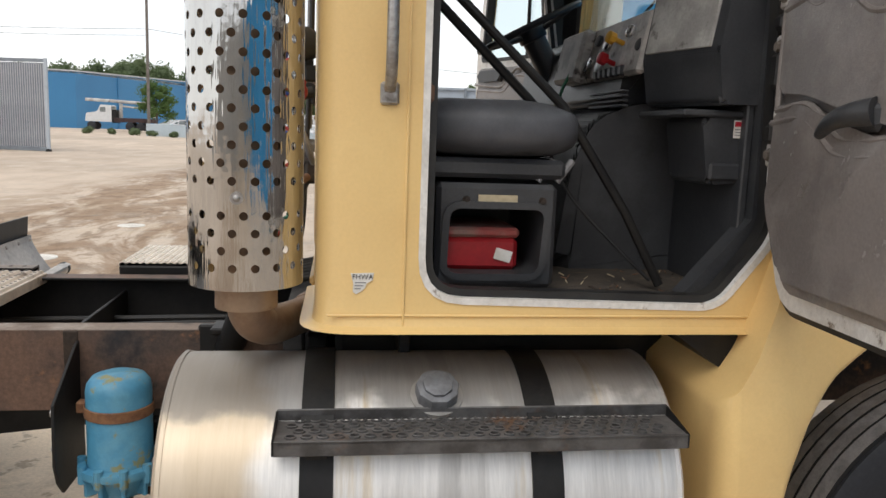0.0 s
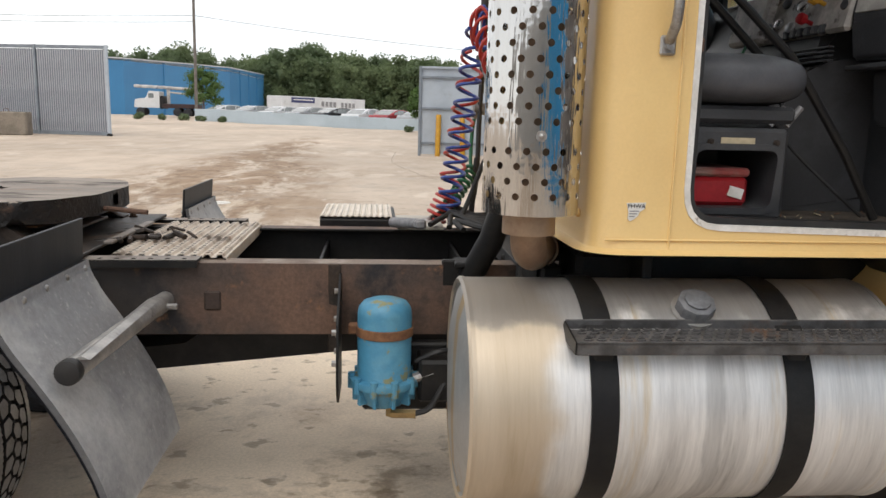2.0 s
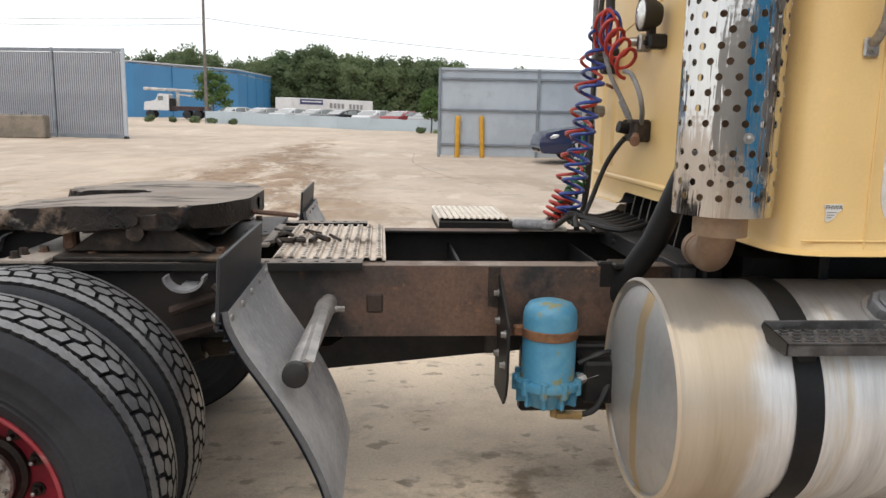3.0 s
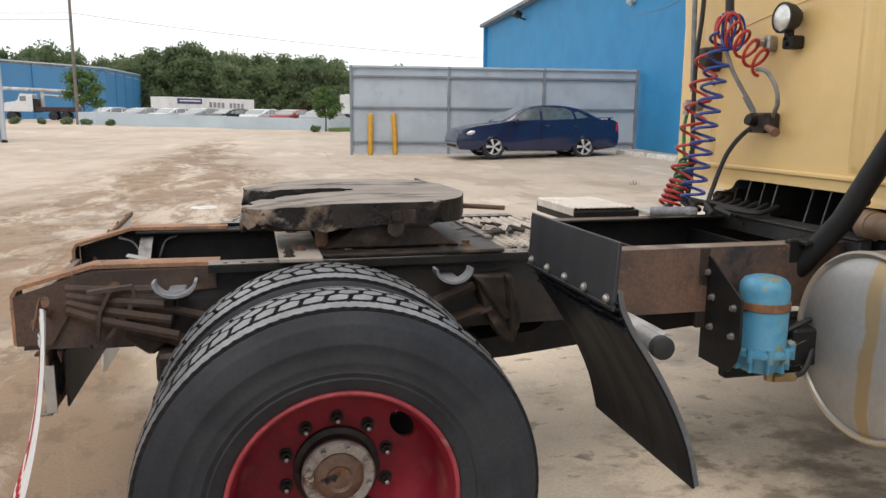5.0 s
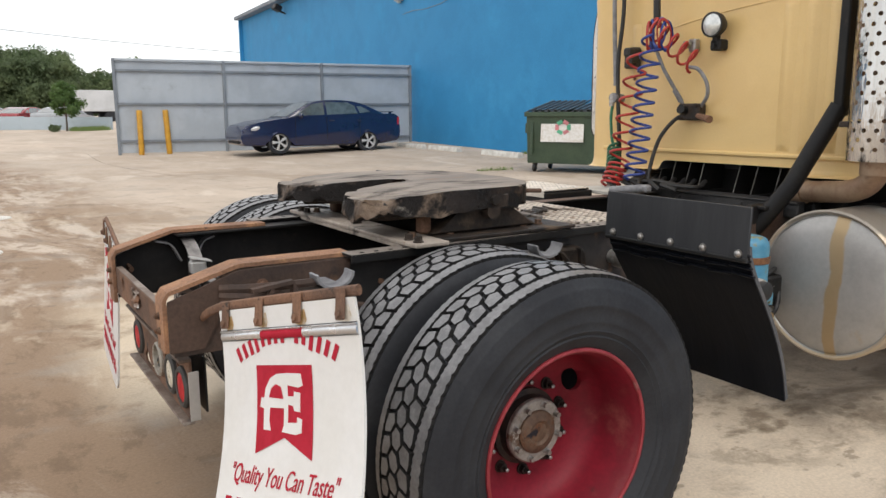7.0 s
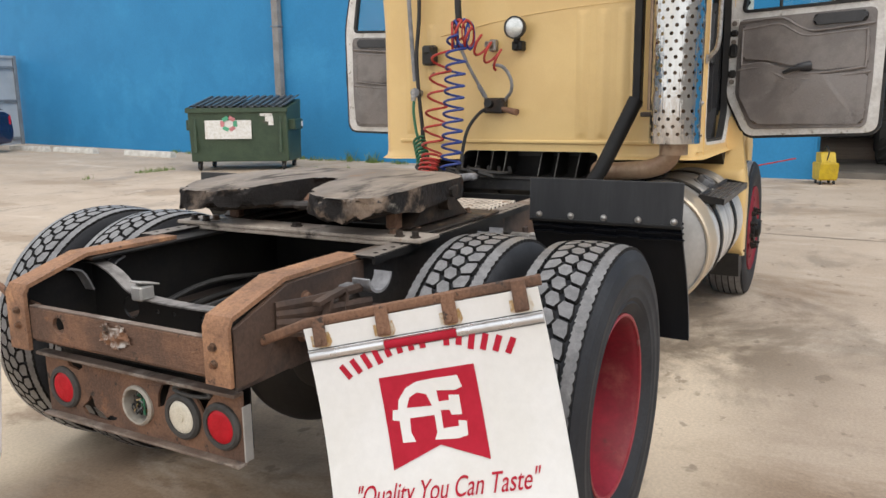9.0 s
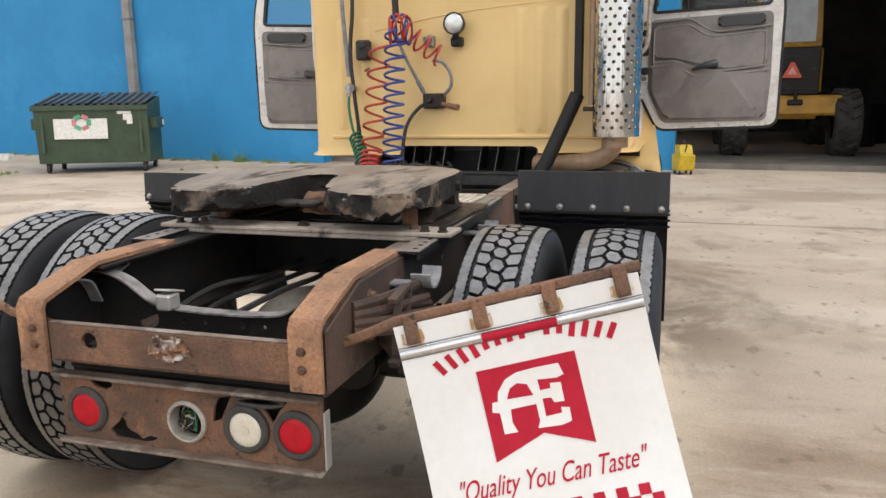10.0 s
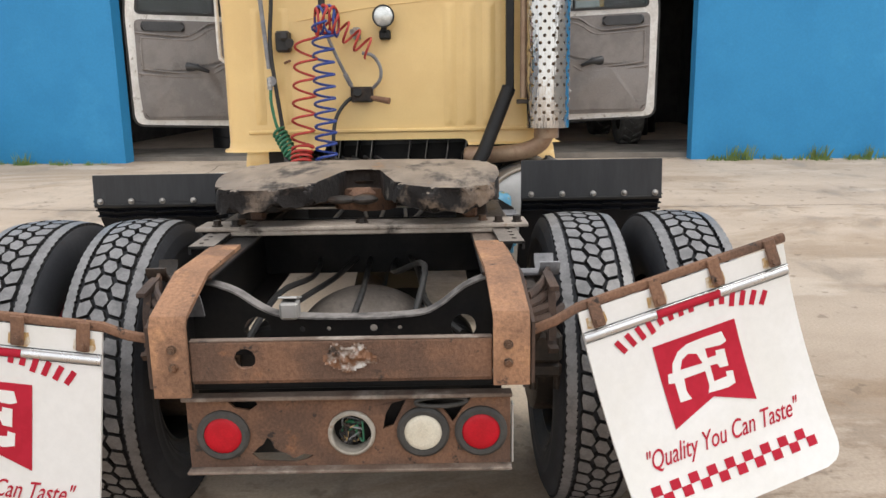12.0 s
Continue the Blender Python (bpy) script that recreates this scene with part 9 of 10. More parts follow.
def build_dumpster():
    GREEN = mat("dumpster_green", (0.045, 0.075, 0.042), (0.032, 0.058, 0.034), 3, rough=0.5, bump=0.1, bscale=30, stain=((0.075, 0.072, 0.052), 4, 0.58, 0.75))
    LID = mat("dumpster_lid", (0.05, 0.055, 0.06), (0.07, 0.075, 0.08), 6, rough=0.28)
    x0, y0 = 8.88, 10.02
    ang = math.degrees(math.atan2(-0.906, 0.423))
    d = empty("dumpster", "dark green steel dumpster with ribbed black lid", "dumpster", at=(x0, y0, gz(9.6, 9.0)), turn=ang)
    d.matrix_basis = d.matrix_basis @ Matrix.Diagonal((1.12, 1.0, 1.05, 1))
    Lx, D = 1.78, 1.02     # local x along the front, local y away from the yard is +
    bm = B()
    prism(bm, [(0.02, 0.17), (D - 0.02, 0.17), (D + 0.10, 1.34), (-0.06, 1.16)], Lx, YZ, 0.012)
    part("bin", bm, GREEN, d)
    bm = B()
    box(bm, (Lx / 2, -0.07, 1.135), (Lx + 0.06, 0.05, 0.09), 0.01)
    part("front_rim", bm, GREEN, d)
    for s in (0, 1):
        bm = B()
        w = Lx / 2
        line = []
        n = 7
        for i in range(n):
            a, p = s * w + w * i / n, w / n
            line += [(a, 0.0), (a + 0.45 * p, 0.0), (a + 0.55 * p, 0.035), (a + 0.95 * p, 0.035)]
        m = at(0, -0.09, 1.185) @ pose(0, 0, 0, 9.5, 0, 0) @ Matrix(((1, 0, 0, 0), (0, 0, 1, 0), (0, 1, 0, 0), (0, 0, 0, 1)))
        strip(bm, line, (0, 1.2), 0.012, m)
        part("lid", bm, LID, d, "ribbed black plastic lid", smooth=False)
    for x in (-0.05, Lx + 0.05):
        bm = B()
        box(bm, (x, 0.45, 0.86), (0.12, 0.62, 0.20), 0.015)
        part("fork_pocket", bm, GREEN, d)
    bm = B()
    box(bm, (Lx + 0.112, 0.68, 0.86), (0.004, 0.14, 0.10), 0)
    part("pocket_label", bm, PAPER, d)
    bm = B()
    box(bm, (0.72, -0.045, 0.82), (0.84, 0.012, 0.44), 0.002, pose(0, 0, 0, -3.5, 0, 0))
    sg = part("sign", bm, PAPER, d, "white sign with green and red ring of arrows")
    for k in range(6):
        a = 2 * math.pi * k / 6
        bm = B()
        box(bm, (0.74 + 0.115 * math.cos(a), -0.057 - 0.003 * math.sin(a), 0.885 + 0.105 * math.sin(a)), (0.11, 0.008, 0.07), 0.001, pose(0, 0, 0, 0, -math.degrees(a) + 90, 0))
        part("arrow", bm, (SIGNGREEN, SIGNPINK)[k % 2], sg)
    bm = B()
    box(bm, (0.72, -0.044, 0.675), (0.56, 0.006, 0.035), 0)
    part("print_line", bm, SIGNPINK, sg)
    for x, z, w, h in ((1.42, 1.05, 0.22, 0.05), (1.47, 0.97, 0.14, 0.10), (1.50, 0.90, 0.09, 0.10)):
        bm = B()
        box(bm, (x, -0.055, z), (w, 0.010, h), 0.001, pose(0, 0, 0, -3.5, 0, 0))
        part("notice", bm, PAPER, d)
    for x in (0.12, Lx - 0.12):
        bm = B()
        box(bm, (x, -0.05, 0.72), (0.05, 0.04, 0.75), 0.008, pose(0, 0, 0, -4, 0, 0))
        part("stiffener", bm, GREEN, d)
        for y in (0.1, D - 0.12):
            bm = B()
            cyl(bm, (x - 0.025, y, 0.075), (x + 0.025, y, 0.075), 0.075, 18, bevel=0.01)
            c = part("caster", bm, HOSEBLACK, d)
            bm = B()
            box(bm, (x, y + 0.02, 0.145), (0.07, 0.10, 0.07), 0.008)
            part("fork", bm, GREASE, c)


SIGNGREEN = mat("sign_green", (0.10, 0.42, 0.25), rough=0.5, bump=0)
SIGNPINK = mat("sign_faded_red", (0.60, 0.22, 0.24), rough=0.5, bump=0)
build_dumpster()


def build_stops():
    base = None
    for x, y in ((11.05, 18.6), (11.1, 16.7), (11.02, 13.75)):
        s = empty("wheel_stop", "white-painted concrete wheel stop by the blue wall", "wheel stop", "wheel stops", at=(x, y, gz(x, y)), turn=90 - 4.6)
        bm = B()
        prism(bm, rounded([(-0.09, -0.02), (0.09, -0.02), (0.06, 0.13), (-0.06, 0.13)], 0.015, 2), 1.85, YZ @ at(0, 0, -0.92), 0.0)
        part("block", bm, mat("white_concrete", (0.66, 0.65, 0.61), (0.52, 0.50, 0.46), 5, rough=0.8, bump=0.2) if base is None else MATS["white_concrete"], s)
        base = s


build_stops()


def build_manholes():
    for x, y in ((-0.95, 9.2), (-1.2, 6.28)):
        z = gz(x, y)
        mh = empty("manhole_cover", "pale round manhole cover set in the yard", "manhole cover", "manhole covers", at=(x, y, z))
        bm = B()
        lathe(bm, [(0.0005, 0.010), (0.14, 0.010), (0.144, 0.006), (0.150, 0.006), (0.154, 0.011), (0.192, 0.011), (0.20, 0.0)], seg=40)
        part("ring", bm, mat("manhole_pale", (0.72, 0.69, 0.64), (0.62, 0.59, 0.54), 7, rough=0.75, bump=0.2) if "manhole_pale" not in MATS else MATS["manhole_pale"], mh)
        bm = B()
        for k in range(3):
            lathe(bm, [(0.035 + 0.036 * k, 0.010), (0.039 + 0.036 * k, 0.015), (0.045 + 0.036 * k, 0.015), (0.049 + 0.036 * k, 0.010)], seg=36)
        part("lid_ribs", bm, MATS["manhole_pale"], mh)


build_manholes()


def build_cracks():
    """Open joints and cracks in the slab."""
    JOINT = mat("slab_joint", (0.17, 0.14, 0.11), (0.12, 0.10, 0.08), 4, rough=0.95)
    r = random.Random(2)
    runs = [[(2.2, 24), (2.0, 19), (2.6, 15), (3.3, 12.5)], [(-8, 14.8), (0, 14.6), (9, 14.9)], [(-1.4, 11), (2.5, 9.2), (6.5, 8.4)], [(6.0, -8), (6.4, 2.5), (7.4, 8)], [(3.6, 3.0), (7, 3.3), (11, 3.6)]]
    for run in runs:
        pts = smooth_path([(x, y, 0) for x, y in run], 14)
        bm = B()
        prev = None
        for i, p in enumerate(pts):
            d = (pts[min(i + 1, len(pts) - 1)] - pts[max(i - 1, 0)]).normalized()
            n = Vector((-d.y, d.x, 0))
            p = p + n * r.uniform(-0.02, 0.02)
            w = r.uniform(0.003, 0.010)
            a, b = p + n * w, p - n * w
            row = [bm.verts.new((q.x, q.y, gz(q.x, q.y) + 0.005)) for q in (a, b)]
            if prev:
                bm.faces.new((prev[0], prev[1], row[1], row[0]))
            prev = row
        structure("ground_joint", bm, JOINT, "dark joint between concrete slabs", "joint")


build_cracks()


def blades(name, centres, label, height, mat_, seed, count=26, spread=0.12):
    r = random.Random(seed)
    verts, faces = [], []
    for cx, cy in centres:
        for _ in range(count):
            a, d = r.uniform(0, 6.28), r.uniform(0, spread)
            x, y = cx + d * math.cos(a), cy + d * math.sin(a)
            z = gz(x, y)
            h = height * r.uniform(0.4, 1.1)
            w = r.uniform(0.006, 0.014) * (1 + height)
            lx, ly = r.uniform(-0.4, 0.4) * h, r.uniform(-0.4, 0.4) * h
            b = r.uniform(0, 3.14)
            k = len(verts)
            verts += [(x - w * math.cos(b), y - w * math.sin(b), z), (x + w * math.cos(b), y + w * math.sin(b), z), (x + lx * 0.5 + w * 0.8, y + ly * 0.5, z + h * 0.6), (x + lx, y + ly, z + h)]
            faces += [(k, k + 1, k + 2), (k, k + 2, k + 3)]
    me = bpy.data.meshes.new(name)
    me.from_pydata(verts, [], faces)
    me.materials.append(mat_)
    tagged(new(name, me), label, "weeds", kind="stuff")


rw = random.Random(31)
spots = [(wall_x(y) - 0.1 - rw.uniform(0, 0.15), y) for y in [rw.uniform(-12, -4.9) for _ in range(60)] + [rw.uniform(5.7, 14) for _ in range(60)]]
blades("weeds", spots, "green weeds growing along the foot of the wall", 0.11, GRASSY, 5, 12, 0.12)
tall = [(wall_x(y) - 0.15, y) for y in (-5.3, -5.5, -6.6, -6.75, -7.5, 8.0, 7.4)]
blades("tall_weeds", tall, "taller weed clumps against the blue wall", 0.26, GRASSY, 6, 34, 0.12)
gr = [(rw.uniform(4.6, 6.4), rw.uniform(45.2, 47.0)) for _ in range(120)]
blades("grass_patch", gr, "bright grass patch by the young tree", 0.25, GRASSY, 7, 22, 0.3)
blades("slab_weeds", [(8.3 + 0.08 * k, 10.9 - 0.02 * k) for k in range(9)] + [(7.2, 11.0), (9.9, 7.7), (10.3, 7.2)], "thin weeds in a slab joint", 0.10, GRASSY, 8, 12, 0.12)


# ---- yellow mop bucket by the bay ----
def build_bucket():
    x, y = 10.45, -1.35
    YP = mat("bucket_yellow", (0.62, 0.44, 0.02), (0.52, 0.36, 0.02), 7, rough=0.45, bump=0.05, stain=((0.20, 0.15, 0.04), 8, 0.6, 0.75))
    b = empty("mop_bucket", "yellow wheeled mop bucket with a wringer", "bucket", at=(x, y, gz(x, y)), turn=20)
    b.scale = (0.72, 0.72, 0.66)
    bm = B()
    prism(bm, rounded([(-0.20, 0.10), (0.20, 0.10), (0.25, 0.48), (-0.25, 0.48)], 0.03), 0.36, XZ @ at(0, 0, -0.18), 0.02)
    part("tub", bm, YP, b)
    bm = B()
    prism(bm, rounded([(-0.20, 0.46), (0.16, 0.46), (0.20, 0.70), (-0.10, 0.72)], 0.03), 0.28, XZ @ at(0, 0, -0.14), 0.02)
    part("wringer", bm, YP, b)
    bm = B()
    tube(bm, smooth_path([(-0.22, 0.05, 0.55), (-0.30, 0.05, 0.75), (-0.16, 0.06, 0.86), (-0.05, 0.06, 0.74)], 6), 0.014, 8)
    part("handle", bm, HOSEBLACK, b)
    for dx in (-0.15, 0.15):
        for dy in (-0.13, 0.13):
            bm = B()
            cyl(bm, (dx, dy - 0.015, 0.045), (dx, dy + 0.015, 0.045), 0.045, 14)
            cyl(bm, (dx, dy, 0.05), (dx, dy, 0.12), 0.012, 8)
            part("caster", bm, HOSEBLACK, b)
    bm = B()
    pts = smooth_path([(10.35, -0.95, 0.55), (10.55, -0.2, 0.38), (10.7, 0.6, 0.30), (10.75, 1.4, 0.28)], 8)
    tube(bm, pts, 0.012, 6)
    tagged(part("red_hose", bm, HOSERED), "thin red hose running along the wall", "hose")


build_bucket()


# ---- wheel loader standing in the bay ----
def build_loader():
    LY = mat("loader_yellow", (0.48, 0.25, 0.03), (0.38, 0.20, 0.03), 4, rough=0.5, bump=0.08, stain=((0.10, 0.075, 0.04), 5, 0.55, 0.72))
    z0 = 0.29
    x, y = 13.1, -3.2
    ld = empty("wheel_loader", "yellow wheel loader parked inside the dark bay", "wheel loader", at=(x, y, z0))
    for s in (-1, 1):
        for xx in (0.15, 3.0):
            bm = B()
            m = at(xx, s * 0.95, 0.60) @ pose(0, 0, 0, 90 if s < 0 else -90, 0, 0)
            lathe(bm, [(0.30, 0.18), (0.36, 0.22), (0.50, 0.23), (0.58, 0.20), (0.60, 0.0), (0.58, -0.20), (0.50, -0.23), (0.36, -0.22), (0.30, -0.18)], m, 36)
            w = part("wheel", bm, mat("dusty_lug_tyre", (0.05, 0.046, 0.042), (0.03, 0.028, 0.026), 5, rough=0.85) if "dusty_lug_tyre" not in MATS else MATS["dusty_lug_tyre"], ld, "big lugged dusty tyre")
            for k in range(20):
                a = 2 * math.pi * k / 20
                for e in (-1, 1):
                    bm = B()
                    box(bm, m @ Vector((0.60 * math.cos(a + 0.08 * e), 0.60 * math.sin(a + 0.08 * e), e * 0.10)), (0.05, 0.18, 0.06), 0.005, (m.to_3x3().to_4x4()) @ pose(0, 0, 0, 0, 0, math.degrees(a)) @ pose(0, 0, 0, 35 * e, 0, 0) @ Matrix(((1, 0, 0, 0), (0, 0, 1, 0), (0, 1, 0, 0), (0, 0, 0, 1))))
                    part("lug", bm, MATS["dusty_lug_tyre"], w)
            bm = B()
            lathe(bm, [(0.31, 0.19), (0.28, 0.16), (0.15, 0.10), (0.0005, 0.12)], m, 24)
            part("rim", bm, LY, w)
    bm = B()
    box(bm, (0.0, 0, 0.92), (0.45, 1.7, 0.36), 0.04)
    box(bm, (1.0, 0, 0.85), (2.2, 0.9, 0.35), 0.04)
    part("counterweight", bm, LY, ld)
    bm = B()
    box(bm, (0.75, 0, 1.55), (1.3, 1.06, 0.95), 0.10)
    part("engine_hood", bm, LY, ld)
    bm = B()
    box(bm, (0.09, 0, 1.54), (0.04, 0.96, 0.86), 0.02)
    gr = part("grille", bm, BLACK, ld, "black radiator grille")
    for k in range(7):
        bm = B()
        box(bm, (0.065, 0, 1.22 + 0.09 * k), (0.02, 0.90, 0.02), 0.004)
        part("slat", bm, GREASE, gr)
    bm = B()
    prism(bm, rounded([(-0.17, 1.42), (0.17, 1.42), (0.03, 1.70), (-0.03, 1.70)], 0.02, 2), 0.006, YZ @ at(0, 0, -0.008))
    tri_ = part("slow_sign", bm, mat("sign_orange", (0.70, 0.13, 0.07), (0.6, 0.1, 0.06), 8, rough=0.5), ld, "orange-red slow-vehicle triangle")
    bm = B()
    prism(bm, [(-0.08, 1.48), (0.08, 1.48), (0.0, 1.62)], 0.006, YZ @ at(0, 0, -0.014))
    part("triangle_core", bm, mat("sign_pink", (0.75, 0.4, 0.36), rough=0.5, bump=0), tri_)
    bm = B()
    ring(bm, rounded([(-0.62, 2.02), (0.62, 2.02), (0.58, 3.05), (-0.58, 3.05)], 0.06), rounded([(-0.52, 2.12), (0.52, 2.12), (0.50, 2.95), (-0.50, 2.95)], 0.05), 1.3, YZ @ at(0, 0, 1.0))
    part("cab_frame", bm, LY, ld)
    bm = B()
    box(bm, (1.02, 0, 2.53), (0.02, 1.02, 0.82), 0)
    part("cab_glass", bm, CARGLASS, ld, "dark cab window")
    bm = B()
    box(bm, (1.6, 0, 3.10), (1.5, 1.35, 0.12), 0.04)
    part("cab_roof", bm, LY, ld)
    bm = B()
    box(bm, (-0.24, -0.05, 0.98), (0.10, 0.26, 0.10), 0.02)
    cyl(bm, (-0.26, -0.05, 1.0), (-0.26, -0.05, 1.2), 0.03, 12)
    part("hitch", bm, BLACK, ld)
    bm = B()
    cyl(bm, (0.75, 0.35, 2.0), (0.75, 0.35, 2.65), 0.05, 14)
    part("exhaust", bm, RUST, ld)
    # drums and crates deep in the bay
    for x_, y_, r_, h_ in ((15.6, -4.9, 0.3, 0.9), (16.4, -5.3, 0.3, 0.9), (15.5, 3.0, 0.3, 0.9), (14.2, 4.3, 0.35, 0.7)):
        dr = empty("drum", "dark steel drum inside the bay", "drum", "drums in the bay", at=(x_, y_, z0))
        bm = B()
        lathe(bm, [(0.0005, h_), (r_ - 0.02, h_), (r_, h_ - 0.01), (r_, h_ * 0.66), (r_ + 0.012, h_ * 0.64), (r_, h_ * 0.62), (r_, h_ * 0.34), (r_ + 0.012, h_ * 0.32), (r_, h_ * 0.30), (r_, 0.0)], seg=24)
        part("shell", bm, BLACK, dr)
        bm = B()
        cyl(bm, (0.15, 0, h_), (0.15, 0, h_ + 0.02), 0.03, 10)
        part("bung", bm, GREASE, dr)


build_loader()


# ---- gate, block, pole and wires on the road side ----
def build_gate():
    x0, y0, x1, y1 = -9.80, 31.0, -19.5, 33.0
    d = Vector((x1 - x0, y1 - y0))
    L = d.length
    z = gz(-12, 31.5)
    g = empty("slat_gate", "tall grey slatted steel gate leaf", "gate", at=(x0, y0, z - 0.03), turn=math.degrees(math.atan2(d.y, d.x)))
    H = 3.78
    bm = B()
    box(bm, (0, 0, 0), (0.042, 0.03, H - 0.35), 0)
    slat = mesh_of("slat", bm, mat("gate_slat_grey", (0.46, 0.47, 0.51), (0.40, 0.41, 0.45), 1.0, rough=0.5, metal=0.1), False)
    bm = B()
    box(bm, (L / 2, -0.03, H / 2 + 0.02), (L - 0.1, 0.008, H - 0.35), 0)
    part("backing_sheet", bm, FENCEDARK, g, "grey sheet behind the slats")
    n = int(L / 0.1) - 1
    for i in range(n):
        o = part("slat", slat, None, g)
        o.location = (0.14 + 0.1 * i, 0.0, H / 2 + 0.02)
    for zz, h in ((0.12, 0.16), (H / 2, 0.07), (H - 0.06, 0.14)):
        bm = B()
        box(bm, (L / 2, -0.07 if h < 0.1 else 0, zz), (L, 0.07, h), 0.008)
        part("rail", bm, FENCEDARK, g)
    for xx in (0.03, 3.25, 6.5, L - 0.03):
        bm = B()
        box(bm, (xx, 0.02, H / 2), (0.12 if xx < 1 else 0.09, 0.11, H + 0.06), 0.008)
        part("post", bm, FENCE if xx < 1 else FENCEDARK, g)
    bm = B()
    cyl(bm, (0.03, -0.05, 0.06), (0.03, 0.10, 0.06), 0.09, 16)
    part("gate_wheel", bm, BLACK, g)


build_gate()
blk = empty("concrete_block", "weathered concrete barrier block beside the gate", "barrier", at=(-14.9, 30.3, gz(-14.9, 30.3)))
bm = B()
box(bm, (0, 0, 0.47), (4.2, 0.6, 0.96), 0.05)
part("block", bm, mat("weathered_block", (0.24, 0.205, 0.165), (0.18, 0.155, 0.125), 2, rough=0.9, bump=0.3, bscale=14), blk)
bm = B()
for x in (-1.2, 1.2):
    bm = B()
    tube(bm, smooth_path([(x - 0.1, 0, 0.93), (x - 0.09, 0, 1.05), (x + 0.09, 0, 1.05), (x + 0.1, 0, 0.93)], 4), 0.012, 6)
    part("lifting_loop", bm, RUST, blk)

pole = empty("utility_pole", "thin wooden utility pole beyond the yard", "pole", at=(-15.05, 70, gz(-15.05, 70)))
bm = B()
cyl(bm, (0, 0, -0.3), (0, 0, 16), 0.15, 12, 0.11)
part("shaft", bm, mat("grey_pole_wood", (0.17, 0.15, 0.135), (0.13, 0.115, 0.10), 3, rough=0.85, bump=0.3, bscale=20), pole)
bm = B()
box(bm, (0, 0, 15.2), (2.4, 0.1, 0.12), 0.01)
part("crossarm", bm, BARK, pole)
WIRE = mat("wire_dark", (0.16, 0.165, 0.17), rough=0.6, bump=0)


def wire(p0, p1, sag):
    p0, p1 = Vector(p0), Vector(p1)
    pts = [p0.lerp(p1, i / 24) - Vector((0, 0, sag * 4 * (i / 24) * (1 - i / 24))) for i in range(25)]
    bm = B()
    tube(bm, pts, 0.022, 5)
    tagged(part("overhead_wire", bm, WIRE), "thin overhead wire crossing the pale sky", "wire", "overhead wires")


wire((-60, 76, 10.4), (-15.05, 70, 9.9), 0.5)
wire((-60, 76, 9.9), (-15.05, 70, 9.35), 0.5)
wire((-15.05, 70, 9.9), (30, 62, 6.2), 0.6)


# ---- beyond the road ----
def build_low_wall():
    a, b = Vector((-13.2, 61.7)), Vector((6.8, 46.9))
    d = b - a
    n = 9
    PALE = mat("barrier_paint", (0.43, 0.50, 0.55), (0.38, 0.445, 0.49), 0.4, rough=0.7, bump=0.1, stain=((0.28, 0.29, 0.29), 1.6, 0.6, 0.8))
    w = empty("low_wall", "long low pale grey barrier wall by the road", "wall", at=(0, 0, 0))
    for i in range(n):
        p, q = a + d * (i / n), a + d * ((i + 1) / n)
        c = (p + q) / 2
        bm = B()
        h = 0.95 - 0.25 * i / n
        z = gz(c.x, c.y)
        box(bm, (c.x, c.y, z + h / 2 - 0.1), ((q - p).length - 0.006, 0.3, h + 0.2), 0.004, pose(0, 0, 0, 0, 0, math.degrees(math.atan2(d.y, d.x))))
        part("barrier", bm, PALE, w)


build_low_wall()


def build_far_building():
    A0, A, Bp, C = (-58.0, 78.0), (-29.3, 95.0), (-20.3, 115.0), (-18.9, 140.0)
    fb = empty("blue_warehouse", "long blue metal warehouse beyond the road", "building", at=(0, 0, 0))
    FB = mat("warehouse_blue", (0.045, 0.20, 0.40), (0.04, 0.18, 0.37), 0.15, rough=0.5, bump=0.0, stain=((0.055, 0.23, 0.44), 0.1, 0.55, 0.8))
    WHITE = mat("warehouse_trim", (0.55, 0.57, 0.58), rough=0.5, bump=0)
    tops = {A0: 7.0, A: 7.45, Bp: 7.8, C: 8.1}
    for p, q in ((A0, A), (A, Bp), (Bp, C)):
        v = Vector(q) - Vector(p)
        m = at(p[0], p[1], 0) @ pose(0, 0, 0, 0, 0, math.degrees(math.atan2(v.y, v.x)))
        bm = B()
        prism(bm, [(0, 0.2), (v.length, 0.2), (v.length, tops[q]), (0, tops[p])], 0.3, m @ XZ @ at(0, 0, -0.3))
        part("wall", bm, FB, fb, smooth=False)
        bm = B()
        prism(bm, [(0, tops[p] - 0.05), (v.length, tops[q] - 0.05), (v.length, tops[q] + 0.10), (0, tops[p] + 0.10)], 0.42, m @ XZ @ at(0, 0, -0.3))
        part("roof_edge", bm, WHITE, fb, smooth=False)
        k = int(v.length / 6)
        for i in range(1, k):
            bm = B()
            x = v.length * i / k
            prism(bm, [(x - 0.08, 0.3), (x + 0.08, 0.3), (x + 0.08, tops[p] - 0.1), (x - 0.08, tops[p] - 0.1)], 0.12, m @ XZ @ at(0, 0, 0.0))
            part("wall_rib", bm, FB, fb, smooth=False)
    bm = B()
    prism(bm, [A0, A, Bp, C, (-70, 150), (-80, 90)], 0.3, at(0, 0, 7.2))
    part("roof", bm, WHITE, fb, smooth=False)


build_far_building()


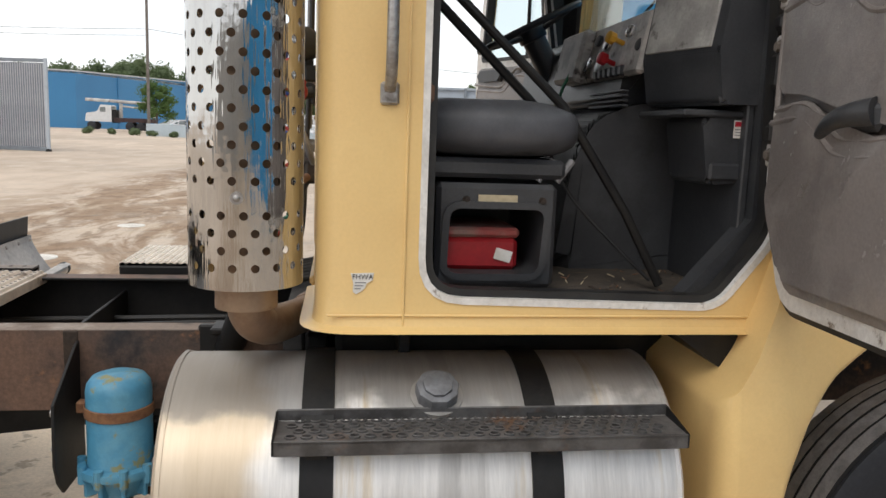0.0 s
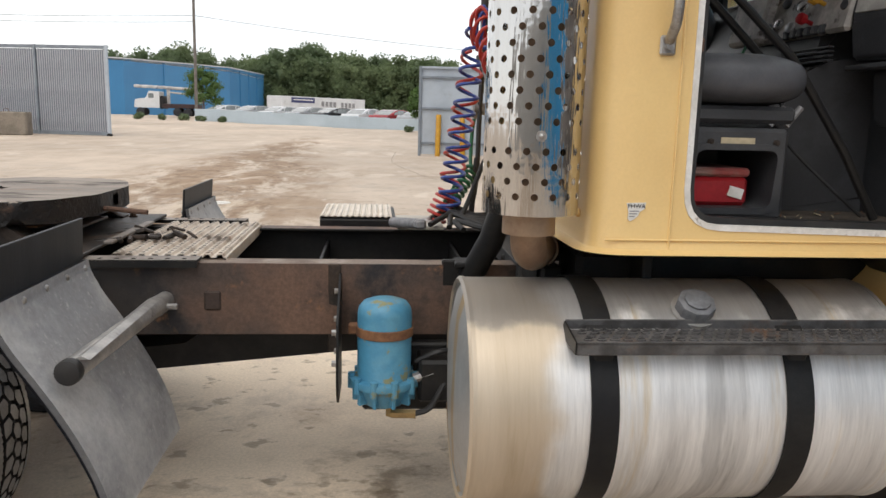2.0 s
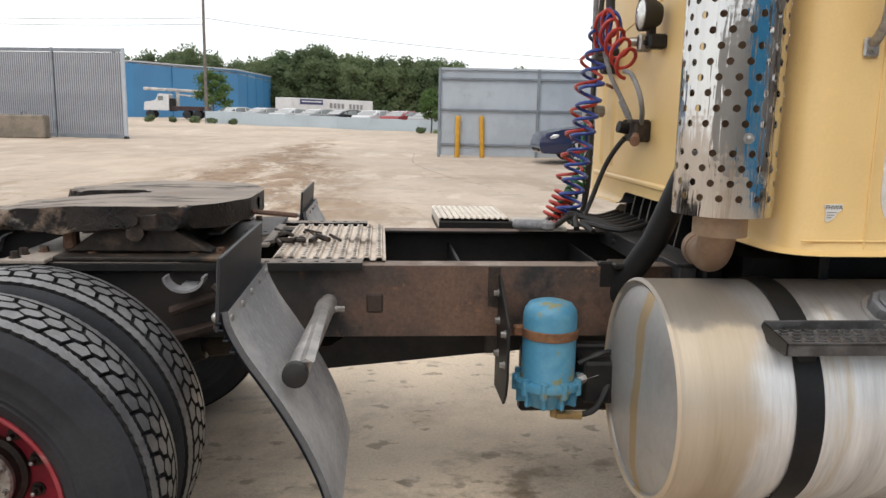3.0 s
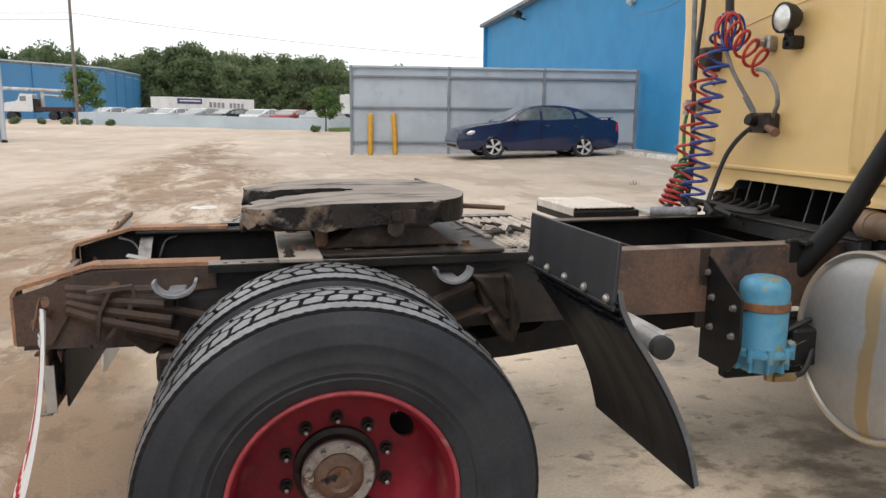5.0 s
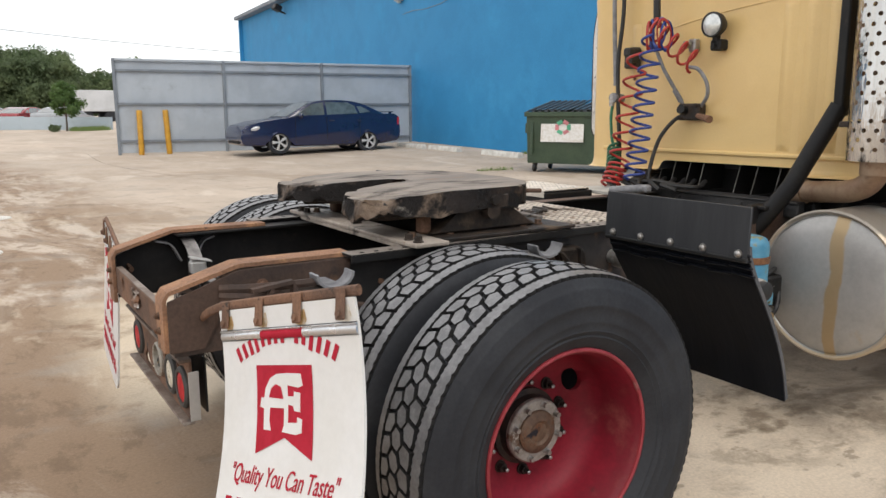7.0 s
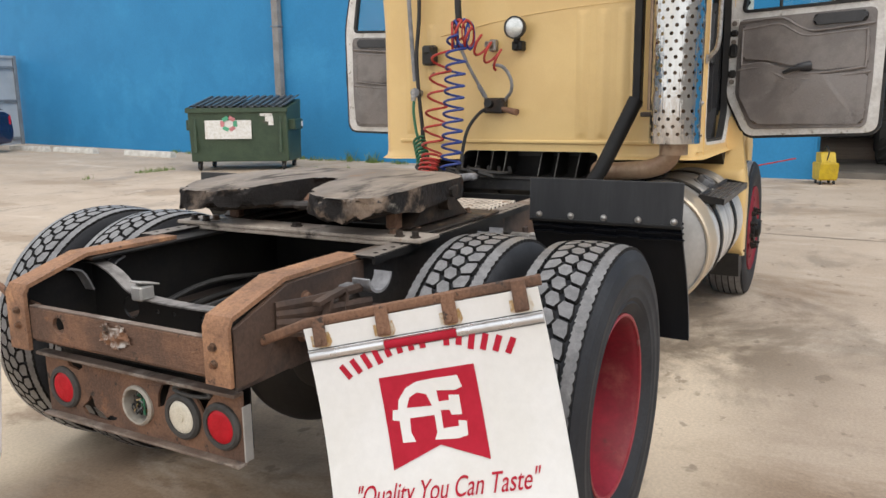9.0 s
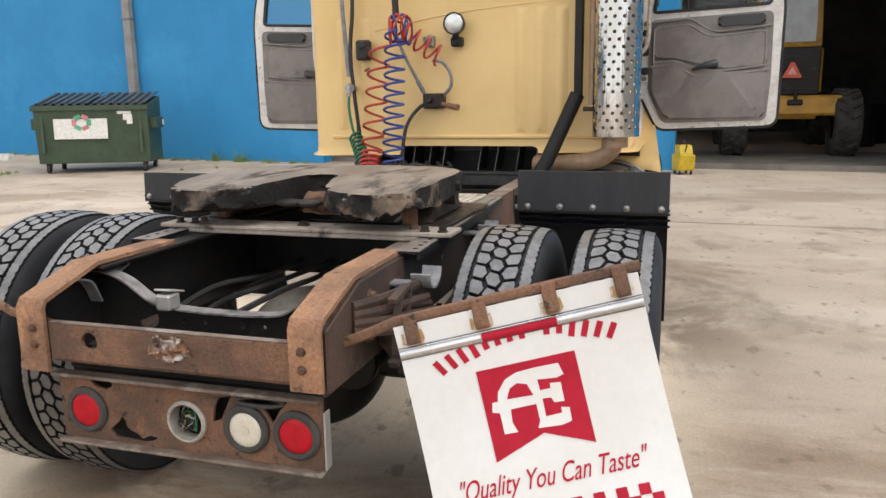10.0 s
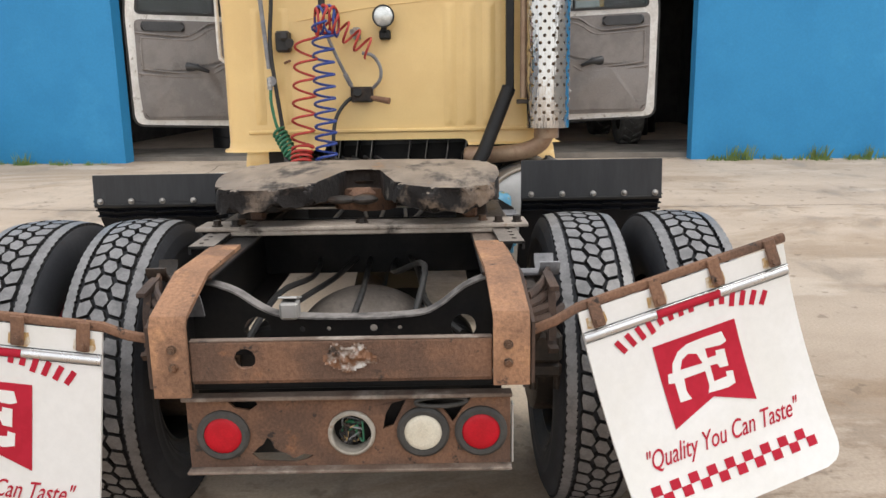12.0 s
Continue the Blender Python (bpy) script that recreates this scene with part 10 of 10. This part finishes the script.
def build_trailers():
    TW = mat("trailer_white", (0.60, 0.61, 0.62), (0.52, 0.53, 0.54), 0.6, rough=0.5, bump=0, stain=((0.42, 0.42, 0.41), 0.8, 0.58, 0.8))
    for (x, y), L, top, sign, turn in (((-4.6, 92.0), 15.0, 3.35, True, 52), ((9.9, 70.5), 3.2, 3.45, False, 5)):
        z = gz(x, y)
        t = empty("box_trailer", "white box trailer parked behind the low wall", "trailer", "box trailers", at=(x, y, z), turn=turn)
        bm = B()
        box(bm, (0, 1.2, (top - z + 0.95) / 2), (L, 2.4, top - z - 0.95), 0.03)
        part("box", bm, TW, t)
        for xx in (-L / 2 + 0.5, L / 2 - 0.8):
            for yy in (0.15, 2.25):
                bm = B()
                cyl(bm, (xx, yy - 0.12, 0.5), (xx, yy + 0.12, 0.5), 0.5, 18)
                part("wheel", bm, RUBBER, t)
        bm = B()
        box(bm, (0, 1.2, 0.85), (L * 0.95, 1.0, 0.2), 0.02)
        part("chassis", bm, BLACK, t)
        if sign:
            bm = B()
            for k in range(9):
                if k == 4:
                    continue
                lt = B()
                box(lt, (-0.6 + 0.72 * k, -0.015, top - z - 0.75 - 0.01 * k), (0.46, 0.03, 0.60), 0)
                part("letter_bar", lt, HOSEGREY, t, "grey lettering bar")
            box(bm, (-4.0, -0.02, top - z - 0.42), (3.9, 0.03, 0.60), 0)
            sg = part("sign", bm, mat("sign_navy", (0.03, 0.04, 0.14), rough=0.5, bump=0), t, "dark blue sign with pale lettering bars")
            bm = B()
            box(bm, (-4.0, -0.04, top - z - 0.38), (3.3, 0.01, 0.12), 0)
            part("print_line", bm, PAPER, sg)
        else:
            for k in range(8):
                if L < 4:
                    break
                bm = B()
                box(bm, (-2.4 + 0.72 * k, -0.015, top - z - 0.75), (0.42, 0.03, 0.55), 0)
                part("letter_bar", bm, HOSEGREY, t, "grey lettering bar")


build_trailers()


def build_bucket_truck():
    x, y = -20.4, 80.0
    z = gz(x, y) + 0.5
    bt = empty("boom_truck", "white boom truck parked by the blue warehouse", "truck", at=(x, y, z))
    bt.scale = (0.88, 0.88, 0.88)
    W_ = CARPAINTS[0]
    bm = B()
    prism(bm, rounded([(-3.4, 0.45), (-0.5, 0.45), (-0.5, 2.35), (-1.7, 2.4), (-2.05, 1.6), (-3.3, 1.4)], 0.1), 2.0, XZ @ at(0, 0, -1.0), 0.05)
    part("cab", bm, W_, bt)
    bm = B()
    box(bm, (-1.45, -1.01, 1.85), (0.62, 0.03, 0.52), 0.01)
    part("window", bm, CARGLASS, bt)
    bm = B()
    box(bm, (-0.25, 0, 1.1), (0.45, 1.9, 1.5), 0.04)
    part("tool_locker", bm, BLACK, bt)
    bm = B()
    box(bm, (1.9, 0, 0.70), (4.2, 2.0, 0.50), 0.04)
    part("flatbed", bm, mat("bed_maroon", (0.045, 0.02, 0.02), (0.03, 0.018, 0.018), 2, rough=0.6), bt)
    bm = B()
    cyl(bm, (0.3, 0, 0.9), (0.3, 0, 2.6), 0.20, 14)
    tube(bm, [(-3.6, 0, 2.95), (-0.5, 0, 2.85), (4.1, 0, 2.65)], 0.19, 10)
    tube(bm, [(4.1, 0, 2.45), (2.2, 0, 2.15), (0.4, 0, 2.3)], 0.10, 8)
    part("boom", bm, mat("boom_pale", (0.50, 0.49, 0.47), (0.34, 0.32, 0.31), 2, rough=0.5, stain=((0.12, 0.10, 0.10), 1.5, 0.55, 0.7)), bt)
    bm = B()
    box(bm, (3.9, 0, 1.7), (0.5, 0.6, 1.3), 0.04)
    part("basket", bm, W_, bt)
    for xx in (-2.7, 1.5, 2.7):
        for yy in (-0.95, 0.95):
            bm = B()
            cyl(bm, (xx, yy - 0.13, 0.0), (xx, yy + 0.13, 0.0), 0.48, 20, bevel=0.04)
            part("wheel", bm, RUBBER, bt)
    for v in (bt,):
        v.location.z = gz(x, y) + 0.48


build_bucket_truck()


# ---- trees ----
def leaf_cloud(clumps, per, size, seed, core=0.72):
    """Leaves as small tilted quads scattered over clumps (centre, radii), with a rough dark core in each."""
    r = np.random.default_rng(seed)
    verts, faces = [], []
    for c, rad in clumps:
        v = r.normal(size=(per, 3))
        v /= np.linalg.norm(v, axis=1)[:, None]
        k = r.uniform(0.62, 1.12, size=(per, 1))
        p = np.array(c) + v * np.array(rad) * k
        for q in range(per):
            a = r.normal(size=3)
            a /= np.linalg.norm(a)
            b = np.cross(a, r.normal(size=3))
            b /= np.linalg.norm(b)
            s = size * r.uniform(0.5, 1.2)
            i = len(verts)
            verts += [tuple(p[q] + a * s), tuple(p[q] + b * s * 0.6), tuple(p[q] - a * s), tuple(p[q] - b * s * 0.6)]
            faces.append((i, i + 1, i + 2, i + 3))
        bm = B()
        bmesh.ops.create_icosphere(bm, subdivisions=2, radius=1.0)
        i = len(verts)
        for vv in bm.verts:
            n = 1 + 0.25 * noise.noise(vv.co * 2 + Vector(c))
            verts.append(tuple(np.array(c) + np.array(vv.co) * np.array(rad) * core * n))
        for f in bm.faces:
            faces.append(tuple(i + w.index for w in f.verts))
        bm.free()
    me = bpy.data.meshes.new("crown")
    me.from_pydata(verts, [], faces)
    return me


def build_woods():
    r = random.Random(17)
    # outline of the wood: (x, height of the crowns' tops)
    line = [(-75, 12.5), (-69, 12.8), (-63, 13.0), (-57, 12.8), (-51, 13.2), (-46, 13.4), (-42, 14.2), (-38, 14.4), (-34, 13.2), (-30.5, 10.6), (-27, 11.6), (-24, 13.0), (-20.5, 14.2), (-17, 14.6), (-13.5, 15.0), (-10, 14.2), (-6.5, 13.2), (-3, 13.4), (0.5, 13.0), (4, 13.2), (8, 13.4), (11.5, 13.6), (14.5, 12.6), (17, 9.8), (22, 9.5), (27, 12.2), (33, 11.5), (40, 11.0)]
    clumps, trunks = [], B()
    for x, h in line:
        for row in range(3):
            cx, cy = x + r.uniform(-1.5, 1.5) + 1.3 * row, 143 + 6 * row + r.uniform(-1.5, 2)
            hh = h * r.uniform(0.93, 1.03) * (0.86, 1.0, 1.04)[row] - (1.2 if x < -31 else 0.6)
            cyl(trunks, (cx, cy, 0.2), (cx, cy, hh * 0.6), 0.30, 7, 0.15)
            for k in range(20):
                a = r.uniform(0, 6.28)
                t = k / 19
                z = 0.8 + (hh - 1.9) * t + r.uniform(-0.3, 0.3)
                spread = 3.4 * math.sqrt(max(0.05, 1 - 0.85 * t * t)) * r.uniform(0.25, 1.0)
                rad = r.uniform(1.1, 2.3)
                clumps.append(((cx + spread * math.cos(a), cy + 0.8 * spread * math.sin(a), z), (rad, rad, rad * 0.8)))
    me = leaf_cloud(clumps, 190, 0.30, 3, 0.50)
    me.name = "woods"
    me.materials.append(LEAF)
    tagged(new("woods", me), "dense green summer wood along the horizon", "woods", kind="stuff")
    tagged(part("wood_trunks", trunks, BARK), "dark trunks inside the wood", "trunks", kind="stuff")


build_woods()


def build_young_tree(x, y, height, spread, seed, label):
    r = random.Random(seed)
    z = gz(x, y)
    t = empty("young_tree", label, "tree", at=(x, y, z))
    bm = B()
    tube(bm, smooth_path([(0, 0, -0.1), (0.03, 0.02, height * 0.3), (-0.02, 0, height * 0.6), (0.02, 0, height * 0.92)], 5), lambda q: 0.05 * (1 - 0.75 * q) * height / 3 + 0.008, 8)
    part("trunk", bm, BARK, t)
    clumps = []
    for k in range(16):
        q = k / 15
        a = 2.4 * k + r.uniform(-0.4, 0.4)
        zz = height * (0.38 + 0.56 * q)
        s = spread * (1.0 - 0.75 * abs(q - 0.25)) * r.uniform(0.45, 0.9)
        c = (s * math.cos(a), s * math.sin(a), zz)
        bm = B()
        tube(bm, smooth_path([(0, 0, zz - 0.12 * height), (c[0] * 0.5, c[1] * 0.5, zz - 0.03 * height), c], 4), lambda u: 0.018 * (1 - 0.7 * u) * height / 3, 5)
        part("limb", bm, BARK, t)
        rad = spread * r.uniform(0.30, 0.48)
        clumps.append((c, (rad, rad, rad * 0.8)))
    me = leaf_cloud(clumps, 150, 0.055 * height / 3 + 0.03, seed, 0.55)
    me.materials.append(LEAFLIGHT)
    part("crown", me, None, t, "bright green uneven crown")


build_young_tree(4.25, 46.0, 2.75, 0.95, 4, "young green tree at the end of the low wall")
build_young_tree(-15.5, 75.0, 5.0, 1.9, 6, "young green tree beside the utility pole")

for i, (x, y, s) in enumerate(((-15.6, 60.8, 0.5), (-13.9, 60.2, 0.62), (-12.2, 59.2, 0.5), (-10.3, 57.8, 0.5), (-17.6, 61.5, 0.6), (3.6, 45.4, 0.42))):
    sh = empty("shrub", "small dark green shrub at the yard's edge", "shrub", "shrubs at the yard edge", at=(x, y, gz(x, y)))
    r = random.Random(40 + i)
    cl = [((r.uniform(-0.5, 0.5) * s, r.uniform(-0.4, 0.4) * s, 0.32 * s + r.uniform(0, 0.3) * s), (0.5 * s, 0.45 * s, 0.42 * s)) for _ in range(5)]
    me = leaf_cloud(cl, 70, 0.07, 60 + i, 0.8)
    me.materials.append(LEAF)
    part("foliage", me, None, sh)
    bm = B()
    cyl(bm, (0, 0, -0.1), (0, 0, 0.3 * s), 0.03, 6)
    part("stem", bm, BARK, sh)
